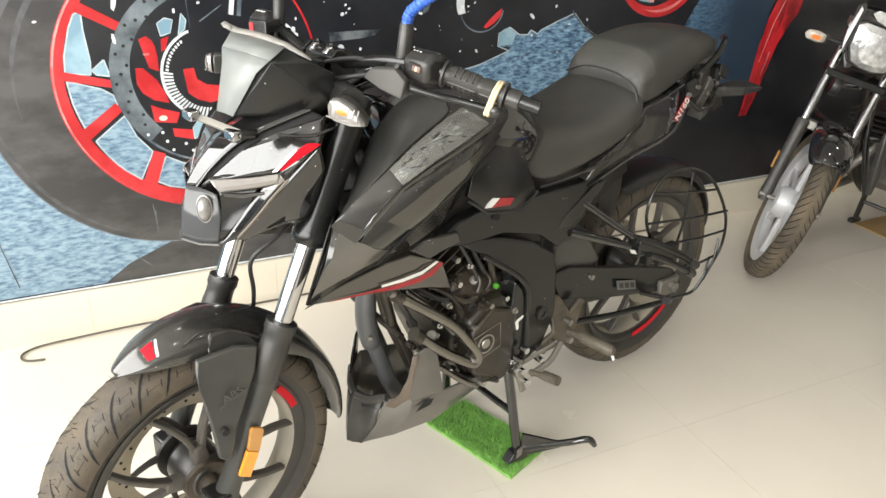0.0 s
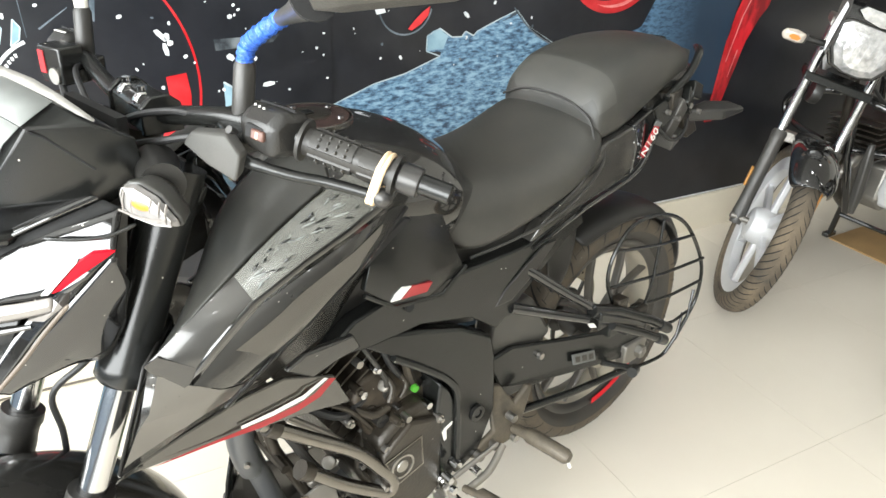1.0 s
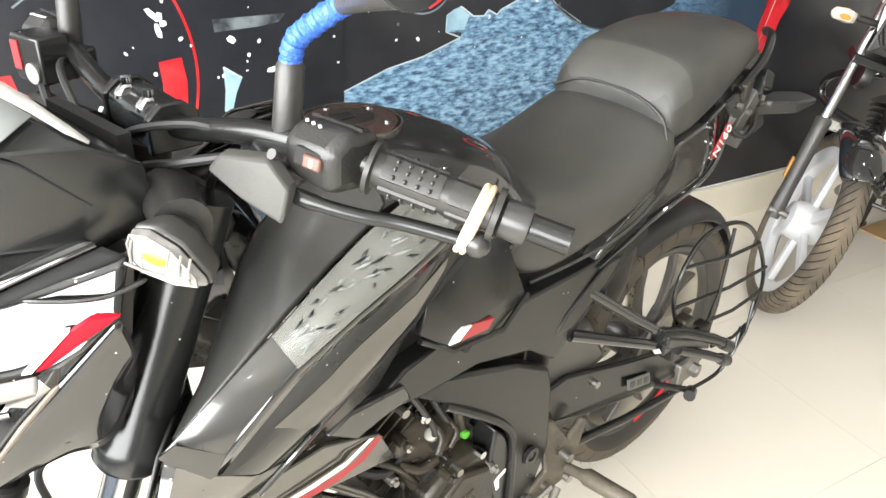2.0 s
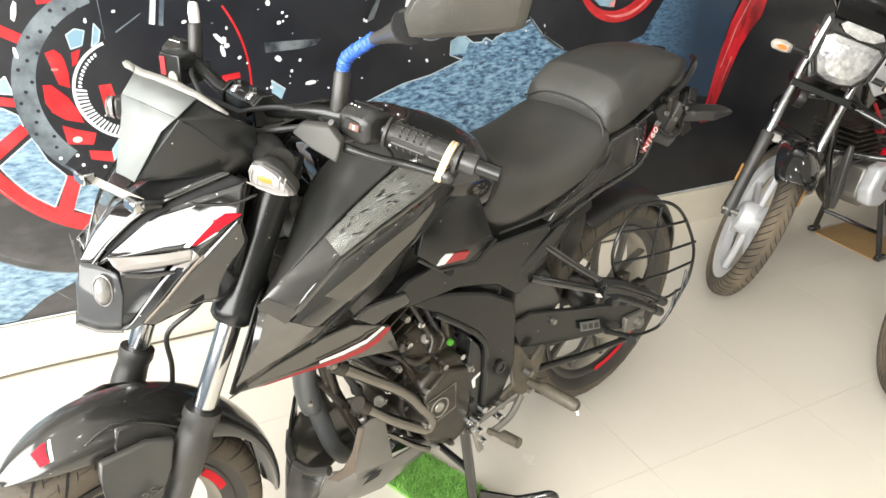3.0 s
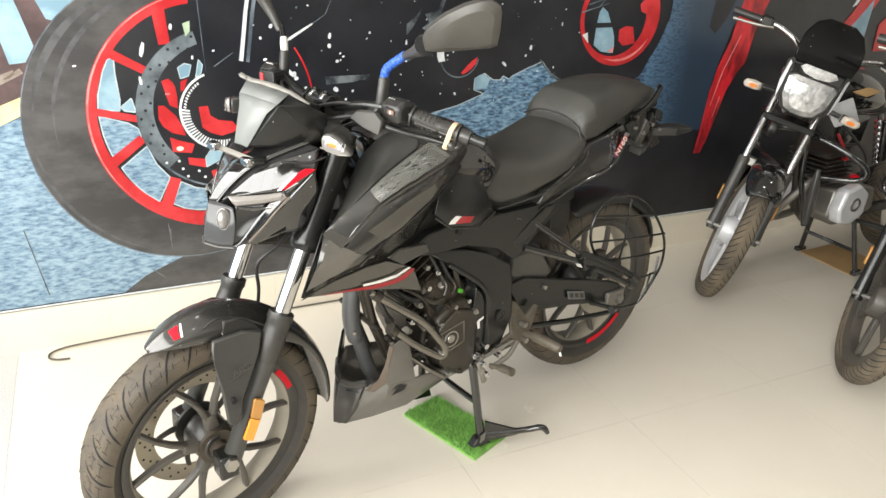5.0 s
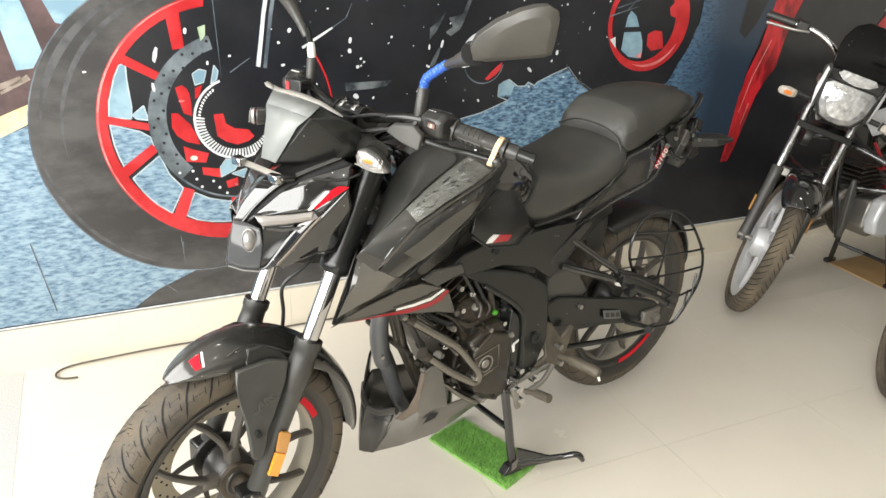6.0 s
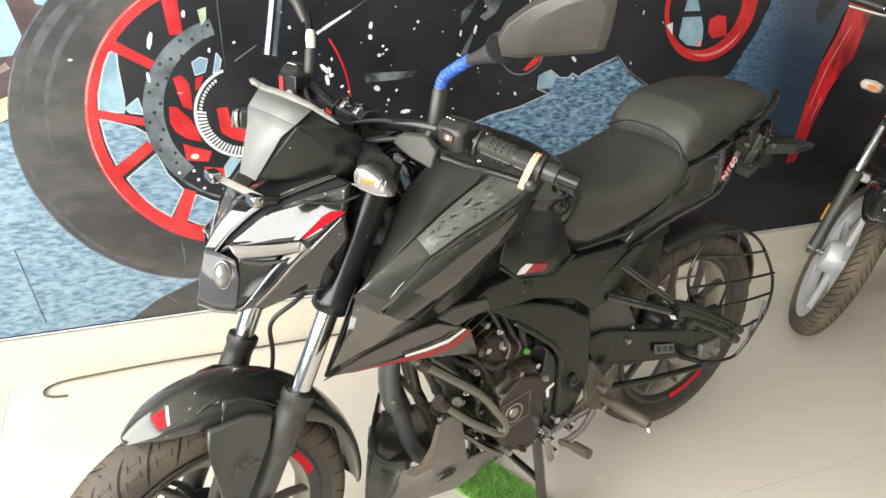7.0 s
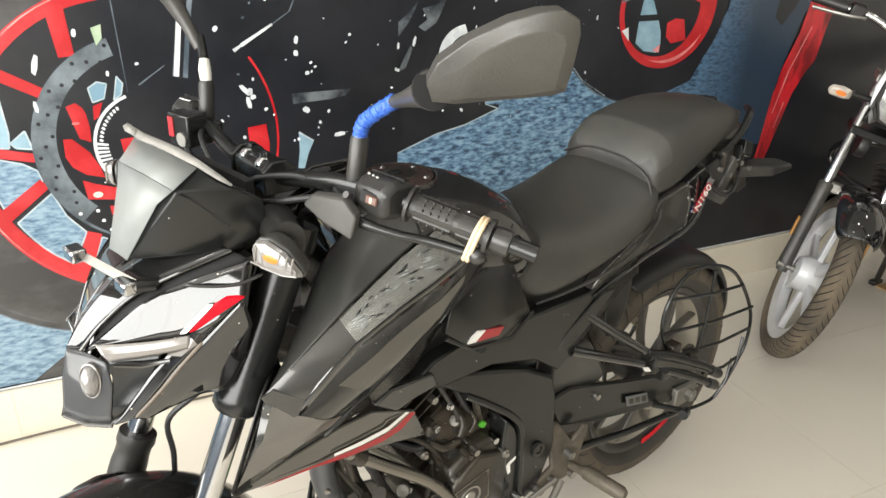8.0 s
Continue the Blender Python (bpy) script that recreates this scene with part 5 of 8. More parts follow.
for s in (1, -1):
    f = (lambda g: g) if s > 0 else far_bar
    grip = part("grip", f(tube([gi + gd * t for t in (0.0, 0.004, 0.005, 0.01, 0.101, 0.102, 0.107)], [0.0225, 0.0225, 0.0155, 0.015, 0.015, 0.0215, 0.0215], 22)), RUBBER, bike, "black ribbed rubber grip")
    gu = Vector((-0.25, -0.15, 1)).normalized()
    gu = (gu - gu.dot(gd) * gd).normalized()
    gs = gd.cross(gu)

    def around(t, a, r):
        return gi + gd * t + r * (math.cos(radians(a)) * gu + math.sin(radians(a)) * gs)

    for a0 in (-75, 30, 135):
        part("grip_pad", f(patch([[around(t, a, r) for a, r in ((a0 - 40, 0.0152), (a0 - 34, 0.0172), (a0, 0.0175), (a0 + 34, 0.0172), (a0 + 40, 0.0152))] for t in (0.012, 0.017, 0.043, 0.053, 0.06)])), RUBBER, grip)
        part("grip_pad", f(patch([[around(t, a, r) for a, r in ((a0 - 40, 0.0152), (a0 - 34, 0.0168), (a0, 0.0171), (a0 + 34, 0.0168), (a0 + 40, 0.0152))] for t in (0.067, 0.072, 0.095)])), RUBBER, grip)
        tagged(part("grip_bump", f(cat(*[lathe(around(0.022 + 0.01 * (k % 4), a0 - 22 + 22 * (k // 4), 0.0173), [(0.0, -0.0012), (0.0018, -0.001), (0.0022, 0.0), (0.0018, 0.001), (0.0, 0.0012)], 8) for k in range(12)])), RUBBER, grip), kind="stuff")
    part("bar_end", f(tube([gi + gd * t for t in (0.107, 0.11, 0.124, 0.131, 0.133)], [0.012, 0.0155, 0.0165, 0.0155, 0.009], 20)), GRIP_END, grip, "rounded bar-end weight")
    pc = Vector((0.374, -0.229, 1.097))
    sw = part("switch_box", f(hull([tuple(pc + Vector(q)) for q in ((-0.022, 0.03, -0.02), (-0.024, 0.026, 0.01), (-0.008, 0.026, 0.024), (0.018, 0.022, 0.022), (0.028, 0.016, -0.006), (0.018, 0.02, -0.026), (-0.016, -0.028, -0.026), (-0.016, -0.03, 0.01), (0.002, -0.03, 0.024), (0.03, -0.03, 0.019), (0.04, -0.028, -0.008), (0.03, -0.028, -0.03))])), PLASTIC, bike, "black switch box", bevel=0.009)
    part("switch_seam", f(tube([tuple(pc + Vector(q)) for q in ((0.004, 0.022, 0.0235), (0.014, -0.029, 0.0225))], 0.0016, 6)), GROOVE, sw)
    part("rocker_switch", (box((0, 0, 0), (0.006, 0.026, 0.015))), GROOVE, sw, bevel=0.002).matrix_basis = (Matrix() if s > 0 else FAR) @ pose(0.3545, -0.234 * s, 1.098, 6, 8, 18 * s)
    part("switch_button", (box((0, 0, 0), (0.008, 0.017, 0.011))), SWITCH_RED if s > 0 else PLASTIC_GREY, sw, bevel=0.002).matrix_basis = (Matrix() if s > 0 else FAR) @ pose(0.354, -0.2405 * s, 1.097, 6, 8, 18 * s)
    part("button_mark", (box((0, 0, 0), (0.0088, 0.004, 0.0075))), BAND, sw, bevel=0.001).matrix_basis = (Matrix() if s > 0 else FAR) @ pose(0.354, -0.2405 * s, 1.097, 6, 8, 18 * s)
    for k in range(3):
        part("switch_mark", (box((0, 0, 0), (0.007, 0.0025, 0.0012))), WHITE, sw).matrix_basis = (Matrix() if s > 0 else FAR) @ pose(0.3655, (-0.217 - 0.0085 * k) * s, 1.1215, 0, 8, 60 * s)
    pp = Vector((0.366, -0.18, 1.08))
    perch = part("lever_perch", f(hull([tuple(pp + Vector(q)) for q in ((-0.02, 0.02, -0.016), (-0.02, 0.02, 0.012), (0.022, 0.018, -0.016), (0.022, 0.018, 0.016), (-0.028, -0.03, -0.014), (-0.028, -0.03, 0.006), (0.02, -0.026, -0.016), (0.02, -0.026, 0.014))])), SATIN, bike, "black lever perch", bevel=0.004)
    part("perch_screw", f(drum((0.345, -0.205, 1.092), (0.338, -0.207, 1.097), 0.0045, 14)), GRIP_END, perch)
    if s > 0:
        part("lever_boot", f(hull(BOOT_FACE + [(p[0] + 0.014, p[1] + 0.008, p[2] + (0.001 if p[2] > 1.07 else 0.006)) for p in BOOT_FACE])), BOOT_RUBBER, perch, "grey rubber lever shroud", bevel=0.003)
    lever_pts = bend([(0.336, -0.2, 1.07), (0.352, -0.24, 1.064), (0.376, -0.268, 1.056), (0.402, -0.292, 1.05), (0.437, -0.338, 1.04)], 5)
    part("lever", f(tube(lever_pts, [0.007] * 6 + [0.006] * (len(lever_pts) - 6), 10)), SATIN, perch, "black hand lever with a ball end")
    part("lever_ball", f(lathe((0.437, -0.338, 1.04), [(0.0, -0.011), (0.006, -0.0092), (0.0098, -0.005), (0.011, 0), (0.0098, 0.005), (0.006, 0.0092), (0.0, 0.011)], 18)), GRIP_END, perch)
band = thing("rubber_band", tuple(gi + gd * 0.092), "beige rubber band tying the clutch lever to the grip", "rubber band")
bg, bl = gi + gd * 0.092, Vector((0.43, -0.318, 1.042))
bl = bl - (bl - bg).dot(gd) * gd * 0.75
b1 = (bl - bg).normalized()
b2 = gd.cross(b1).normalized()
loop = [bg + 0.0178 * (math.cos(radians(a)) * b1 + math.sin(radians(a)) * b2) for a in range(75, 290, 24)] + [bl + 0.0095 * (math.cos(radians(a)) * b1 + math.sin(radians(a)) * b2) for a in range(-75, 80, 30)]
for k in range(2):
    part("loop", tube(bend([tuple(p + gd * (0.005 * k - 0.003)) for p in loop], 3, closed=True), 0.0029, 8, closed=True), BAND, band)
part("knot", hull([tuple(bl + Vector((a, b, c))) for a in (-0.008, 0.007) for b in (-0.007, 0.006) for c in (-0.006, 0.007)]), BAND, band, bevel=0.004)

# mirrors
for s in (1, -1):
    f = (lambda g: g) if s > 0 else far_bar
    stem = part("mirror_stem", f(tube(bend([(0.368, -0.178, 1.086), (0.376, -0.18, 1.152), (0.38, -0.185, 1.174), (0.392, -0.203, 1.192), (0.407, -0.228, 1.212)], 5), 0.007, 10)), SATIN, bike, "black mirror stem")
    part("stem_boot", f(tube([(0.3685, -0.178, 1.09), (0.37, -0.1785, 1.1), (0.3765, -0.18, 1.152), (0.377, -0.18, 1.158)], [0.0095, 0.0122, 0.0118, 0.009], 16)), RUBBER, stem, "rubber sleeve")
    if s > 0:
        pts = bend([(0.3765, -0.18, 1.155), (0.38, -0.185, 1.174), (0.391, -0.202, 1.191), (0.403, -0.22, 1.206)], 22)
        part("tape", f(tube(pts, [0.0093 + 0.0005 * math.sin(2.4 * k) * math.sin(0.37 * k) + 0.0003 * math.sin(0.53 * k + 1) + 0.0005 * math.sin(5.3 * k) for k in range(len(pts))], 14)), BLUE_TAPE, stem, "crumpled blue plastic wrapping")
    else:
        part("tape", f(tube([(0.3765, -0.18, 1.155), (0.379, -0.184, 1.174), (0.384, -0.19, 1.186)], [0.0085, 0.0095, 0.0075], 12)), WHITE_TAPE, stem, "white wrapping tape")
    if s < 0:
        f = lambda g: xf(mirror(g), FAR @ Matrix.Translation((0.407, 0.228, 1.21)) @ pose(0, 0, 0, 42, 0, 0) @ Matrix.Translation((-0.407, -0.228, -1.21)))
    part("mirror_neck", f(tube([(0.4, -0.216, 1.203), (0.396, -0.25, 1.215), (0.386, -0.292, 1.23), (0.374, -0.325, 1.243)], [0.0075, 0.01, 0.015, 0.021], 16)), PLASTIC_GREY, stem)
    part("neck_ring", f(tube([(0.375, -0.322, 1.242), (0.3735, -0.326, 1.244)], [0.0222, 0.0222], 18)), GROOVE, stem)
    rim_f = [(0.351, -0.344, 1.255), (0.35, -0.362, 1.279), (0.362, -0.394, 1.305), (0.382, -0.426, 1.325), (0.4, -0.447, 1.334), (0.417, -0.46, 1.336), (0.432, -0.464, 1.328), (0.441, -0.459, 1.314), (0.457, -0.44, 1.279), (0.468, -0.423, 1.25), (0.46, -0.412, 1.244), (0.42, -0.38, 1.237), (0.384, -0.35, 1.232), (0.364, -0.337, 1.234)]
    mid_f = Vector((0.409, -0.404, 1.283))
    away = Vector((0.3, 0.62, 0.16)).normalized()
    swell = [mid_f.lerp(Vector(p), 0.72) - 0.012 * away for p in rim_f]
    deep = [mid_f.lerp(Vector(p), 0.96) + 0.02 * away for p in rim_f]
    part("mirror_shell", f(hull([tuple(p) for p in swell] + rim_f + [tuple(p) for p in deep] + [(0.372, -0.372, 1.262), (0.425, -0.446, 1.3)])), PLASTIC_GREY, stem, "angular dark grey mirror shell", bevel=0.008)
    part("mirror_glass", f(plate([tuple(mid_f.lerp(p, 0.92) + 0.003 * away) for p in deep], tuple(0.002 * away))), CHROME, stem, "mirror glass")

# brake master cylinder with its reservoir, on the right bar
mc = part("brake_reservoir", xf(hull([(a, b, c) for a in (-0.018, 0.018) for b in (-0.024, 0.024) for c in (-0.024, 0.026)]), pose(0.296, 0.178, 1.09, 0, 0, 16)), SATIN, bike, "black brake fluid reservoir", bevel=0.003)
part("sight_glass", xf(drum((-0.021, -0.008, -0.012), (-0.012, -0.008, -0.012), 0.011, 16), pose(0.296, 0.178, 1.09, 0, 0, 16)), STEEL, mc)
part("warning_label", xf(box((-0.0185, 0.016, 0.004), (0.002, 0.012, 0.03)), pose(0.296, 0.178, 1.09, 0, 0, 16)), DARK_RED, mc, "dark red label")
part("hose", tube(bend([(0.29, 0.18, 1.072), (0.28, 0.13, 1.05), (0.285, 0.09, 1.02), (0.29, 0.06, 0.95)], 6), 0.005, 8), CABLE, mc)
for k, pts in enumerate(([(0.36, -0.13, 1.075), (0.33, -0.1, 1.09), (0.3, -0.03, 1.07), (0.3, 0.03, 1.03)], [(0.355, -0.14, 1.07), (0.31, -0.1, 1.06), (0.29, -0.05, 1.04), (0.3, 0.0, 0.98)], [(0.34, 0.19, 1.08), (0.3, 0.14, 1.09), (0.29, 0.08, 1.06), (0.3, 0.05, 1.0)],
                         [(0.362, -0.19, 1.075), (0.35, -0.13, 1.05), (0.35, -0.07, 1.02), (0.36, -0.05, 0.95)])):
    part("control_cable", tube(bend(pts, 6), 0.004 + 0.0006 * (k % 2), 8), CABLE, bike)
part("ignition_lock", drum((0.315, 0, 1.0), (0.325, 0, 1.045), 0.022, 18), ENGINE, bike)

# indicators: the lens looks ahead and outwards
def on_lens(c, s, a, v, d):
    n, q = Vector((-0.86, -0.5, 0.08)).normalized(), Vector((0.5, -0.86, -0.12)).normalized()
    p = Vector(c) + q * a + Vector((0.05, 0, 1)) * v + n * d
    return (p.x, p.y * s, p.z)


for s in (1, -1):
    c = (0.252, -0.19, 1.03) if s > 0 else (0.18, -0.158, 1.05)
    rim2 = [(-0.032, 0.006), (-0.028, 0.016), (-0.012, 0.0195), (0.012, 0.012), (0.035, -0.008), (0.036, -0.015), (0.014, -0.02), (-0.02, -0.018), (-0.03, -0.01)]
    stalk = part("indicator", tube([(0.3, -0.09 * s, 1.028), (0.288, -0.13 * s, 1.034), (0.278, -0.165 * s, 1.036)], [0.027, 0.023, 0.024], 18), PLASTIC, bike, "front indicator with a clear lens")
    part("body", hull([on_lens(c, s, a * 1.03, v * 1.04, -0.003) for a, v in rim2] + [on_lens(c, s, a * 0.82, v * 0.95 + 0.003, -0.026) for a, v in rim2] + [on_lens(c, s, a * 0.3 - 0.004, v * 0.5, -0.044) for a, v in rim2]), INNER, stalk, bevel=0.003)
    part("lens", hull([on_lens(c, s, a, v, 0.0) for a, v in rim2] + [on_lens(c, s, a * 0.84, v * 0.82, 0.009) for a, v in rim2] + [on_lens(c, s, a * 0.4, v * 0.4, 0.0115) for a, v in rim2]), LENS, stalk, "clear indicator lens", bevel=0.002)
    part("lens_seam", tube([on_lens(c, s, a * 0.86, v * 0.84, 0.0088) for a, v in rim2 + rim2[:1]], 0.0011, 6), LENS_STRIP, stalk)
    part("lens_seam", tube([on_lens(c, s, a, v, 0.0112) for a, v in ((-0.03, -0.011), (-0.012, -0.0125), (0.008, -0.011), (0.026, -0.007))], 0.0013, 6), LENS_STRIP, stalk)
    for a in (-0.024, -0.014, 0.008, 0.018, 0.026):
        part("lens_rib", tube([on_lens(c, s, a - 0.001, -0.012, 0.0098), on_lens(c, s, a, 0.0, 0.0112), on_lens(c, s, a + 0.002, 0.011, 0.0098)], 0.0011, 6), LENS_STRIP, stalk)
    part("bulb", hull([on_lens(c, s, -0.002 + 0.011 * math.cos(0.7 * k), 0.001 + 0.005 * math.sin(0.7 * k), 0.0118) for k in range(9)] + [on_lens(c, s, -0.002, 0.001, 0.0135)]), BULB, stalk)


# ---- tank and its panels ----
def tank_ring(x, top, w, zm, zl, wl):
    half = [(0, top), (w * 0.45, top - 0.006), (w * 0.78, top - 0.03), (w * 0.96, zm + 0.03), (w, zm), (wl, zl)]
    return [(x, -y, z) for y, z in half] + [(x, y, z) for y, z in reversed(half[1:])]


def decal(name, rows, y, target, material, parent, label=""):
    """A thin panel laid on a flank: rows of (x, z), drawn finer and pressed onto the target."""
    fine = []
    for r, q in zip(rows, rows[1:]):
        for i in range(5):
            line = [tuple((1 - i / 4) * Vector(a) + (i / 4) * Vector(b)) for a, b in zip(r, q)]
            fine.append([(a[0] + (b[0] - a[0]) * j / 4, y, a[1] + (b[1] - a[1]) * j / 4) for a, b in zip(line, line[1:]) for j in range(4)] + [(line[-1][0], y, line[-1][1])])
    ob = part(name, patch(fine), material, parent, label, flip=False)
    press = ob.modifiers.new("laid", "SHRINKWRAP")
    press.target, press.wrap_mode, press.offset = target, "ABOVE_SURFACE", 0.0012
    return ob


tank = part("fuel_tank", loft([tank_ring(0.415, 0.97, 0.09, 0.92, 0.8, 0.08), tank_ring(0.44, 1.004, 0.125, 0.93, 0.78, 0.11), tank_ring(0.5, 1.02, 0.152, 0.925, 0.77, 0.13), tank_ring(0.58, 1.02, 0.162, 0.905, 0.76, 0.14),
                               tank_ring(0.65, 1.006, 0.155, 0.89, 0.75, 0.13), tank_ring(0.72, 0.985, 0.142, 0.875, 0.75, 0.12), tank_ring(0.78, 0.945, 0.122, 0.86, 0.76, 0.11), tank_ring(0.825, 0.9, 0.098, 0.84, 0.77, 0.09), tank_ring(0.85, 0.86, 0.075, 0.82, 0.79, 0.07)]), GLOSS, bike, "glossy black fuel tank", sub=2)
# the brown is a reflection on dark gloss, put into the colour
fill = part("filler_surround", lathe((0, 0, 0), [(0.058, 0.0), (0.055, 0.005), (0.03, 0.007), (0.0, 0.007), (0.0, -0.012), (0.058, -0.012)], 40, axis="z"), FILLER_REFLECT, tank, "glossy filler surround with a brown reflection in its colour")
fill.matrix_basis = pose(0.563, -0.004, 1.0115)
part("filler_trim", lathe((0.563, -0.004, 1.0155), [(0.0585, -0.004), (0.0585, 0.001), (0.0597, 0.0015), (0.061, 0.0), (0.061, -0.006)], 40, axis="z"), GREY_MID, tank, "thin bright trim ring")
cap = part("filler_cap", lathe((0.563, -0.004, 1.018), [(0.03, 0.0), (0.028, 0.003), (0.0, 0.0035), (0.0, -0.004), (0.03, -0.004)], 32, axis="z"), ENGINE, tank)
part("key_flap", box((0.55, -0.004, 1.022), (0.028, 0.016, 0.004)), SATIN, tank, bevel=0.001)
for k in range(5):
    a = 2 * math.pi * k / 5 + 0.4
    part("cap_screw", drum((0.563 + 0.044 * math.cos(a), -0.004 + 0.044 * math.sin(a), 1.013), (0.563 + 0.044 * math.cos(a), -0.004 + 0.044 * math.sin(a), 1.0195), 0.0046, 10), CHROME, tank)
for s in (1, -1):
    f = (lambda g: g) if s > 0 else mirror
    # angular shroud: upper facet, corner, flank, and the dark inner face
    inner = [(0.218, -0.186, 0.838), (0.272, -0.19, 0.878), (0.328, -0.19, 0.914), (0.39, -0.182, 0.944), (0.449, -0.172, 0.968), (0.501, -0.172, 0.992), (0.565, -0.155, 1.0)]
    crease = [(0.257, -0.206, 0.81), (0.285, -0.213, 0.848), (0.339, -0.22, 0.896), (0.41, -0.219, 0.925), (0.48, -0.214, 0.945), (0.545, -0.205, 0.965), (0.612, -0.182, 0.982)]
    under = [(0.262, -0.206, 0.803), (0.292, -0.214, 0.836), (0.345, -0.219, 0.882), (0.415, -0.217, 0.908), (0.485, -0.211, 0.926), (0.55, -0.202, 0.943), (0.618, -0.178, 0.958)]
    shroud = part("tank_shroud", f(patch([inner, crease])), PAINT_GREY, bike, "dark grey angular tank shroud", solid=0.004, bevel=0.0015)
    part("shroud_edge", f(patch([crease, under])), GLOSS, shroud, "glossy black edge strip", solid=0.004)
    part("shroud_corner", f(plate([(0.217, -0.187, 0.839), (0.232, -0.192, 0.848), (0.268, -0.2085, 0.826), (0.2575, -0.2075, 0.807), (0.247, -0.2, 0.798), (0.224, -0.19, 0.825)], (0.002, 0.004, -0.001))), GLOSS, shroud)
    mid = [(0.2, -0.193, 0.768), (0.3, -0.207, 0.782), (0.4, -0.206, 0.822), (0.5, -0.198, 0.868), (0.57, -0.185, 0.905)]
    flank_a = [(0.22, -0.188, 0.832), (0.262, -0.206, 0.802), (0.345, -0.218, 0.881), (0.485, -0.21, 0.925), (0.616, -0.178, 0.956)]
    low = [(0.172, -0.175, 0.692), (0.25, -0.178, 0.718), (0.38, -0.172, 0.738), (0.47, -0.17, 0.77), (0.54, -0.168, 0.845)]
    part("flank_panel", f(patch([flank_a, mid, low])), PAINT_GREY, shroud, "dusty dark grey flank panel", solid=0.004)
    skin = bpy.data.objects["flank_panel" if s > 0 else "flank_panel.001"]
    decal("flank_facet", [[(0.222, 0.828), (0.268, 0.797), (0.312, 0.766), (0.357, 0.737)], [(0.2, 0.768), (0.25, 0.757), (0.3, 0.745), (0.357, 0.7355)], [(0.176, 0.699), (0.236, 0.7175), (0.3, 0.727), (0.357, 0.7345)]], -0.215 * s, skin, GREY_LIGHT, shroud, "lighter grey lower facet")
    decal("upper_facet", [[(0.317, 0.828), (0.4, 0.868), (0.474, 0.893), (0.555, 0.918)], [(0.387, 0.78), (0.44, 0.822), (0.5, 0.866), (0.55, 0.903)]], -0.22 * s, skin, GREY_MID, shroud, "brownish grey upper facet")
    part("duct_vane", f(side([(0.408, 0.722, -0.158), (0.44, 0.738, -0.158), (0.524, 0.733, -0.156), (0.538, 0.704, -0.154), (0.492, 0.7, -0.156), (0.45, 0.69, -0.157)], -0.157, 0.012)), PAINT_GREY, shroud, bevel=0.004)
    part("front_edge", f(plate([(0.17, -0.176, 0.69), (0.192, -0.186, 0.765), (0.218, -0.19, 0.834), (0.224, -0.18, 0.83), (0.2, -0.172, 0.76), (0.182, -0.165, 0.7)], (0.006, 0.004, 0))), PAINT_GREY, shroud)
    part("tip", f(hull([(0.164, -0.178, 0.688), (0.19, -0.182, 0.702), (0.186, -0.17, 0.69), (0.2, -0.176, 0.694), (0.168, -0.172, 0.686)])), SATIN, shroud)
    part("flank_crease", f(tube([(0.3, -0.1985, 0.745), (0.39, -0.1995, 0.8), (0.5, -0.195, 0.86), (0.6, -0.178, 0.925)], 0.0035, 8)), GLOSS, shroud)
    # greyer than the satin plastic: reflections on this face are put into its colour
    part("inner_face", f(patch([[(0.219, -0.184, 0.836), (0.272, -0.188, 0.876), (0.328, -0.188, 0.912), (0.39, -0.18, 0.942), (0.449, -0.17, 0.966), (0.5, -0.168, 0.99)],
                                [(0.25, -0.14, 0.82), (0.3, -0.145, 0.88), (0.345, -0.145, 0.94), (0.4, -0.14, 0.985), (0.45, -0.13, 1.0), (0.5, -0.12, 1.012)],
                                [(0.29, -0.09, 0.78), (0.325, -0.09, 0.87), (0.365, -0.085, 0.955), (0.405, -0.08, 0.985), (0.45, -0.08, 1.008), (0.5, -0.08, 1.016)]])), INNER, shroud, sub=1, solid=0.004)
    part("inner_wall", f(patch([[(0.172, -0.172, 0.693), (0.196, -0.178, 0.765), (0.219, -0.184, 0.836)], [(0.26, -0.12, 0.7), (0.275, -0.12, 0.76), (0.29, -0.09, 0.82)]])), PLASTIC, shroud, solid=0.003)
    if s > 0:
        film = part("film", f(patch([[(0.332, -0.194, 0.918), (0.39, -0.186, 0.949), (0.449, -0.176, 0.973), (0.503, -0.176, 0.997)], [(0.334, -0.21, 0.909), (0.4, -0.204, 0.937), (0.46, -0.196, 0.961), (0.523, -0.193, 0.985)], [(0.338, -0.225, 0.898), (0.41, -0.2235, 0.927), (0.48, -0.2185, 0.948), (0.543, -0.209, 0.968)]])), FILM, shroud, "creased clear film taped on the shroud", solid=0.0008)
        rngf = random.Random(9)
        wr = []
        for k in range(44):
            t, q = rngf.uniform(0.04, 0.9), rngf.uniform(0.1, 0.85)
            a = Vector((0.332 + 0.18 * t, -0.195 + 0.02 * t, 0.919 + 0.078 * t)).lerp(Vector((0.338 + 0.205 * t, -0.226 + 0.016 * t, 0.899 + 0.07 * t)), q)
            b = a + Vector((rngf.uniform(0.004, 0.02), rngf.uniform(-0.008, 0.006), rngf.uniform(0.0, 0.008)))
            wr.append(tube([a, a.lerp(b, 0.5) + Vector((0, -0.0015, 0.001)), b], [0.0004, 0.0016, 0.0004], 6))
        tagged(part("film_crease", cat(*wr[::2]), FILM_GREY, film), kind="stuff")
        tagged(part("film_crease", cat(*wr[1::2]), SATIN, film), kind="stuff")
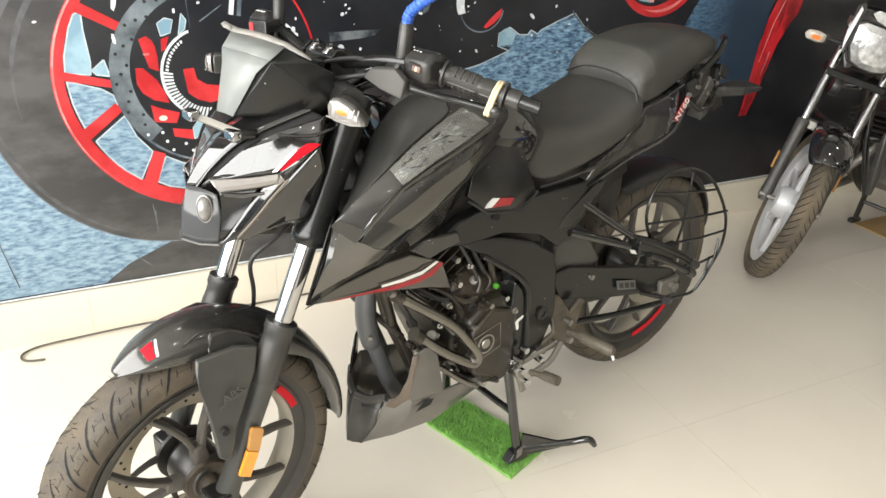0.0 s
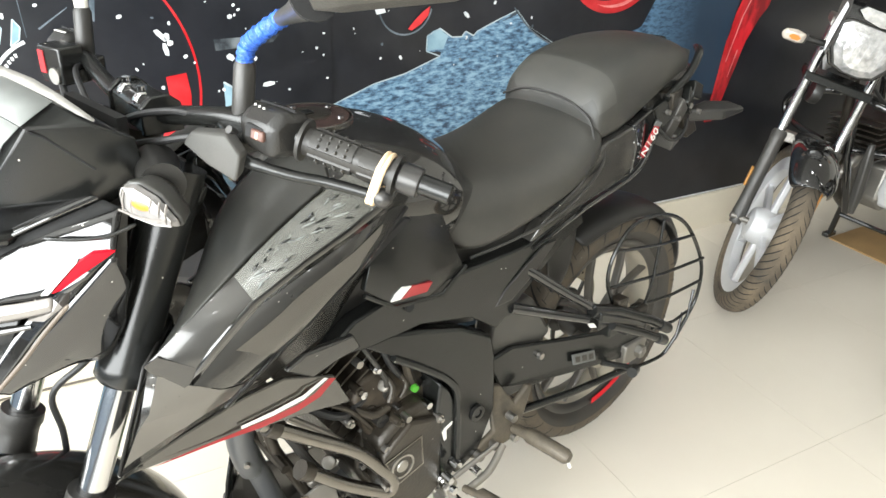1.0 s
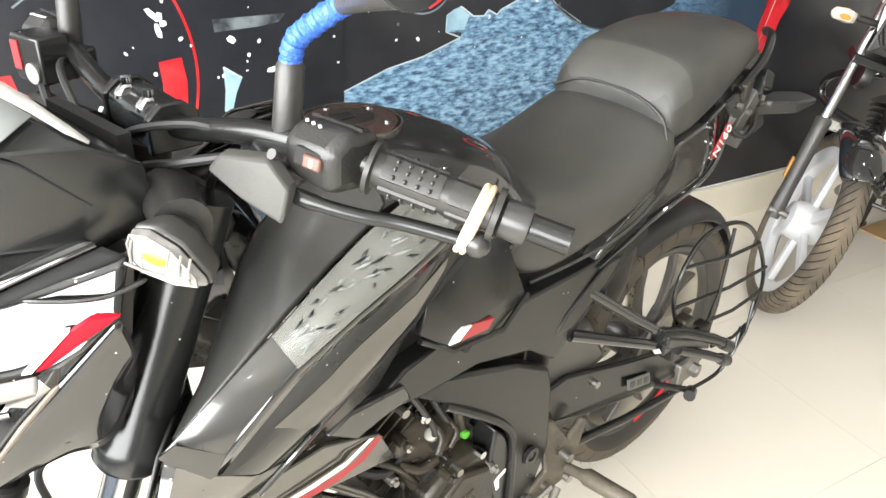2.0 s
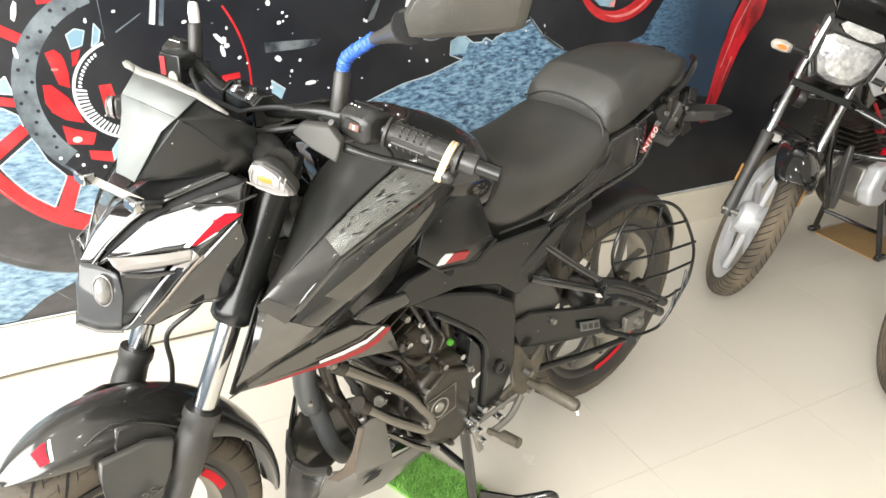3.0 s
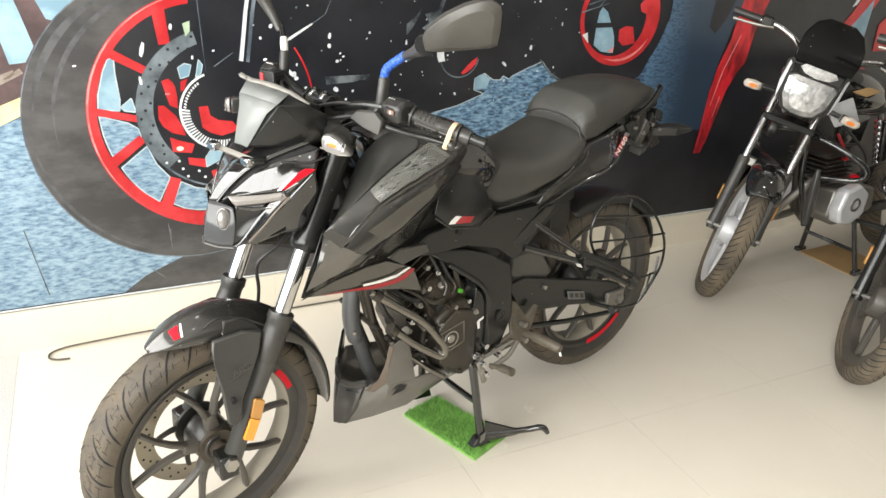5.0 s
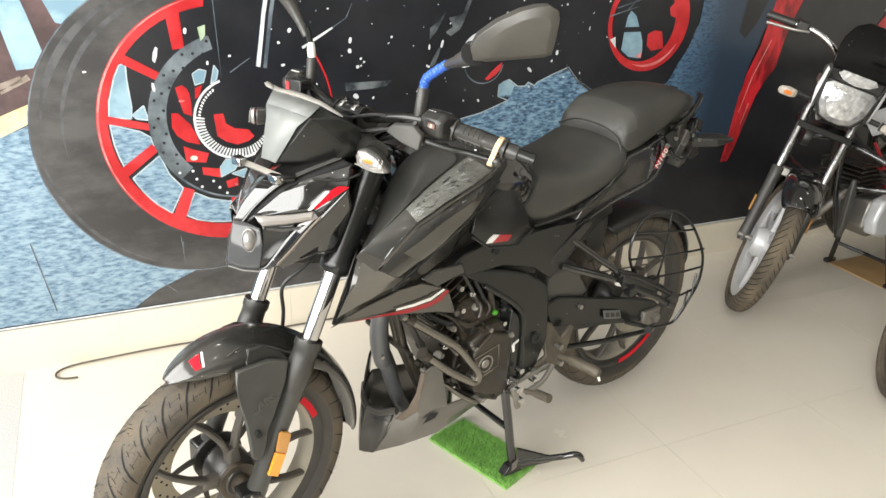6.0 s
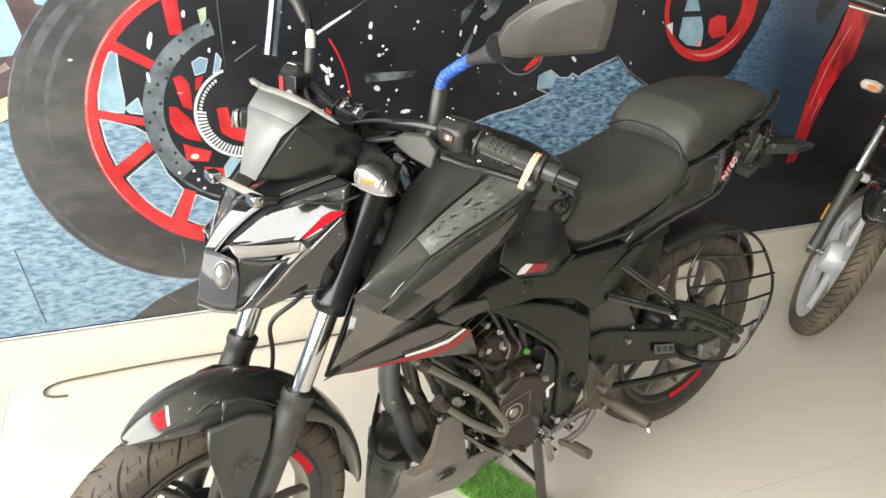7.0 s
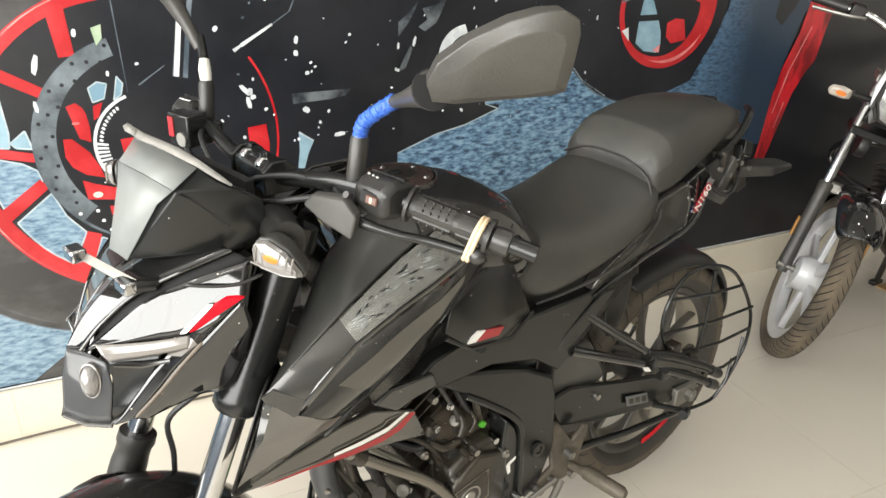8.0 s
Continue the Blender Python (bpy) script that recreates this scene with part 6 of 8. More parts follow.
    # lower wing with stripes
    wing = part("shroud_wing", f(side([(0.169, 0.692, -0.176), (0.25, 0.712, -0.176), (0.34, 0.722, -0.17), (0.4, 0.72, -0.166), (0.488, 0.676, -0.153), (0.536, 0.585, -0.126), (0.46, 0.62, -0.146), (0.333, 0.66, -0.163), (0.22, 0.682, -0.172)], -0.16, 0.01)), GREY_MID, bike, "dark grey lower wing with a red and white stripe", bevel=0.002)
    part("red_stripe", f(patch([[(0.205, -0.1775, 0.688), (0.28, -0.1715, 0.678), (0.36, -0.167, 0.668), (0.42, -0.163, 0.664), (0.45, -0.16, 0.667), (0.478, -0.156, 0.678)], [(0.225, -0.1765, 0.684), (0.3, -0.1705, 0.671), (0.36, -0.167, 0.658), (0.42, -0.1625, 0.652), (0.46, -0.1585, 0.655), (0.49, -0.155, 0.672)]])), DARK_RED, wing, flip=False)
    part("white_stripe", f(patch([[(0.33, -0.1695, 0.679), (0.38, -0.1665, 0.676), (0.43, -0.163, 0.676), (0.468, -0.1575, 0.684)], [(0.33, -0.1695, 0.674), (0.38, -0.1665, 0.6685), (0.43, -0.163, 0.668), (0.476, -0.157, 0.68)]])), WHITE, wing, flip=False)
    # tank side pad
    pad = part("side_pad", f(patch([[(0.575, -0.152, 0.9), (0.635, -0.142, 0.925), (0.695, -0.13, 0.9)], [(0.55, -0.165, 0.862), (0.62, -0.163, 0.865), (0.705, -0.147, 0.855)], [(0.532, -0.172, 0.812), (0.62, -0.1715, 0.795), (0.732, -0.152, 0.79)], [(0.584, -0.1715, 0.767), (0.66, -0.1635, 0.748), (0.752, -0.143, 0.762)]])), SATIN, bike, "black tank side pad with a red and white mark", solid=0.012, bevel=0.0015)
    part("pad_lip", f(tube([(0.53, -0.173, 0.806), (0.586, -0.17, 0.764), (0.692, -0.158, 0.74), (0.756, -0.142, 0.762)], 0.004, 8)), SATIN, pad)
    part("white_mark", f(side([(0.578, 0.777, -0.1735), (0.596, 0.774, -0.1725), (0.616, 0.79, -0.1732), (0.599, 0.794, -0.174)], -0.17, 0.005)), WHITE, pad)
    part("red_mark", f(side([(0.598, 0.7735, -0.1725), (0.652, 0.764, -0.167), (0.662, 0.778, -0.168), (0.618, 0.79, -0.173)], -0.17, 0.005)), DARK_RED, pad)
    part("vent_slot", f(side([(0.522, 0.862), (0.6, 0.905), (0.612, 0.902), (0.532, 0.85)], -0.175, 0.01)), GROOVE, pad)
    # frame spar and side panel
    spar = part("frame_spar", f(side([(0.46, 0.705, -0.15), (0.53, 0.75, -0.15), (0.6, 0.765, -0.15), (0.75, 0.752, -0.143), (0.92, 0.745, -0.135), (1.06, 0.785, -0.128), (1.09, 0.735, -0.122), (1.025, 0.712, -0.128), (0.94, 0.66, -0.134), (0.845, 0.6, -0.14), (0.776, 0.652, -0.142), (0.66, 0.688, -0.146), (0.56, 0.69, -0.148)], -0.14, 0.03)), SATIN, bike, "satin black frame side cover", bevel=0.004)
    part("grille_panel", f(side([(0.838, 0.648), (0.86, 0.675), (0.955, 0.735), (0.99, 0.735), (0.93, 0.68), (0.88, 0.648)], -0.1405, 0.006)), PLASTIC, spar, "grained grip inlay", bevel=0.002)
    part("cover_bolt", f(drum((0.632, -0.152, 0.735), (0.632, -0.14, 0.735), 0.0075, 14)), GROOVE, spar)
    # tail panel
    tail = part("tail_panel", f(side([(0.922, 0.737, -0.13), (1.065, 0.783, -0.134), (1.14, 0.796, -0.134), (1.205, 0.808, -0.131), (1.232, 0.85, -0.131), (1.2, 0.908, -0.128), (1.11, 0.892, -0.132), (1.035, 0.83, -0.14), (0.95, 0.786, -0.14)], -0.13, 0.03)), PAINT_GREY, bike, "dark grey tail panel with a model badge", bevel=0.004)
    part("tail_gloss", f(side([(1.205, 0.806, -0.133), (1.252, 0.842, -0.132), (1.29, 0.9, -0.118), (1.275, 0.925, -0.115), (1.2, 0.91, -0.128), (1.212, 0.86, -0.132)], -0.13, 0.02)), GLOSS, tail, "glossy black rear quarter", bevel=0.003)
    part("badge", f(side([(1.226, 0.838), (1.242, 0.836), (1.281, 0.893), (1.268, 0.9)], -0.1335, 0.003)), DARK_RED, tail, "dark red badge with white lettering")
    part("badge_tip", f(side([(1.262, 0.898), (1.281, 0.892), (1.286, 0.9), (1.268, 0.906)], -0.1342, 0.003)), STICKER, tail)
    part("tail_trim", f(tube(bend([(0.93, -0.136, 0.734), (1.065, -0.139, 0.778), (1.2, -0.136, 0.803), (1.25, -0.135, 0.838), (1.292, -0.12, 0.9)], 5), 0.004, 8)), GLOSS, tail)
    for k in range(3):
        part("rivet", f(drum((1.205 + 0.012 * k, -0.135, 0.9 - 0.03 * k), (1.205 + 0.012 * k, -0.128, 0.9 - 0.03 * k), 0.003, 8)), CHROME, tail)
    # footrest hanger
    hang = part("footrest_hanger", f(side([(0.84, 0.47, -0.135), (0.87, 0.46, -0.14), (0.9, 0.41, -0.155), (0.93, 0.44, -0.158), (0.945, 0.435, -0.158), (0.915, 0.37, -0.165), (0.885, 0.34, -0.17), (0.8, 0.335, -0.17), (0.77, 0.352, -0.165), (0.84, 0.375, -0.16)], -0.15, 0.012)), CAST, bike, "dull cast alloy footrest hanger", bevel=0.004)
    peg = part("footrest", f(tube([(0.882, -0.17, 0.368), (0.885, -0.2, 0.372), (0.888, -0.21, 0.373), (0.897, -0.292, 0.374), (0.898, -0.3, 0.374)], [0.009, 0.01, 0.0155, 0.015, 0.01], 14)), CAST, hang, "dusty grey rubber footrest")
    part("footrest_pin", f(drum((0.9, -0.296, 0.362), (0.902, -0.3, 0.35), 0.0035, 8)), WHITE, hang)
    for x, z in ((0.885, 0.345), (0.83, 0.355), (0.875, 0.4), (0.79, 0.352)):
        part("bolt", f(drum((x, -0.18, z), (x, -0.16, z), 0.0085, 10)), STEEL, hang)
    part("pillion_strut", f(tube([(0.915, -0.13, 0.698), (1.0, -0.17, 0.63), (1.06, -0.2, 0.585)], [0.0095, 0.0095, 0.0085], 12)), GLOSS, hang, "black pillion footrest strut")
    part("pillion_strut", f(tube([(0.885, -0.135, 0.627), (0.97, -0.175, 0.598), (1.035, -0.2, 0.574)], [0.011, 0.0095, 0.009], 12)), GLOSS, hang)

lettering("lettering", "N160", 0.027, pose(1.254, -0.1345, 0.866, 90, -54, 0), WHITE, bpy.data.objects["tail_panel"])


# ---- seats ----
def seat_ring(x, top, crown, w, edge, low, wl):
    half = [(0, top + crown), (w * 0.5, top + crown * 0.75), (w * 0.85, top), (w, (top + edge) / 2 + 0.004), (w * 1.0, edge), (wl, low)]
    return [(x, -y, z) for y, z in half] + [(x, y, z) for y, z in reversed(half[1:])]


rider = part("rider_seat", loft([seat_ring(0.71, 0.86, 0.004, 0.1, 0.84, 0.83, 0.1), seat_ring(0.735, 0.878, 0.008, 0.125, 0.815, 0.785, 0.122), seat_ring(0.785, 0.88, 0.014, 0.134, 0.785, 0.75, 0.126), seat_ring(0.86, 0.874, 0.022, 0.146, 0.8, 0.766, 0.138),
                                 seat_ring(0.95, 0.872, 0.022, 0.15, 0.822, 0.79, 0.145), seat_ring(1.03, 0.893, 0.022, 0.15, 0.842, 0.825, 0.146), seat_ring(1.09, 0.925, 0.02, 0.138, 0.875, 0.85, 0.136), seat_ring(1.118, 0.93, 0.012, 0.125, 0.885, 0.86, 0.12)]), SEAT, bike, "matt black stepped rider seat, dusty", sub=2)
pill = part("pillion_seat", loft([seat_ring(1.082, 0.95, 0.006, 0.1, 0.915, 0.9, 0.1), seat_ring(1.1, 0.975, 0.012, 0.122, 0.91, 0.885, 0.122), seat_ring(1.112, 0.99, 0.012, 0.124, 0.91, 0.885, 0.122), seat_ring(1.142, 1.008, 0.014, 0.127, 0.917, 0.889, 0.123), seat_ring(1.15, 1.012, 0.014, 0.128, 0.919, 0.89, 0.124), seat_ring(1.22, 1.03, 0.016, 0.122, 0.935, 0.905, 0.112),
                                  seat_ring(1.3, 1.034, 0.016, 0.11, 0.955, 0.935, 0.096), seat_ring(1.38, 1.028, 0.014, 0.092, 0.972, 0.955, 0.08), seat_ring(1.45, 1.01, 0.011, 0.07, 0.97, 0.955, 0.062), seat_ring(1.495, 0.99, 0.007, 0.05, 0.968, 0.955, 0.046)]), SEAT, bike, "matt black pillion seat pad", sub=2)
part("seat_seam", tube(bend([(1.078, -0.132, 0.893), (1.083, -0.11, 0.935), (1.086, -0.06, 0.957), (1.088, 0, 0.962), (1.086, 0.06, 0.957), (1.083, 0.11, 0.935)], 5), 0.0025, 6), RUBBER, rider)
# same vinyl in a lighter colour where the pillion's front facet catches light
pill.data.materials.append(SEAT_LIT)
for poly in pill.data.polygons:
    if 1.09 < poly.center.x < 1.14 and poly.center.z > 0.965:
        poly.material_index = 1
part("seat_piping", tube(bend([(0.787, -0.12, 0.757), (0.87, -0.138, 0.772), (0.96, -0.149, 0.79), (1.04, -0.15, 0.825), (1.1, -0.138, 0.856), (1.112, -0.126, 0.89)], 5), 0.003, 6), RUBBER, rider)

# ---- tail ----
tl = part("tail_cowl", loft([[(1.27, -0.105, 0.91), (1.27, -0.1, 0.955), (1.27, 0.1, 0.955), (1.27, 0.105, 0.91), (1.27, 0.07, 0.86), (1.27, -0.07, 0.86)], [(1.4, -0.078, 0.93), (1.4, -0.07, 0.972), (1.4, 0.07, 0.972), (1.4, 0.078, 0.93), (1.4, 0.05, 0.885), (1.4, -0.05, 0.885)],
                             [(1.52, -0.05, 0.945), (1.52, -0.045, 0.965), (1.52, 0.045, 0.965), (1.52, 0.05, 0.945), (1.52, 0.03, 0.92), (1.52, -0.03, 0.92)]]), SATIN, bike, "black tail cowl", bevel=0.008)
for s in (1, -1):
    f = (lambda g: g) if s > 0 else mirror
    part("grab_handle", f(tube(bend([(1.34, -0.1, 0.93), (1.42, -0.095, 0.968), (1.48, -0.075, 1.0), (1.525, -0.04, 1.0)], 5), [0.0085] * 15 + [0.007], 10)), SATIN, tl, "black grab handle")
    part("tail_fin", f(hull([(1.413, -0.05, 0.955), (1.462, -0.045, 1.009), (1.512, -0.035, 0.994), (1.528, -0.025, 0.972), (1.503, -0.04, 0.933), (1.47, -0.02, 0.95), (1.51, -0.012, 0.99)])), PLASTIC_GREY, tl, bevel=0.003)
part("tail_lamp", hull([(1.5, y, z) for y in (-0.045, 0.045) for z in (0.9, 0.935)] + [(1.535, y, z) for y in (-0.03, 0.03) for z in (0.905, 0.935)]), DARK_RED, tl, "dark red tail lamp", bevel=0.004)
hanger = part("plate_hanger", loft([[(1.38, -0.05, 0.9), (1.38, 0.05, 0.9), (1.44, 0.05, 0.89), (1.44, -0.05, 0.89)], [(1.46, -0.04, 0.83), (1.46, 0.04, 0.83), (1.5, 0.04, 0.84), (1.5, -0.04, 0.84)], [(1.48, -0.035, 0.8), (1.48, 0.035, 0.8), (1.5, 0.035, 0.805), (1.5, -0.035, 0.805)]]), PLASTIC, bike, "black number plate hanger", bevel=0.004)
for s in (1, -1):
    f = (lambda g: g) if s > 0 else mirror
    rear_ind = part("rear_indicator", f(tube([(1.45, -0.035, 0.868), (1.475, -0.085, 0.873)], [0.014, 0.012], 12)), PLASTIC, hanger, "rear indicator on a rubber stalk")
    part("body", f(hull([(1.43, -0.088, 0.888), (1.432, -0.088, 0.86), (1.5, -0.098, 0.9), (1.5, -0.1, 0.862), (1.54, -0.13, 0.9), (1.54, -0.13, 0.868), (1.582, -0.152, 0.884), (1.58, -0.152, 0.872), (1.5, -0.15, 0.89), (1.5, -0.15, 0.868)])), PLASTIC, rear_ind, bevel=0.004)
    part("lens", f(hull([(1.535, -0.122, 0.894), (1.535, -0.122, 0.872), (1.584, -0.144, 0.884), (1.582, -0.144, 0.873), (1.556, -0.116, 0.885)])), LENS_STRIP, rear_ind, bevel=0.002)
for k, (x, y, z, w, h, d) in enumerate(((1.335, -0.088, 0.9, 0.022, 0.03, 0.02), (1.37, -0.092, 0.925, 0.03, 0.022, 0.016), (1.39, -0.085, 0.88, 0.018, 0.05, 0.022), (1.425, -0.09, 0.91, 0.026, 0.024, 0.018), (1.45, -0.08, 0.86, 0.02, 0.045, 0.02), (1.415, -0.078, 0.83, 0.03, 0.022, 0.02), (1.465, -0.086, 0.925, 0.02, 0.02, 0.014))):
    part("under_tail_bracket", xf(hull([(a * w, b * d, c * h) for a, b, c in ((-1, -1, -0.7), (-0.8, -1, 1), (1, -1, 0.6), (0.8, -1, -1), (-1, 1, -0.7), (-0.8, 1, 1), (1, 1, 0.6), (0.8, 1, -1))]), pose(x, y, z, 12 * (k % 3 - 1), 25 * (k % 4 - 1.5), 15 * (k % 2))), (SATIN, ENGINE, PLASTIC_GREY)[k % 3], tl, bevel=0.003)
for k in range(4):
    part("tail_bolt", drum((1.34 + 0.04 * k, -0.116, 0.905 - 0.02 * (k % 2)), (1.34 + 0.04 * k, -0.09, 0.905 - 0.02 * (k % 2)), 0.0055, 10), STEEL, tl)
part("tail_wire", tube(bend([(1.33, -0.1, 0.87), (1.37, -0.115, 0.84), (1.42, -0.11, 0.85), (1.45, -0.09, 0.88)], 5), 0.004, 8), CABLE, tl)
part("under_seat_tray", loft([[(0.7, -0.105, 0.66), (0.7, 0.105, 0.66), (0.7, 0.105, 0.8), (0.7, -0.105, 0.8)], [(0.85, -0.112, 0.68), (0.85, 0.112, 0.68), (0.85, 0.112, 0.78), (0.85, -0.112, 0.78)], [(0.98, -0.1, 0.72), (0.98, 0.1, 0.72), (0.98, 0.1, 0.79), (0.98, -0.1, 0.79)], [(1.15, -0.1, 0.77), (1.15, 0.1, 0.77), (1.15, 0.1, 0.87), (1.15, -0.1, 0.87)], [(1.32, -0.07, 0.85), (1.32, 0.07, 0.85), (1.32, 0.07, 0.92), (1.32, -0.07, 0.92)]]), PLASTIC, bike)

# rear mudguard close over the tyre
hug = []
for a, w in ((118, 0.07), (104, 0.074), (86, 0.075), (66, 0.074), (46, 0.07), (28, 0.062), (14, 0.05), (10, 0.04)):
    ca, sa = math.cos(radians(a)), math.sin(radians(a))
    hug.append([(AR[0] + (0.326 + h) * ca, y, AR[2] + (0.326 + h) * sa) for y, h in ((-w, -0.022), (-w * 0.9, 0.006), (0, 0.016), (w * 0.9, 0.006), (w, -0.022))])
part("rear_mudguard", patch(hug), PLASTIC, bike, "grained black rear mudguard", sub=1, solid=0.004)

# ---- engine ----
eng = part("engine_case", hull([(x, y, z) for x, z in ((0.545, 0.42), (0.56, 0.5), (0.64, 0.545), (0.76, 0.52), (0.83, 0.44), (0.82, 0.33), (0.72, 0.285), (0.6, 0.3)) for y in (-0.115, 0.115)]), ENGINE, bike, "black cast engine block, dusty", bevel=0.01)
left_cover = part("generator_cover", side([(0.562, 0.5), (0.615, 0.535), (0.668, 0.54), (0.695, 0.5), (0.704, 0.4), (0.7, 0.31), (0.655, 0.3), (0.6, 0.335), (0.572, 0.4)], -0.16, 0.06), ENGINE, eng, "black generator cover with a small emblem", bevel=0.012)
part("cover_boss", hull([(0.563 + dx, y, 0.4 + dz) for dx, dz in ((0.01, -0.03), (0.09, -0.08), (0.13, -0.06), (0.13, 0.1), (0.06, 0.125), (0.0, 0.08)) for y in (-0.172, -0.15)]), ENGINE, left_cover, bevel=0.006)
part("emblem_plate", side([(0.566, 0.47), (0.645, 0.487), (0.65, 0.42), (0.592, 0.405)], -0.1735, 0.004), TUBE_GREY, left_cover, "grey emblem plate with a plain disc")
part("emblem_field", side([(0.57, 0.466), (0.641, 0.482), (0.646, 0.424), (0.595, 0.41)], -0.1745, 0.004), ENGINE, left_cover)
part("emblem_ring", lathe((0.602, -0.1755, 0.444), [(0.0205, -0.001), (0.024, -0.001), (0.024, 0.001), (0.0205, 0.001)], 32), STEEL, left_cover)
part("emblem_disc", lathe((0.602, -0.1755, 0.444), [(0.0, -0.0012), (0.0105, -0.001), (0.012, 0.001), (0.0, 0.001)], 24), STEEL, left_cover)
for k, (x, z) in enumerate(((0.62, 0.53), (0.665, 0.535), (0.575, 0.49), (0.685, 0.33), (0.61, 0.325), (0.69, 0.43))):
    part("case_bolt", drum((x, -0.168, z), (x, -0.15, z), 0.0065, 8), CHROME if k % 2 else STEEL, left_cover)
head = part("cylinder_head_cover", side([(0.542, 0.568, -0.118), (0.562, 0.6, -0.112), (0.628, 0.606, -0.11), (0.665, 0.588, -0.112), (0.71, 0.548, -0.122), (0.72, 0.51, -0.13), (0.66, 0.5, -0.14), (0.61, 0.492, -0.14), (0.572, 0.482, -0.135)], -0.12, 0.06), ENGINE_DUST, eng, "dusty brown engine top cover", bevel=0.007)
for x, y, z in ((0.682, -0.125, 0.553), (0.622, -0.135, 0.533), (0.576, -0.135, 0.492), (0.56, -0.12, 0.585), (0.715, -0.13, 0.515)):
    part("head_bolt", drum((x, y - 0.008, z), (x, y + 0.01, z), 0.0068, 10), CHROME, head)
part("screw_plug", drum((0.586, -0.142, 0.528), (0.586, -0.115, 0.528), 0.0125, 18), PLASTIC, head)
part("plug_slot", box((0.586, -0.1425, 0.528), (0.014, 0.0016, 0.0025)), GROOVE, head)
for pts, r in (([(0.6, -0.112, 0.61), (0.61, -0.135, 0.585), (0.6, -0.14, 0.56)], 0.008), ([(0.63, -0.12, 0.6), (0.64, -0.135, 0.575), (0.625, -0.138, 0.555)], 0.006), ([(0.545, -0.12, 0.56), (0.57, -0.135, 0.545), (0.6, -0.138, 0.548)], 0.009)):
    part("head_lug", tube(bend(pts, 4), r * 0.8, 10), ENGINE, head)
part("oil_cap", lathe((0.662, -0.128, 0.552), [(0.0, -0.008), (0.0065, -0.007), (0.0078, 0.0), (0.0, 0.004)], 14), GREEN_CAP, eng, "small bright green cap")
sprk = part("sprocket_cover", side([(0.688, 0.57), (0.712, 0.545), (0.728, 0.5), (0.733, 0.35), (0.715, 0.335), (0.682, 0.41), (0.676, 0.45)], -0.168, 0.06), SATIN, eng, "black sprocket cover with a white arrow mark", bevel=0.005)
part("white_mark", side([(0.694, 0.462), (0.7, 0.468), (0.718, 0.474), (0.717, 0.468), (0.704, 0.462), (0.706, 0.442), (0.7, 0.44)], -0.1695, 0.002), WHITE, sprk)
cov = part("engine_cover", side([(0.54, 0.69, -0.128), (0.6, 0.692, -0.14), (0.66, 0.678, -0.148), (0.75, 0.645, -0.15), (0.828, 0.596, -0.146), (0.838, 0.55, -0.15), (0.84, 0.43, -0.156), (0.795, 0.355, -0.164), (0.735, 0.335, -0.168), (0.728, 0.4, -0.168), (0.725, 0.52, -0.166), (0.705, 0.57, -0.164), (0.66, 0.61, -0.158), (0.6, 0.655, -0.148)], -0.15, 0.03), SATIN, bike, "satin black engine side cover", bevel=0.006)
part("cover_screw", cat(lathe((0.786, -0.163, 0.452), [(0.009, -0.003), (0.016, -0.003), (0.016, 0.004), (0.009, 0.004)], 20), drum((0.786, -0.164, 0.452), (0.786, -0.156, 0.452), 0.007, 8)), PLASTIC, cov)
part("cover_rib", tube(bend([(0.6, -0.15, 0.654), (0.662, -0.16, 0.608), (0.708, -0.167, 0.566), (0.727, -0.17, 0.518), (0.731, -0.172, 0.36)], 4), 0.007, 8), SATIN, cov)
cyl = part("cylinder", hull([(0.5 + a, y, z) for a, z in ((0.0, 0.66), (0.11, 0.7), (0.2, 0.55), (0.08, 0.51)) for y in (-0.08, 0.08)]), ENGINE, bike, "finned black cylinder", bevel=0.006)
for k in range(9):
    t = k / 8
    c = Vector((0.62 - 0.1 * t, 0, 0.53 + 0.155 * t))
    d = Vector((0.85, 0, 0.53))
    part("cooling_fin", hull([tuple(c + d * a + Vector((0, y, 0)) + Vector((-0.53, 0, 0.85)) * h) for a in (-0.095, 0.085) for y in (-0.108, 0.108) for h in (-0.002, 0.002)]), ENGINE, cyl)
for x, z in ((0.59, 0.565), (0.62, 0.5), (0.56, 0.64), (0.63, 0.6)):
    part("cylinder_bolt", drum((x, -0.118, z), (x, -0.1, z), 0.007, 8), STEEL, cyl)
part("intake_rubber", tube([(0.63, -0.02, 0.66), (0.7, -0.02, 0.65), (0.78, -0.01, 0.64)], [0.028, 0.026, 0.04], 14), RUBBER, bike)
clutter = [[(0.6, -0.11, 0.66), (0.62, -0.125, 0.61), (0.65, -0.12, 0.57)], [(0.56, -0.12, 0.68), (0.6, -0.13, 0.6), (0.61, -0.12, 0.55), (0.66, -0.125, 0.53)], [(0.645, -0.12, 0.65), (0.64, -0.135, 0.61), (0.655, -0.13, 0.57)], [(0.46, -0.1, 0.6), (0.52, -0.12, 0.56), (0.58, -0.11, 0.57)],
           [(0.4, -0.08, 0.63), (0.45, -0.1, 0.52), (0.5, -0.1, 0.42)], [(0.42, -0.06, 0.64), (0.46, -0.09, 0.5), (0.56, -0.1, 0.34)], [(0.52, -0.12, 0.4), (0.56, -0.13, 0.35), (0.64, -0.12, 0.3)]]
for k, pts in enumerate(clutter):
    part("engine_hose", tube(bend(pts, 6), (0.006, 0.0045, 0.008, 0.007, 0.0075, 0.006, 0.008)[k], 8), (CABLE, RUBBER, ENGINE)[k % 3], eng)
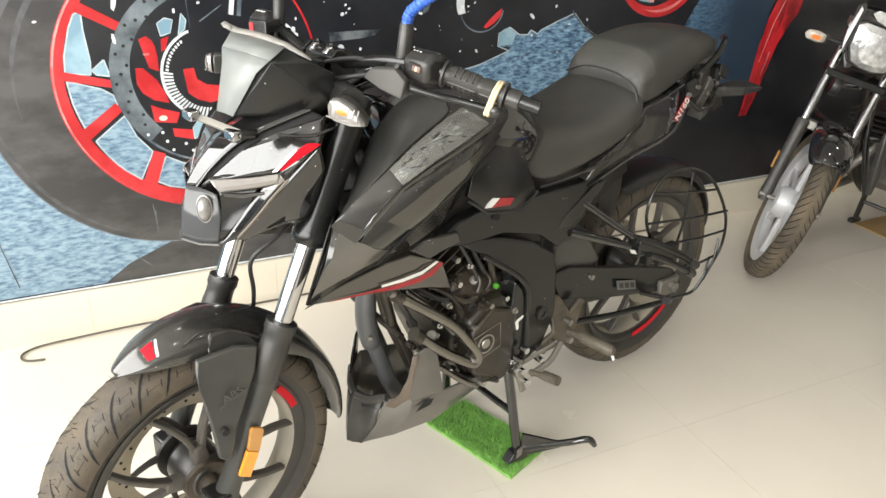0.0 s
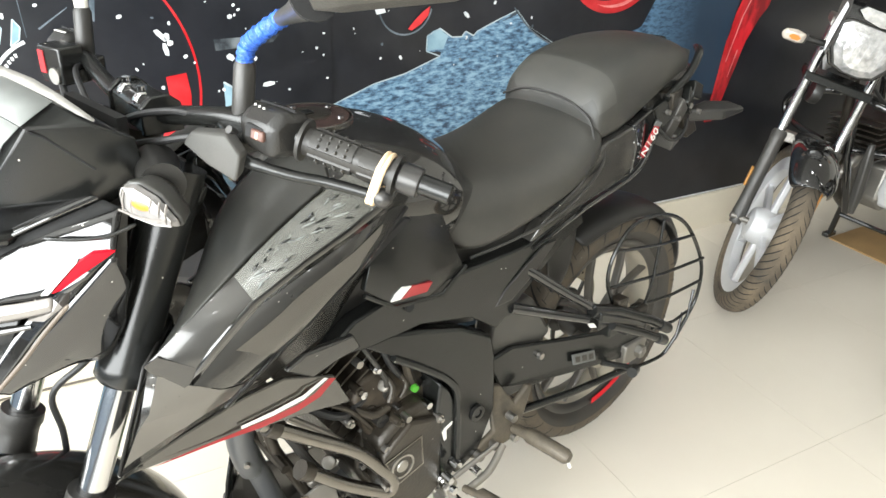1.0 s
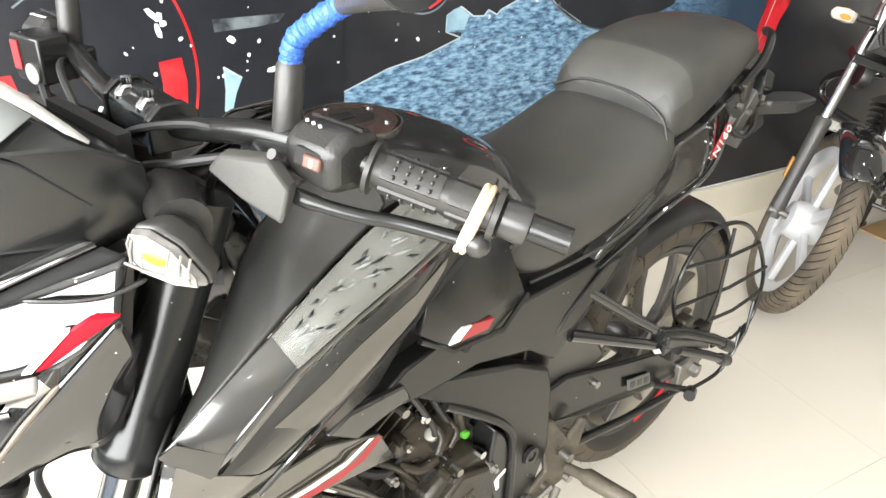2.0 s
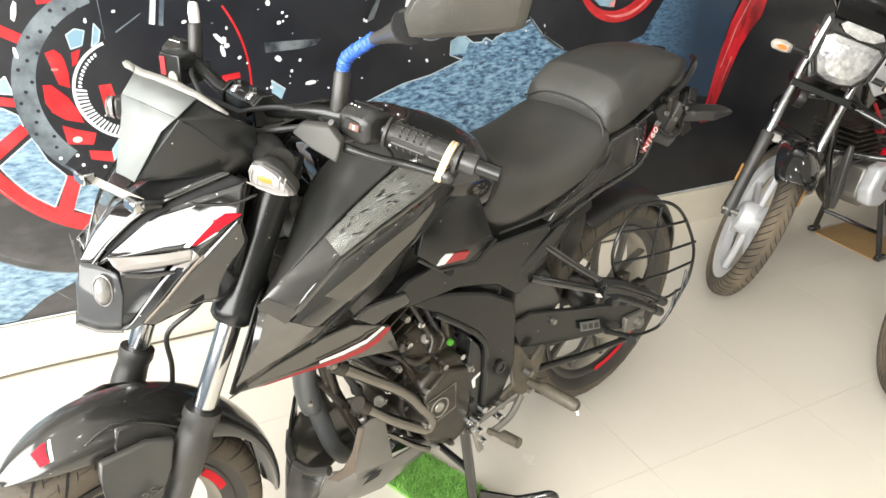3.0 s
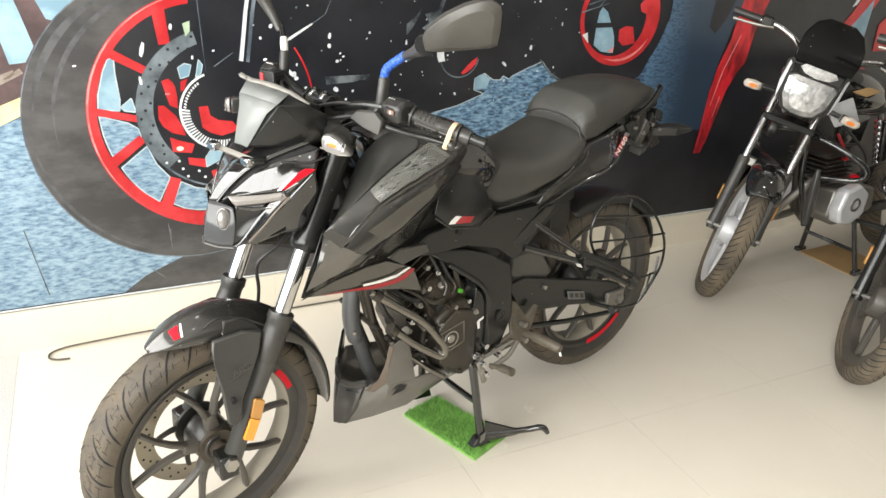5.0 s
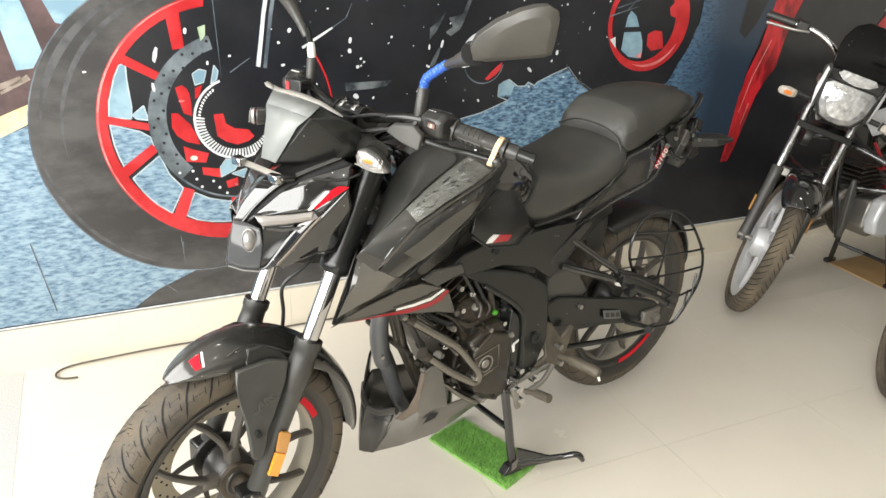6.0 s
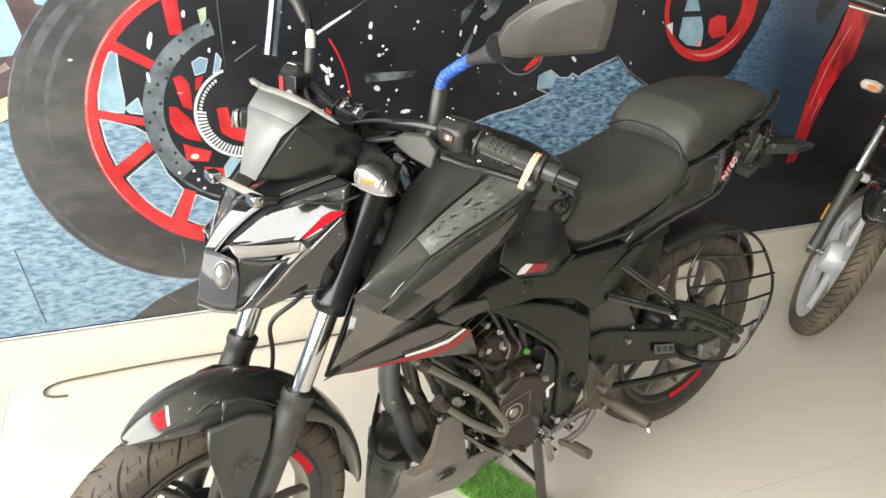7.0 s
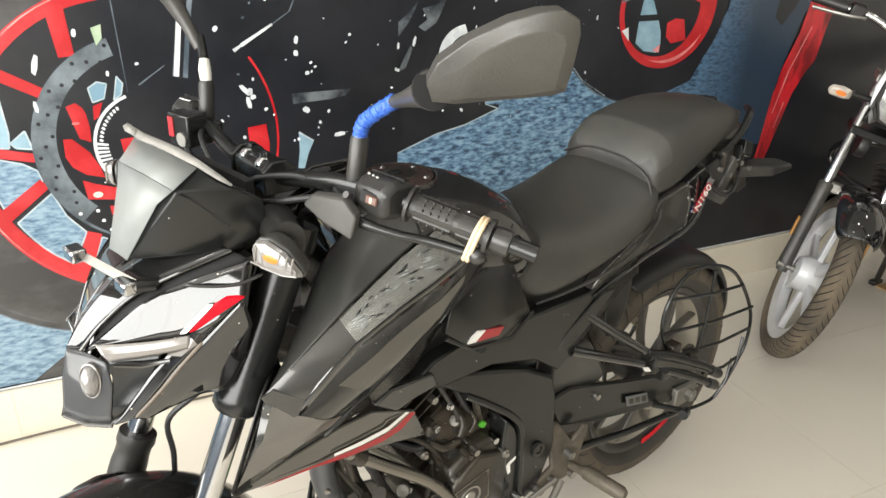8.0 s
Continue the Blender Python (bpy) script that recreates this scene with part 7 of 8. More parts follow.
for k, (x, y, z, s) in enumerate(((0.52, -0.12, 0.4, 0.03), (0.5, -0.11, 0.47, 0.034), (0.55, -0.12, 0.36, 0.026), (0.46, -0.09, 0.5, 0.03), (0.61, -0.12, 0.575, 0.03), (0.58, -0.11, 0.54, 0.036), (0.72, -0.15, 0.31, 0.03), (0.48, -0.08, 0.42, 0.028), (0.64, -0.12, 0.635, 0.026))):
    part("engine_fitting", xf(cat(tube([(-s * 0.5, 0, 0), (-s * 0.45, 0, 0), (0.0, 0, 0), (s * 0.05, 0, 0), (s * 0.5, 0, 0)], [s * 0.28, s * 0.36, s * 0.36, s * 0.24, s * 0.2], 12), box((0, -s * 0.2, 0.1 * s), (s * 0.5, s * 0.5, s * 0.35))), pose(x, y, z, 20 * k, 35 * k, 50 * k)), (ENGINE, ALLOY, ENGINE)[k % 3], eng, bevel=0.002)
for k, (x, z) in enumerate(((0.49, 0.455), (0.535, 0.375), (0.44, 0.49), (0.655, 0.585), (0.69, 0.575), (0.56, 0.425))):
    part("bolt_head", drum((x, -0.14 + 0.004 * k, z), (x, -0.11, z), 0.006, 8), CHROME, eng)

part("frame_core", hull([(x, y, z) for x, z, w in ((0.44, 0.76, 0.12), (0.44, 0.84, 0.12), (0.6, 0.675, 0.12), (0.6, 0.86, 0.125), (0.82, 0.61, 0.105), (0.8, 0.78, 0.105)) for y in (-w, w)]), PLASTIC, bike)

for k, (x, y, z) in enumerate(((0.57, -0.168, 0.41), (0.64, -0.176, 0.33), (0.69, -0.176, 0.36), (0.685, -0.174, 0.5), (0.6, -0.17, 0.535), (0.51, -0.125, 0.5), (0.53, -0.13, 0.545), (0.55, -0.128, 0.6), (0.585, -0.128, 0.625), (0.7, -0.14, 0.585), (0.45, -0.11, 0.46), (0.475, -0.12, 0.395))):
    part("flange_bolt", cat(drum((x, y, z), (x, y + 0.02, z), 0.0078, 14), drum((x, y - 0.006, z), (x, y + 0.004, z), 0.005, 6)), (STEEL, ENGINE, CHROME)[k % 3], eng)
for k, pts in enumerate(([(0.43, -0.11, 0.6), (0.5, -0.125, 0.53), (0.545, -0.13, 0.47)], [(0.47, -0.105, 0.61), (0.53, -0.125, 0.57), (0.57, -0.13, 0.515)], [(0.44, -0.12, 0.43), (0.5, -0.125, 0.4), (0.56, -0.14, 0.345), (0.6, -0.15, 0.315)], [(0.62, -0.115, 0.64), (0.67, -0.13, 0.61), (0.695, -0.14, 0.575)])):
    part("engine_pipe", tube(bend(pts, 6), (0.0065, 0.005, 0.007, 0.0045)[k], 10), (STEEL, ENGINE, TUBE_GREY, CABLE)[k], eng)

# tubular engine guard, and the exhaust bend in front
guard_pts = bend([(0.375, -0.13, 0.632), (0.44, -0.142, 0.578), (0.52, -0.156, 0.512), (0.565, -0.165, 0.452), (0.578, -0.168, 0.434), (0.586, -0.169, 0.414), (0.58, -0.168, 0.398), (0.562, -0.163, 0.404), (0.5, -0.15, 0.45), (0.435, -0.138, 0.512)], 6)
eg = part("engine_guard", tube(guard_pts, 0.0113, 16), TUBE_GREY, bike, "dusty grey tubular engine guard")
part("guard_clamp", tube([(0.43, -0.137, 0.516), (0.446, -0.139, 0.5)], [0.0155, 0.0155], 14), ENGINE, eg)
part("guard_clamp", tube([(0.385, -0.132, 0.624), (0.4, -0.134, 0.611)], [0.0155, 0.0155], 14), ENGINE, eg)
ex = part("exhaust_bend", tube(bend([(0.48, 0.03, 0.6), (0.425, 0.02, 0.57), (0.412, 0.01, 0.48), (0.436, 0.005, 0.38), (0.47, 0.0, 0.28), (0.53, 0.02, 0.235), (0.75, 0.08, 0.26)], 6), 0.0195, 18), HEAT, bike, "grey heat-shielded exhaust bend")
part("heat_shield", tube(bend([(0.424, 0.008, 0.6), (0.407, 0.008, 0.545), (0.406, 0.008, 0.48), (0.42, 0.006, 0.405)], 5), [0.018, 0.02, 0.021, 0.0215, 0.022, 0.0225, 0.023, 0.0235, 0.024, 0.0242, 0.0245, 0.0245, 0.024, 0.023, 0.021, 0.012], 18), HEAT, ex)
part("shield_rivet", drum((0.398, -0.02, 0.452), (0.402, -0.012, 0.453), 0.005, 10), STEEL, ex)
for y in (-0.062, -0.035, 0.06):
    part("frame_down_tube", tube([(0.39, y, 0.66), (0.43, y, 0.5), (0.5, y * 1.2, 0.33)], 0.0095, 10), ENGINE, bike)
part("down_tube_bridge", tube([(0.425, -0.1, 0.49), (0.43, 0.1, 0.49)], 0.008, 8), ENGINE, bike)
part("muffler", tube([(0.78, 0.13, 0.27), (0.95, 0.19, 0.33), (1.2, 0.22, 0.42), (1.26, 0.22, 0.44)], [0.035, 0.055, 0.058, 0.04], 18), ENGINE, bike, "black stubby silencer")

# ---- belly pan; its far half is slimmer, round the exhaust ----
for s in (1, -1):
    f = (lambda g: g) if s > 0 else (lambda g: xf(mirror(g), Matrix.Diagonal((1, 0.5, 1, 1))))
    pan = part("belly_pan", f(patch([[(0.345, -0.012, 0.18), (0.4, -0.03, 0.19), (0.5, -0.06, 0.222), (0.62, -0.09, 0.262), (0.775, -0.1, 0.288)],
                                     [(0.357, -0.045, 0.197), (0.41, -0.095, 0.228), (0.5, -0.12, 0.242), (0.62, -0.122, 0.276), (0.775, -0.122, 0.293)],
                                     [(0.372, -0.075, 0.262), (0.422, -0.138, 0.312), (0.5, -0.144, 0.3), (0.62, -0.134, 0.3), (0.775, -0.126, 0.303)],
                                     [(0.385, -0.092, 0.335), (0.424, -0.145, 0.36), (0.5, -0.15, 0.345), (0.62, -0.13, 0.322), (0.775, -0.124, 0.312)]])), GREY_LIGHT, bike, "dusty dark grey belly pan", solid=0.005, bevel=0.002)
    if s > 0:
        part("pan_ear", f(patch([[(0.416, -0.146, 0.352), (0.455, -0.151, 0.352), (0.506, -0.151, 0.342)], [(0.416, -0.15, 0.41), (0.455, -0.1535, 0.41), (0.494, -0.152, 0.4)], [(0.424, -0.15, 0.466), (0.452, -0.152, 0.477), (0.482, -0.15, 0.47)]])), GREY_LIGHT, pan, solid=0.006, bevel=0.002)
        part("ear_edge", f(patch([[(0.384, -0.092, 0.318), (0.402, -0.124, 0.36), (0.41, -0.143, 0.41), (0.42, -0.15, 0.47)], [(0.398, -0.112, 0.318), (0.416, -0.1465, 0.36), (0.42, -0.1525, 0.41), (0.432, -0.1545, 0.47)]])), EAR_BROWN, pan, "brownish worn edge", solid=0.006, bevel=0.002)
    part("pan_collar", f(tube(bend([(0.367, -0.004, 0.306), (0.371, -0.05, 0.318), (0.383, -0.085, 0.338), (0.388, -0.098, 0.344)], 5), 0.0095, 10)), PLASTIC_GREY, pan)
    part("pan_nose", f(patch([[(0.345, 0, 0.18), (0.352, 0, 0.25), (0.366, 0, 0.303)], [(0.357, -0.045, 0.197), (0.366, -0.062, 0.262), (0.374, -0.06, 0.316)], [(0.372, -0.075, 0.262), (0.379, -0.085, 0.31), (0.386, -0.09, 0.335)]])), PLASTIC_GREY, pan, solid=0.004)
    part("pan_slot", f(hull([(0.3685 + a, -0.066 + b, 0.297 + c) for a, b, c in ((-0.006, 0.03, -0.01), (-0.008, 0.03, 0.006), (0.008, -0.016, -0.004), (0.006, -0.016, 0.012))])), GROOVE, pan)
    part("pan_vent", f(hull([(0.43, -0.1475, 0.316), (0.452, -0.151, 0.34), (0.478, -0.1515, 0.336), (0.47, -0.149, 0.32)])), GROOVE, pan)
part("inner_shield", patch([[(0.362, 0.02, 0.24), (0.372, 0.03, 0.31), (0.385, 0.035, 0.38), (0.4, 0.04, 0.43)], [(0.41, 0.06, 0.24), (0.415, 0.066, 0.31), (0.42, 0.07, 0.37), (0.425, 0.07, 0.42)]]), SATIN, pan, solid=0.005)

# ---- centre stand ----
st = part("centre_stand", cat(tube([(0.722, -0.115, 0.35), (0.735, -0.14, 0.2), (0.752, -0.158, 0.04)], 0.0125, 12), tube([(0.722, 0.115, 0.35), (0.735, 0.125, 0.2), (0.75, 0.135, 0.04)], 0.0125, 12), tube([(0.735, -0.135, 0.17), (0.733, 0.12, 0.17)], 0.009, 10)), GLOSS, bike, "black tubular centre stand")
for y in (-0.158, 0.135):
    part("stand_foot", hull([(0.74 + a, y + b, c) for a, b, c in ((-0.03, -0.014, 0.03), (0.04, -0.014, 0.02), (-0.03, 0.014, 0.03), (0.04, 0.014, 0.02), (-0.01, -0.014, 0.055), (0.03, -0.014, 0.055), (-0.01, 0.014, 0.055), (0.03, 0.014, 0.055))]), SATIN, st, bevel=0.003)
part("foot_patch", side([(0.735, 0.04), (0.752, 0.045), (0.756, 0.068), (0.738, 0.064)], -0.1745, 0.004), ALLOY, st)
part("stand_lever", tube(bend([(0.762, -0.16, 0.052), (0.82, -0.2, 0.06), (0.87, -0.238, 0.072), (0.892, -0.258, 0.082), (0.905, -0.268, 0.079), (0.915, -0.275, 0.062)], 5), [0.012] * 3 + [0.0095] * 20 + [0.008, 0.008, 0.007], 10), GLOSS, st)
part("stand_web", plate([(0.755, -0.164, 0.03), (0.84, -0.216, 0.05), (0.87, -0.237, 0.066), (0.83, -0.212, 0.075), (0.76, -0.164, 0.1)], (0.004, 0.006, 0)), GLOSS, st)
part("stand_spring", tube([(0.72, -0.1, 0.3), (0.8, -0.1, 0.22)], 0.007, 8), STEEL, st)

# gear lever
gl = part("gear_lever", tube(bend([(0.84, -0.185, 0.36), (0.79, -0.2, 0.335), (0.73, -0.2, 0.322)], 5), 0.0075, 10), ALLOY, bike, "dull alloy gear lever with a rubber toe peg")
part("toe_peg", tube([(0.732, -0.195, 0.325), (0.735, -0.225, 0.332), (0.7385, -0.232, 0.335), (0.741, -0.275, 0.342)], [0.007, 0.007, 0.012, 0.012], 12), CAST, gl)
part("heel_link", hull([(0.69, -0.19, 0.34), (0.71, -0.19, 0.35), (0.73, -0.19, 0.27), (0.715, -0.19, 0.265), (0.69, -0.18, 0.34), (0.71, -0.18, 0.35), (0.73, -0.18, 0.27), (0.715, -0.18, 0.265)]), ALLOY, gl, bevel=0.003)
part("shift_rod", tube([(0.7, -0.18, 0.345), (0.83, -0.18, 0.365)], 0.005, 8), STEEL, gl)
for x, z in ((0.705, 0.338), (0.765, 0.345), (0.695, 0.37), (0.71, 0.395), (0.72, 0.3)):
    part("link_bolt", drum((x, -0.2, z), (x, -0.178, z), 0.008, 10), CHROME, gl)

# ---- swingarm side ----
sa = part("swingarm", side([(0.84, 0.44, -0.115), (0.95, 0.43, -0.122), (1.2, 0.385, -0.13), (1.34, 0.375, -0.132), (1.385, 0.36, -0.132), (1.385, 0.335, -0.132), (1.3, 0.34, -0.13), (1.0, 0.385, -0.122), (0.86, 0.395, -0.115)], -0.125, 0.035), SATIN, bike, "black box-section swingarm", bevel=0.006)
part("swingarm_far", mirror(side([(0.84, 0.44, -0.1), (0.95, 0.43, -0.11), (1.34, 0.375, -0.115), (1.385, 0.345, -0.115), (1.3, 0.325, -0.115), (0.86, 0.38, -0.1)], -0.11, 0.03)), SATIN, sa, bevel=0.006)
cc = part("chain_cover", side([(0.85, 0.512, -0.122), (0.91, 0.522, -0.126), (1.06, 0.482, -0.138), (1.16, 0.455, -0.142), (1.28, 0.418, -0.146), (1.33, 0.396, -0.146), (1.385, 0.335, -0.146), (1.34, 0.324, -0.146), (1.1, 0.382, -0.143), (0.96, 0.414, -0.136), (0.885, 0.435, -0.126)], -0.14, 0.012), SATIN, bike, "dusty black chain cover with a small sticker", bevel=0.004)
part("sticker", side([(1.08, 0.437), (1.158, 0.415), (1.168, 0.385), (1.09, 0.407)], -0.1455, 0.003), STICKER, cc)
for k in range(3):
    part("sticker_bar", side([(1.09 + 0.024 * k, 0.428 - 0.0067 * k), (1.106 + 0.024 * k, 0.4235 - 0.0067 * k), (1.111 + 0.024 * k, 0.4065 - 0.0067 * k), (1.095 + 0.024 * k, 0.411 - 0.0067 * k)], -0.1463, 0.002), ENGINE, cc)
part("cover_bolt", drum((0.985, -0.142, 0.475), (0.985, -0.128, 0.475), 0.007, 12), STEEL, cc)
part("lower_chain_guard", tube([(0.93, -0.13, 0.355), (1.1, -0.14, 0.325), (1.3, -0.146, 0.298)], [0.009, 0.0085, 0.008], 10), SATIN, cc)
part("inner_guard", hull([(0.87, -0.11, 0.6), (0.98, -0.11, 0.6), (1.04, -0.115, 0.5), (0.93, -0.118, 0.44), (0.86, -0.11, 0.5), (0.87, -0.06, 0.6), (0.98, -0.06, 0.6), (1.04, -0.06, 0.5), (0.93, -0.06, 0.44), (0.86, -0.06, 0.5)]), PLASTIC_GREY, bike, "grey plastic inner mudguard", bevel=0.01)
part("splash_shield", patch([[(1.0, -0.1, 0.72), (1.06, -0.1, 0.74), (1.1, -0.1, 0.74)], [(1.02, -0.1, 0.66), (1.07, -0.105, 0.66), (1.11, -0.1, 0.68)], [(1.03, -0.1, 0.58), (1.06, -0.1, 0.57), (1.09, -0.1, 0.6)]]), PLASTIC, bike, sub=1, solid=0.006)
ad = part("chain_adjuster", hull([(1.3 + a, -0.14 + b, 0.35 + c) for a in (-0.03, 0.05) for b in (-0.016, 0.01) for c in (-0.026, 0.026)]), ALLOY, bike, bevel=0.004)
part("axle_bolt", cat(drum((AR[0], -0.172, AR[2]), (AR[0], 0.16, AR[2]), 0.0095, 12), drum((AR[0], -0.17, AR[2]), (AR[0], -0.152, AR[2]), 0.016, 6)), STEEL, ad)

# rear step: brackets that end in the wire dress guard
step = part("rear_step", tube([(1.045, -0.2, 0.59), (1.12, -0.205, 0.562), (1.25, -0.212, 0.49), (1.3, -0.215, 0.456)], [0.013, 0.012, 0.0115, 0.011], 12), SATIN, bike, "black rear footstep bracket")
part("step_plate", hull([(1.055 + a, -0.2 + b, 0.578 - 0.5 * a + c) for a in (0.0, 0.17) for b in (-0.018, 0.018) for c in (-0.012, 0.01)]), SATIN, step, bevel=0.004)
part("step_bar", tube([(1.1, -0.215, 0.54), (1.2, -0.225, 0.486), (1.275, -0.23, 0.44)], 0.009, 10), SATIN, step)
part("step_end", cat(drum((1.285, -0.215, 0.466), (1.318, -0.218, 0.444), 0.0125, 12), drum((1.262, -0.23, 0.448), (1.286, -0.232, 0.434), 0.012, 12)), RUBBER, step)
for k, (x, z) in enumerate(((1.09, 0.55), (1.15, 0.555), (1.19, 0.495), (1.13, 0.515), (1.23, 0.505))):
    part("step_fitting", hull([(x + a, -0.19 + b, z + c) for a in (-0.016, 0.016) for b in (-0.014, 0.014) for c in (-0.02, 0.02)]), (SATIN, ENGINE, PLASTIC)[k % 3], step, bevel=0.004)
part("white_tag", side([(1.03, 0.568), (1.05, 0.561), (1.062, 0.546), (1.04, 0.555)], -0.206, 0.002), WHITE, step)
cage = thing("dress_guard", (1.25, -0.19, 0.36), "black welded wire dress guard beside the rear wheel", "wire guard")
wy = -0.185
outer = bend([(1.25, wy, 0.345), (1.33, wy, 0.328), (1.385, wy, 0.325), (1.42, wy, 0.35), (1.455, wy, 0.39), (1.488, wy, 0.445), (1.48, wy, 0.53), (1.415, wy, 0.624), (1.343, wy, 0.69), (1.256, wy, 0.727), (1.165, wy, 0.73), (1.116, wy, 0.686), (1.105, wy, 0.63), (1.132, wy, 0.57), (1.172, wy, 0.533), (1.266, wy, 0.5)], 4)
part("outer_wire", tube(outer, 0.0042, 8), SATIN, cage)
for a, b in (((1.116, 0.689), (1.404, 0.636)), ((1.112, 0.609), (1.472, 0.556)), ((1.194, 0.528), (1.482, 0.493)), ((1.305, 0.432), (1.452, 0.42)), ((1.27, 0.712), (1.24, 0.462)), ((1.42, 0.352), (1.46, 0.475)), ((1.385, 0.328), (1.43, 0.425))):
    part("cross_wire", tube([(a[0], wy - 0.003, a[1]), ((a[0] + b[0]) / 2, wy - 0.012, (a[1] + b[1]) / 2), (b[0], wy - 0.003, b[1])], 0.0035, 8), SATIN, cage)
part("mount", cat(drum((1.2, -0.14, 0.36), (1.26, -0.19, 0.345), 0.007, 10), drum((1.235, -0.2, 0.35), (1.262, -0.19, 0.343), 0.012, 10)), SATIN, cage)

# ---- green mat under the stand ----
mat_c = [Vector((0.656, 0.106, 0)), Vector((0.802, 0.12, 0)), Vector((0.851, -0.164, 0)), Vector((0.702, -0.192, 0))]
grass = thing("grass_mat", (0.74, 0, 0), "strip of bright green artificial grass under the centre stand", "mat")
part("backing", plate([tuple(p + Vector((0, 0, 0.001))) for p in mat_c], (0, 0, 0.008)), GRASS, grass)
rng = random.Random(3)
gv, gf = [], []
for i in range(5200):
    a, b = rng.random(), rng.random()
    p = mat_c[0].lerp(mat_c[1], a).lerp(mat_c[3].lerp(mat_c[2], a), b)
    h, t = rng.uniform(0.008, 0.014), rng.uniform(0, 6.28)
    lean = Vector((rng.uniform(-0.006, 0.006), rng.uniform(-0.006, 0.006), 0.009 + h))
    w = Vector((math.cos(t), math.sin(t), 0)) * 0.0014
    k = len(gv)
    gv += [tuple(p - w + Vector((0, 0, 0.008))), tuple(p + w + Vector((0, 0, 0.008))), tuple(p + lean)]
    gf.append((k, k + 1, k + 2))
tagged(part("grass_blade", (gv, gf), GRASS, grass, flip=False), kind="stuff")

# ---- thin black cable along the wall's foot ----
cable = thing("floor_cable", tuple(ROOM @ Vector((-0.1, -0.05, 0))), "thin black cable lying along the skirting, its end curled", "cable")
cpts = [ROOM @ Vector(p) for p in ((-0.085, -0.125, 0.005), (-0.125, -0.12, 0.006), (-0.15, -0.1, 0.006), (-0.145, -0.07, 0.007), (-0.1, -0.048, 0.008), (0.0, -0.042, 0.01), (0.2, -0.036, 0.012), (0.5, -0.034, 0.008), (1.2, -0.03, 0.006), (2.4, -0.03, 0.006))]
part("wire", tube(bend([tuple(p) for p in cpts], 5), 0.0036, 8), FLOOR_WIRE, cable)


# ---- the two commuter motorcycles parked along the wall, bars turned to the left ----
def commuter(name, m, turn, rim, mud, tank_paint, label, lamp_hood):
    """Built at the origin with its front axle at x = 0, forward -x; m places it, turn is the steering in degrees."""
    top = tagged(new(name), label, "motorcycle", "parked commuter motorcycles")
    top.empty_display_size = 0.05
    a, pivot = Vector((math.sin(radians(23)), 0, math.cos(radians(23)))), Vector((0.045, 0, 0.3))
    steer = Matrix.Translation(pivot) @ Matrix.Rotation(radians(turn), 4, a) @ Matrix.Translation(-pivot)
    c = (0.0, 0.0, 0.3)

    def p(part_name, g, material, parent=top, lab="", turned=False, **kw):
        return part(part_name, xf(g, steer) if turned else g, material, parent, lab, **kw)

    def rake(z, y):
        return Vector((0.012 + 0.425 * (z - 0.3), y, z))

    def small_wheel(wname, c, r, w, bead, mat_rim, turned):
        hub = p(wname, lathe(c, [(0.014, -0.06), (0.05, -0.055), (0.062, -0.03), (0.062, 0.03), (0.05, 0.055), (0.014, 0.06)], 24), mat_rim, lab="alloy wheel with a dusty tyre", turned=turned, bevel=0.002)
        p("tyre", tread_band(c, r, w, bead, 72), TYRE_OLD, hub, "worn dusty tyre", turned)
        for e in (0, 1):
            p("sidewall", side_band(c, r, w, bead, e, 72), TYRE_OLD, hub, "", turned)
        tagged(p("tread_pattern", tread(c, r, w, 62, 0.0, 0.0085, False), GROOVE, hub, "", turned, flip=False), kind="stuff")
        y = w * 0.36
        p("rim", lathe(c, [(bead + 0.004, -y), (bead - 0.01, -y * 0.7), (bead - 0.018, 0), (bead - 0.01, y * 0.7), (bead + 0.004, y), (bead - 0.006, y), (bead - 0.032, y * 0.6), (bead - 0.036, 0), (bead - 0.032, -y * 0.6), (bead - 0.006, -y)], 64), mat_rim, hub, "", turned)
        for k in range(6):
            p("spoke", spoke(c, 60 * k + 15, 0.045, bead - 0.02, 0.017, 0.012, 0, 0, 0.011), mat_rim, hub, "", turned, bevel=0.003)
        return hub

    fwheel = small_wheel("front_wheel", c, 0.3, 0.074, 0.238, rim, True)
    p("axle", drum((0, -0.118, 0.3), (0, 0.118, 0.3), 0.01, 12), STEEL, fwheel, "", True)
    small_wheel("rear_wheel", (1.26, 0, 0.3), 0.3, 0.1, 0.235, rim, False)
    for s in (-1, 1):
        y = 0.092 * s
        leg = p("fork_leg", drum(rake(0.5, y), rake(0.92, y), 0.0155, 18), CHROME, lab="chrome fork tube", turned=True)
        p("slider", tube([rake(z, y) for z in (0.275, 0.31, 0.36, 0.54, 0.57, 0.578)], [0.018, 0.024, 0.0215, 0.0225, 0.025, 0.021], 18), PLASTIC_GREY if rim is SILVER else SATIN, leg, "dusty grey fork slider", True)
        p("reflector", hull([tuple(rake(z, y + s * b) + Vector((0.012, 0, 0))) for z in (0.39, 0.45) for b in (0.022, 0.03)] + [tuple(rake(z, y + s * b) + Vector((-0.004, 0, 0))) for z in (0.39, 0.45) for b in (0.022, 0.03)]), AMBER_DULL, leg, "amber reflector", True, bevel=0.003)
        ind = p("indicator", tube([(0.2, 0.09 * s, 0.855), (0.195, 0.16 * s, 0.852)], [0.011, 0.01], 10), PLASTIC, lab="indicator with a clear lens", turned=True)
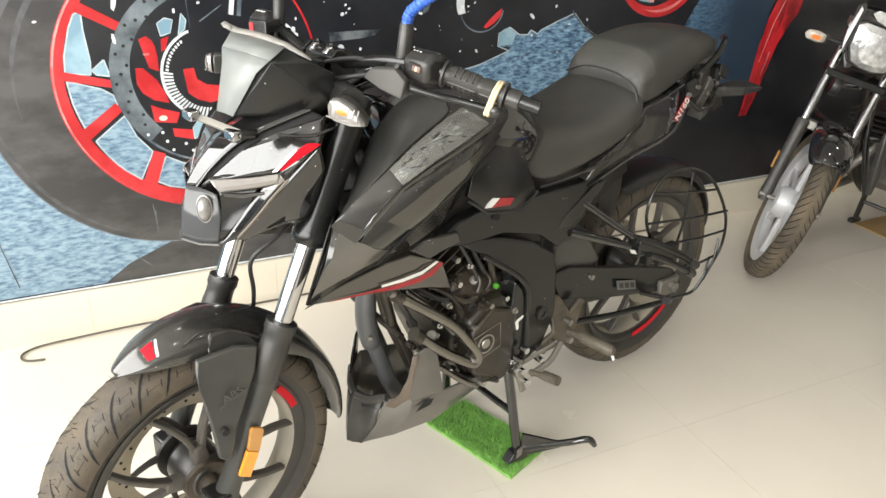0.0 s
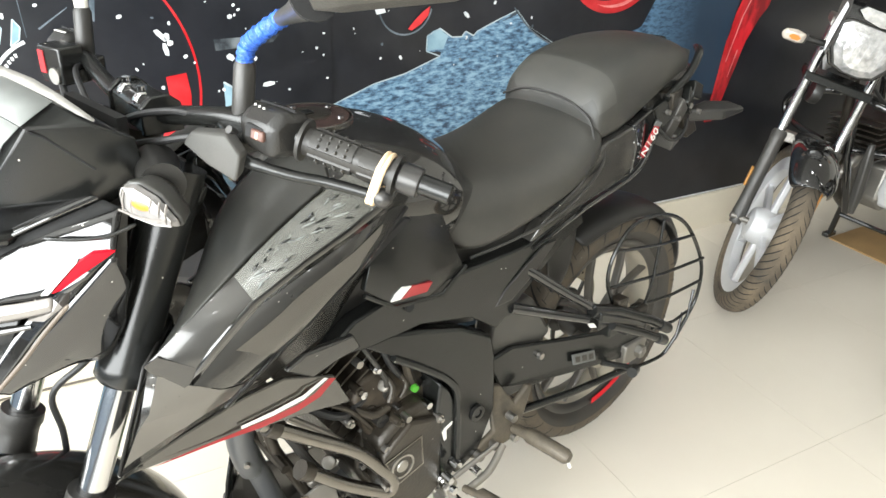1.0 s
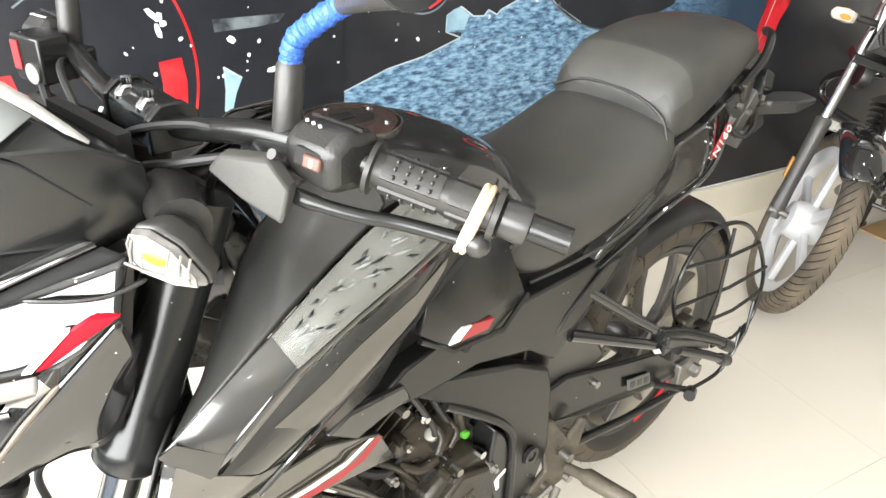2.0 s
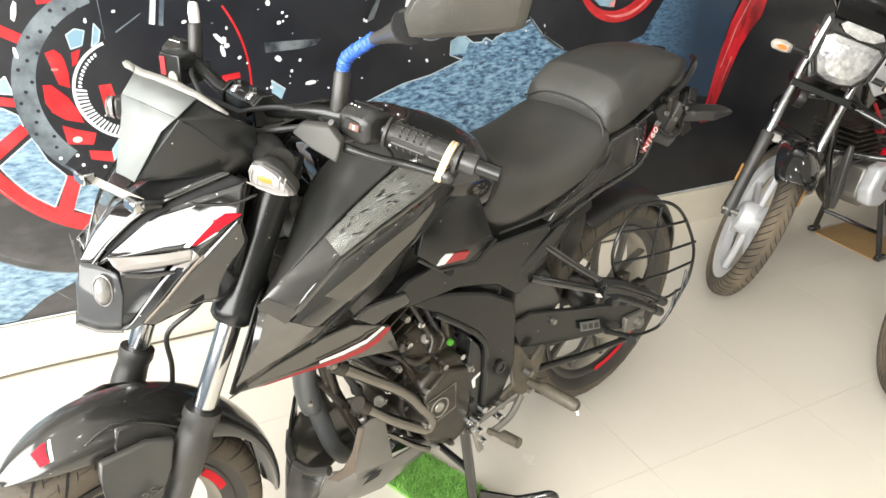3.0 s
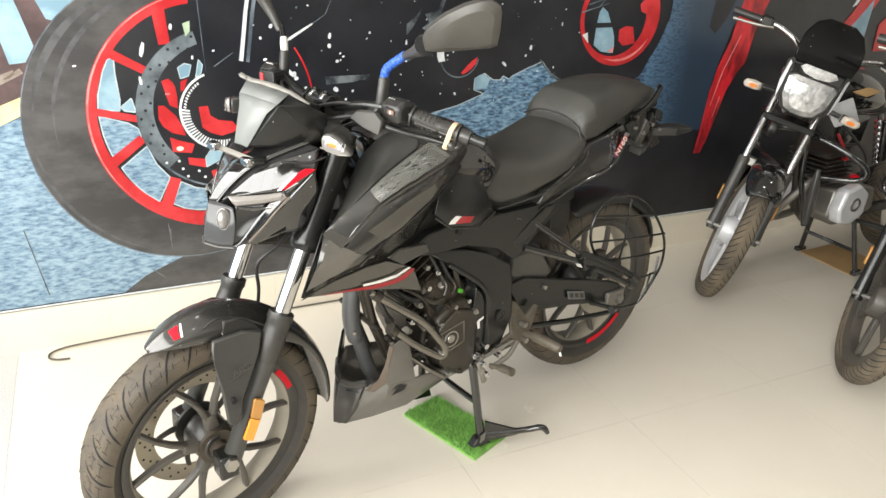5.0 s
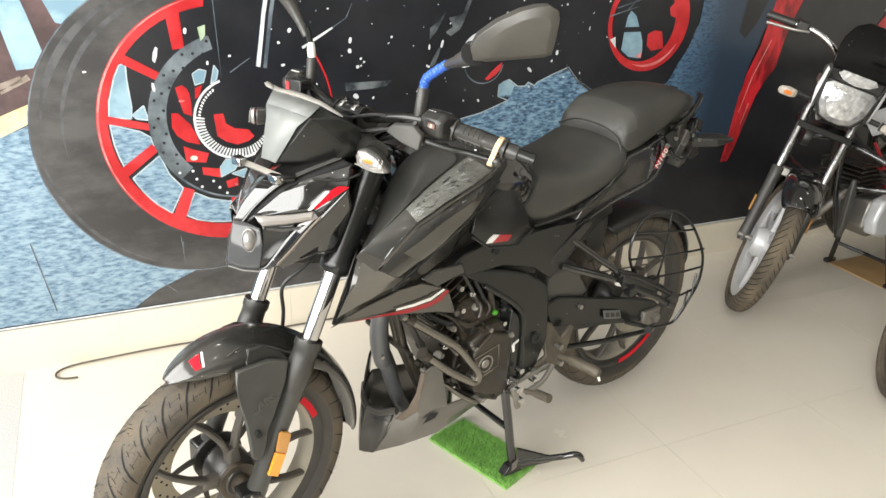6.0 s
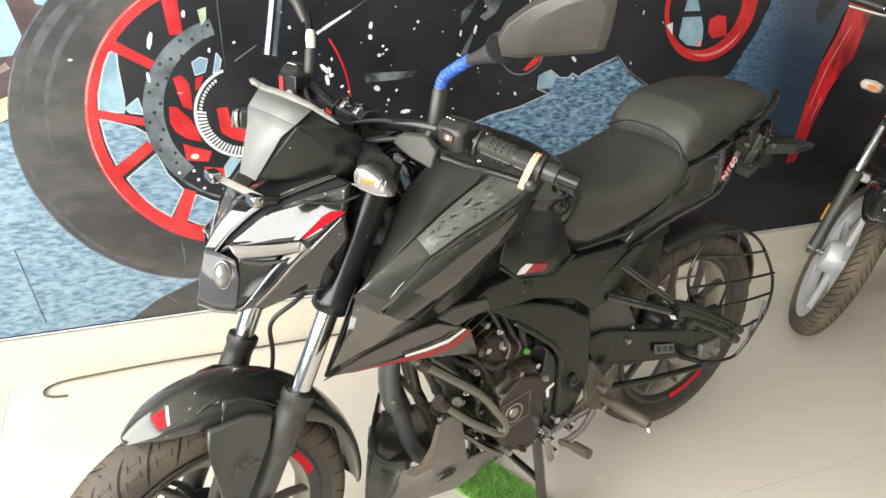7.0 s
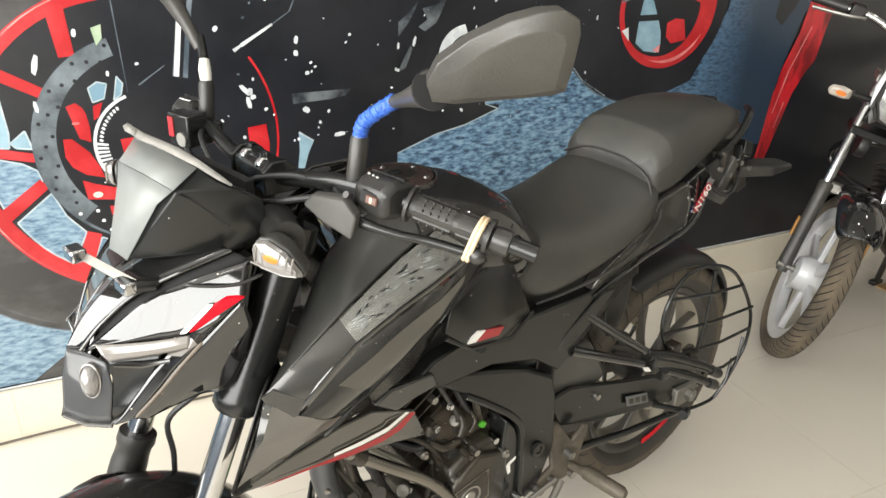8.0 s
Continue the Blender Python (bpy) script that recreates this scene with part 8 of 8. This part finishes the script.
        p("lens", hull([(0.175 + dx, (0.2 + 1.0 * dy) * s, 0.851 + 1.05 * dz) for dx, dy, dz in ((0, -0.035, -0.012), (0, -0.033, 0.016), (0, 0.028, -0.019), (0, 0.034, 0.014), (0, 0.043, -0.004), (0, 0.0, 0.021), (0, -0.01, -0.02), (-0.014, -0.02, -0.01), (-0.014, -0.02, 0.012), (-0.014, 0.026, -0.012), (-0.014, 0.028, 0.01), (0.018, 0.02, 0.0), (0.018, -0.03, 0.0))]), LENS_CLEAR, ind, "clear indicator lens", True, bevel=0.004)
        p("bulb", hull([(0.159, (0.2 + 0.018 * math.cos(k)) * s, 0.851 + 0.009 * math.sin(k)) for k in range(7)] + [(0.17, 0.2 * s, 0.851)]), BULB, ind, "", True)
        p("indicator_back", hull([(0.18 + dx, (0.195 + dy) * s, 0.852 + dz) for dx, dy, dz in ((0, -0.034, -0.016), (0, -0.034, 0.018), (0, 0.036, -0.018), (0, 0.038, 0.014), (0.022, 0, 0.006), (0.022, -0.03, 0.0))]), PLASTIC, ind, "", True)
    # front mudguard
    rows = []
    for ang, w in ((126, 0.05), (123, 0.066), (117, 0.074), (108, 0.077), (98, 0.076), (82, 0.066), (62, 0.056), (40, 0.052), (18, 0.046), (8, 0.036)):
        ca, sa = math.cos(radians(ang)), math.sin(radians(ang))
        rows.append([((0.322 + h) * ca, y, 0.3 + (0.322 + h) * sa) for y, h in ((-w, -0.035), (-w * 0.92, -0.006), (-w * 0.5, 0.012), (0, 0.018), (w * 0.5, 0.012), (w * 0.92, -0.006), (w, -0.035))])
    fen = p("front_mudguard", patch(rows), mud, lab="glossy front mudguard", turned=True, sub=1, solid=0.003)
    p("fork_brace", hull([tuple(rake(z, y) + Vector((dx, 0, 0))) for z in (0.555, 0.585) for y in (-0.1, 0.1) for dx in (-0.012, 0.012)]), STEEL, fen, "", True, bevel=0.004)
    # headlamp with its fairing
    lampc = Vector((0.17, 0, 0.885))

    def onlamp(u, v, d=0.0):
        return tuple(lampc + Vector((0.12 * v - d, u, v)))

    outline = [(1.1 * u, 0.97 * v) for u, v in ((-0.088, 0.055), (-0.07, 0.07), (0, 0.058), (0.07, 0.07), (0.088, 0.055), (0.08, -0.02), (0.055, -0.066), (0.02, -0.078), (-0.02, -0.078), (-0.055, -0.066), (-0.08, -0.02))]
    shell = p("lamp_fairing", hull([onlamp(u * 1.22, v * 1.16, 0.0) for u, v in outline] + [(0.3, u, z) for u in (-0.09, 0.09) for z in (0.85, 0.98)] + [onlamp(u, 0.13, -0.015) for u in (-0.1, 0.1)]), GLOSS, lab="glossy black lamp fairing", turned=True, bevel=0.006)
    p("lamp_bezel", hull([onlamp(u * 1.08, v * 1.06, d) for u, v in outline for d in (0.0, 0.012)]), PLASTIC, shell, "", True, bevel=0.003)
    p("lamp_lens", hull([onlamp(u, v, 0.013) for u, v in outline] + [onlamp(u * 0.7, v * 0.7, 0.028) for u, v in outline]), LENS_BRIGHT, shell, "fluted clear headlamp lens", True, bevel=0.002)
    for k in range(-3, 4):
        p("lens_flute", tube([onlamp(0.017 * k, 0.05, 0.0265), onlamp(0.0165 * k, 0.0, 0.0285), onlamp(0.014 * k, -0.055, 0.0265)], 0.0012, 6), LENS_BRIGHT, shell, "", True)
    p("position_lamp", hull([onlamp(u, v, d) for u, v in ((-0.075, 0.1), (-0.06, 0.115), (0, 0.096), (0.06, 0.115), (0.075, 0.1), (0.05, 0.082), (0, 0.074), (-0.05, 0.082)) for d in (0.004, 0.016)]), LENS_BRIGHT, shell, "strip of small position lamps", True)
    p("fly_screen", loft([[onlamp(u * w, v, d0 + d) for u in (-1, -0.5, 0, 0.5, 1) for d in (0.0,)] + [onlamp(u * w, v, d0 - 0.012) for u in (1, 0.5, 0, -0.5, -1)] for w, v, d0, d in ((0.112, 0.12, 0.026, 0), (0.122, 0.17, 0.016, 0), (0.116, 0.22, -0.004, 0), (0.092, 0.262, -0.03, 0), (0.05, 0.282, -0.05, 0))]), lamp_hood, shell, "dark fly screen", True, bevel=0.004)
    for s in (-1, 1):
        p("fairing_wing", hull([onlamp(0.105 * s, 0.13, 0.0), onlamp(0.125 * s, 0.1, -0.03), onlamp(0.11 * s, -0.03, 0.0), onlamp(0.094 * s, -0.06, 0.01), onlamp(0.1 * s, 0.1, 0.012), onlamp(0.1 * s, 0.0, -0.02)]), PLASTIC_GREY, shell, "", True, bevel=0.003)
    for s in (-1, 1):
        p("fairing_strip", hull([onlamp(0.118 * s, 0.11, 0.006), onlamp(0.108 * s, 0.1, 0.014), onlamp(0.112 * s, -0.02, 0.012), onlamp(0.104 * s, -0.05, 0.016), onlamp(0.12 * s, 0.02, 0.0), onlamp(0.115 * s, 0.1, -0.01)]), SILVER, shell, "silver side strip", True, bevel=0.002)
    # handlebar
    pts = [(0.315, 0, 0.985), (0.315, 0.06, 0.99), (0.31, 0.12, 1.035), (0.33, 0.2, 1.06), (0.36, 0.27, 1.055), (0.4, 0.38, 1.045)]
    hb = p("handlebar", cat(tube(bend(pts, 5), 0.011, 12), mirror(tube(bend(pts, 5), 0.011, 12))), CHROME, lab="chromed handlebar", turned=True)
    for s in (1, -1):
        f = (lambda g: g) if s > 0 else mirror
        p("grip", f(tube([(0.362, 0.275, 1.055), (0.402, 0.385, 1.045)], 0.0165, 16)), RUBBER, hb, "", True)
        p("switch_box", f(hull([(0.345 + dx, 0.25 + dy, 1.058 + dz) for dx in (-0.024, 0.024) for dy in (-0.022, 0.024) for dz in (-0.02, 0.022)])), PLASTIC, hb, "", True, bevel=0.005)
        p("lever", f(tube(bend([(0.325, 0.22, 1.05), (0.32, 0.28, 1.04), (0.35, 0.38, 1.025)], 5), 0.006, 8)), STEEL, hb, "", True)
    p("triple_clamp", hull([tuple(rake(z, y) + Vector((dx, 0, 0))) for z in (0.9, 0.925) for y in (-0.11, 0.11) for dx in (-0.02, 0.05)]), STEEL, hb, "", True, bevel=0.004)
    p("lower_clamp", hull([tuple(rake(z, y) + Vector((dx, 0, 0))) for z in (0.74, 0.765) for y in (-0.11, 0.11) for dx in (-0.022, 0.06)]), SATIN, hb, "", True, bevel=0.005)
    p("horn", lathe((0.2, 0.05, 0.71), [(0.0, -0.02), (0.036, -0.018), (0.04, 0.0), (0.036, 0.012), (0.0, 0.014)], 22), PLASTIC, hb, "", True)
    # body
    def ring6(x, topz, w, low):
        return [(x, -w * 0.4, topz), (x, w * 0.4, topz), (x, w, topz - 0.06), (x, w, low + 0.04), (x, w * 0.6, low), (x, -w * 0.6, low), (x, -w, low + 0.04), (x, -w, topz - 0.06)]

    tk = p("fuel_tank", loft([ring6(0.36, 0.9, 0.05, 0.8), ring6(0.4, 0.955, 0.11, 0.78), ring6(0.5, 0.975, 0.135, 0.76), ring6(0.62, 0.96, 0.13, 0.75), ring6(0.74, 0.9, 0.1, 0.74), ring6(0.78, 0.85, 0.07, 0.75)]), tank_paint, lab="glossy rounded fuel tank", sub=2)
    for s in (-1, 1):
        p("tank_decal", hull([(0.42, 0.128 * s, 0.885), (0.5, 0.141 * s, 0.9), (0.6, 0.138 * s, 0.875), (0.5, 0.142 * s, 0.86), (0.46, 0.12 * s, 0.87)]), BOARD if tank_paint is GLOSS else WHITE, tk)
        p("side_cover", hull([(x, y * s, z) for x, z in ((0.72, 0.74), (0.98, 0.76), (0.94, 0.56), (0.76, 0.54)) for y in (0.1, 0.125)]), tank_paint, lab="side cover", bevel=0.01)
        p("tank_shroud", hull([(0.3, 0.115 * s, 0.83), (0.4, 0.15 * s, 0.87), (0.5, 0.14 * s, 0.76), (0.36, 0.13 * s, 0.74), (0.33, 0.1 * s, 0.8), (0.48, 0.11 * s, 0.78)]), SILVER if tank_paint is GLOSS else tank_paint, tk, bevel=0.004)
    p("seat", loft([ring6(0.72, 0.86, 0.08, 0.79), ring6(0.82, 0.845, 0.115, 0.78), ring6(1.0, 0.85, 0.13, 0.79), ring6(1.15, 0.875, 0.12, 0.81), ring6(1.38, 0.885, 0.1, 0.83), ring6(1.43, 0.87, 0.07, 0.84)]), SEAT, lab="long black seat", sub=2)
    p("tail_cowl", hull([(1.1, y, z) for y in (-0.1, 0.1) for z in (0.74, 0.82)] + [(1.48, y, z) for y in (-0.05, 0.05) for z in (0.8, 0.86)]), tank_paint, bevel=0.01)
    p("frame_tube", cat(tube(bend([(0.34, 0, 0.8), (0.36, 0, 0.6), (0.42, 0, 0.36), (0.5, 0, 0.27)], 5), 0.018, 12), tube([(0.34, 0, 0.84), (0.8, 0, 0.74), (1.3, 0, 0.78)], 0.018, 10)), ENGINE)
    en = p("engine", hull([(x, y, z) for x, z in ((0.5, 0.32), (0.52, 0.44), (0.66, 0.46), (0.8, 0.42), (0.82, 0.32), (0.7, 0.27), (0.55, 0.27)) for y in (-0.11, 0.11)]), ALLOY, lab="silver-grey engine", bevel=0.012)
    for s in (-1, 1):
        p("crankcase_cover", hull([(x, y * s, z) for x, z in ((0.5, 0.36), (0.53, 0.45), (0.62, 0.47), (0.69, 0.42), (0.68, 0.32), (0.6, 0.28), (0.52, 0.3)) for y in (0.1, 0.16)]), SILVER, en, "silver crankcase cover", bevel=0.014)
        p("cover_ring", lathe((0.6, 0.161 * s, 0.38), [(0.02, -0.003), (0.032, -0.003), (0.032, 0.003), (0.02, 0.003)], 24), STEEL, en)
    p("cylinder", hull([(x, y, z) for x, z in ((0.44, 0.46), (0.47, 0.6), (0.6, 0.62), (0.62, 0.46)) for y in (-0.075, 0.075)]), ENGINE, en, bevel=0.006)
    for k in range(7):
        p("cooling_fin", box((0.53 - 0.004 * k, 0, 0.475 + 0.02 * k), (0.19, 0.19, 0.005)), ENGINE, en)
    p("spark_cap", tube(bend([(0.53, -0.09, 0.58), (0.5, -0.13, 0.6), (0.44, -0.1, 0.7)], 5), 0.006, 8), DARK_RED, en)
    p("red_cap", drum((0.62, -0.11, 0.475), (0.62, -0.11, 0.5), 0.02, 12), RED, en)
    for k, q in enumerate(([(0.36, -0.05, 0.74), (0.44, -0.09, 0.66), (0.6, -0.1, 0.64)], [(0.38, 0.03, 0.7), (0.48, -0.06, 0.66), (0.55, -0.1, 0.55)], [(0.34, -0.03, 0.8), (0.46, -0.12, 0.72), (0.66, -0.11, 0.58), (0.64, -0.12, 0.5)])):
        p("engine_hose", tube(bend(q, 5), 0.006, 8), CABLE, en)
    p("exhaust_bend", tube(bend([(0.47, -0.03, 0.5), (0.4, -0.04, 0.46), (0.37, 0.02, 0.36), (0.42, 0.1, 0.26), (0.6, 0.14, 0.24), (0.9, 0.15, 0.28)], 5), 0.018, 14), STEEL)
    p("muffler", tube([(0.9, 0.15, 0.28), (0.96, 0.155, 0.29), (1.4, 0.17, 0.38), (1.44, 0.17, 0.39)], [0.02, 0.042, 0.045, 0.03], 16), SATIN, lab="black silencer")
    cg = p("crash_guard", tube(bend([(0.34, -0.03, 0.7), (0.33, -0.1, 0.69), (0.37, -0.2, 0.655), (0.42, -0.27, 0.6), (0.42, -0.26, 0.55), (0.38, -0.17, 0.53), (0.35, -0.06, 0.52)], 6), 0.0125, 12), GLOSS, lab="black tubular crash guard")
    p("guard_far", mirror(tube(bend([(0.34, -0.03, 0.7), (0.33, -0.1, 0.69), (0.37, -0.2, 0.655), (0.42, -0.27, 0.6), (0.42, -0.26, 0.55), (0.38, -0.17, 0.53), (0.35, -0.06, 0.52)], 6), 0.0125, 12)), GLOSS, cg)
    p("guard_post", tube([(0.34, -0.03, 0.7), (0.35, -0.045, 0.5), (0.44, -0.05, 0.27)], 0.013, 12), GLOSS, cg)
    p("leg_shield", hull([(0.35 + dx, -0.115 + dy, z) for z, r in ((0.56, 0.01), (0.53, 0.014), (0.5, 0.019), (0.38, 0.02), (0.34, 0.014), (0.31, 0.01)) for dx, dy in ((-r, -r * 0.6), (-r, r * 0.6), (r, -r * 0.6), (r, r * 0.6), (0, -r), (0, r))]), PLASTIC_GREY, cg, "black plastic leg shield", bevel=0.004)
    stnd = p("centre_stand", cat(tube([(0.72, -0.1, 0.28), (0.76, -0.15, 0.02)], 0.012, 10), tube([(0.72, 0.1, 0.28), (0.76, 0.15, 0.02)], 0.012, 10), tube([(0.745, -0.13, 0.12), (0.745, 0.13, 0.12)], 0.009, 8)), GLOSS, lab="black centre stand")
    for s in (-1, 1):
        p("stand_foot", box((0.765, 0.155 * s, 0.016), (0.06, 0.028, 0.02)), GLOSS, stnd, bevel=0.004)
    p("footrest", tube([(0.7, -0.12, 0.28), (0.7, -0.3, 0.29)], [0.01, 0.017], 12), RUBBER)
    p("footrest", tube([(0.7, 0.12, 0.28), (0.7, 0.3, 0.29)], [0.01, 0.017], 12), RUBBER)
    p("swingarm", cat(box((1.02, -0.09, 0.31), (0.52, 0.03, 0.045)), box((1.02, 0.09, 0.31), (0.52, 0.03, 0.045))), SATIN, bevel=0.006)
    for s in (-1, 1):
        p("shock_absorber", cat(drum((1.18, 0.12 * s, 0.34), (1.06, 0.12 * s, 0.7), 0.012, 10), *[drum((1.15 - 0.01 * k, 0.12 * s, 0.43 + 0.03 * k), (1.147 - 0.01 * k, 0.12 * s, 0.44 + 0.03 * k), 0.026, 14) for k in range(8)]), CHROME)
    p("rear_mudguard", patch([[(1.26 + 0.33 * math.cos(radians(q)), y, 0.3 + 0.33 * math.sin(radians(q))) for y in (-0.06, 0, 0.06)] for q in (130, 105, 80, 55, 30, 8)]), PLASTIC, sub=1, solid=0.003)
    top.matrix_basis = m
    return top


BIKE_TWO = Matrix.Translation((2.296, 0.062, 0)) @ pose(0, 0, 0, 0, 0, -10)
BIKE_THREE = Matrix.Translation((2.16, -0.628, 0)) @ pose(0, 0, 0, 0, 0, -4)
commuter("motorcycle", BIKE_TWO, 45, SILVER, GLOSS, GLOSS, "black commuter motorcycle with silver wheels and a silver engine", SCREEN)
commuter("motorcycle", BIKE_THREE, 38, SPOKE_FACE, BLUE_PAINT, GLOSS, "black and blue commuter motorcycle with dusty black wheels", SCREEN)
brd = thing("floor_board", (3.16, -0.1, 0), "thin brown board under the second machine's stand", "board")
part("sheet", plate([(3.06, 0.07, 0.001), (3.0, -0.215, 0.001), (3.26, -0.27, 0.001), (3.32, 0.02, 0.001)], (0, 0, 0.005)), BOARD, brd)


# ---- floor tiles, last ----
floor = structure("floor", box(((U0 + U1) / 2, Y0 / 2, -0.04), (U1 - U0 + 0.4, -Y0 + 0.4, 0.076)), GROUT, "cream vitrified tile floor with a speckled granite border", "floor")
tile_mesh = {}
for i in range(-7, 10):
    for j in range(11):
        u, y = 0.96 + 0.6 * i + 0.3 - 0.008, -1.127 + 0.6 * 2 - 0.6 * j - 0.3
        if y > 0.05 or not (U0 - 0.3 < u < U1 + 0.3):
            continue
        material = GRANITE if u < -0.3 else TILE
        if material.name not in tile_mesh:
            ob = part("tile", box((0, 0, -0.005), (0.5991, 0.5991, 0.01)), material, floor)
            tile_mesh[material.name] = ob.data
        else:
            ob = new("tile", tile_mesh[material.name])
            ob.parent = floor
        ob.matrix_parent_inverse, ob.matrix_basis = Matrix(), ROOM @ Matrix.Translation((u, y, 0))
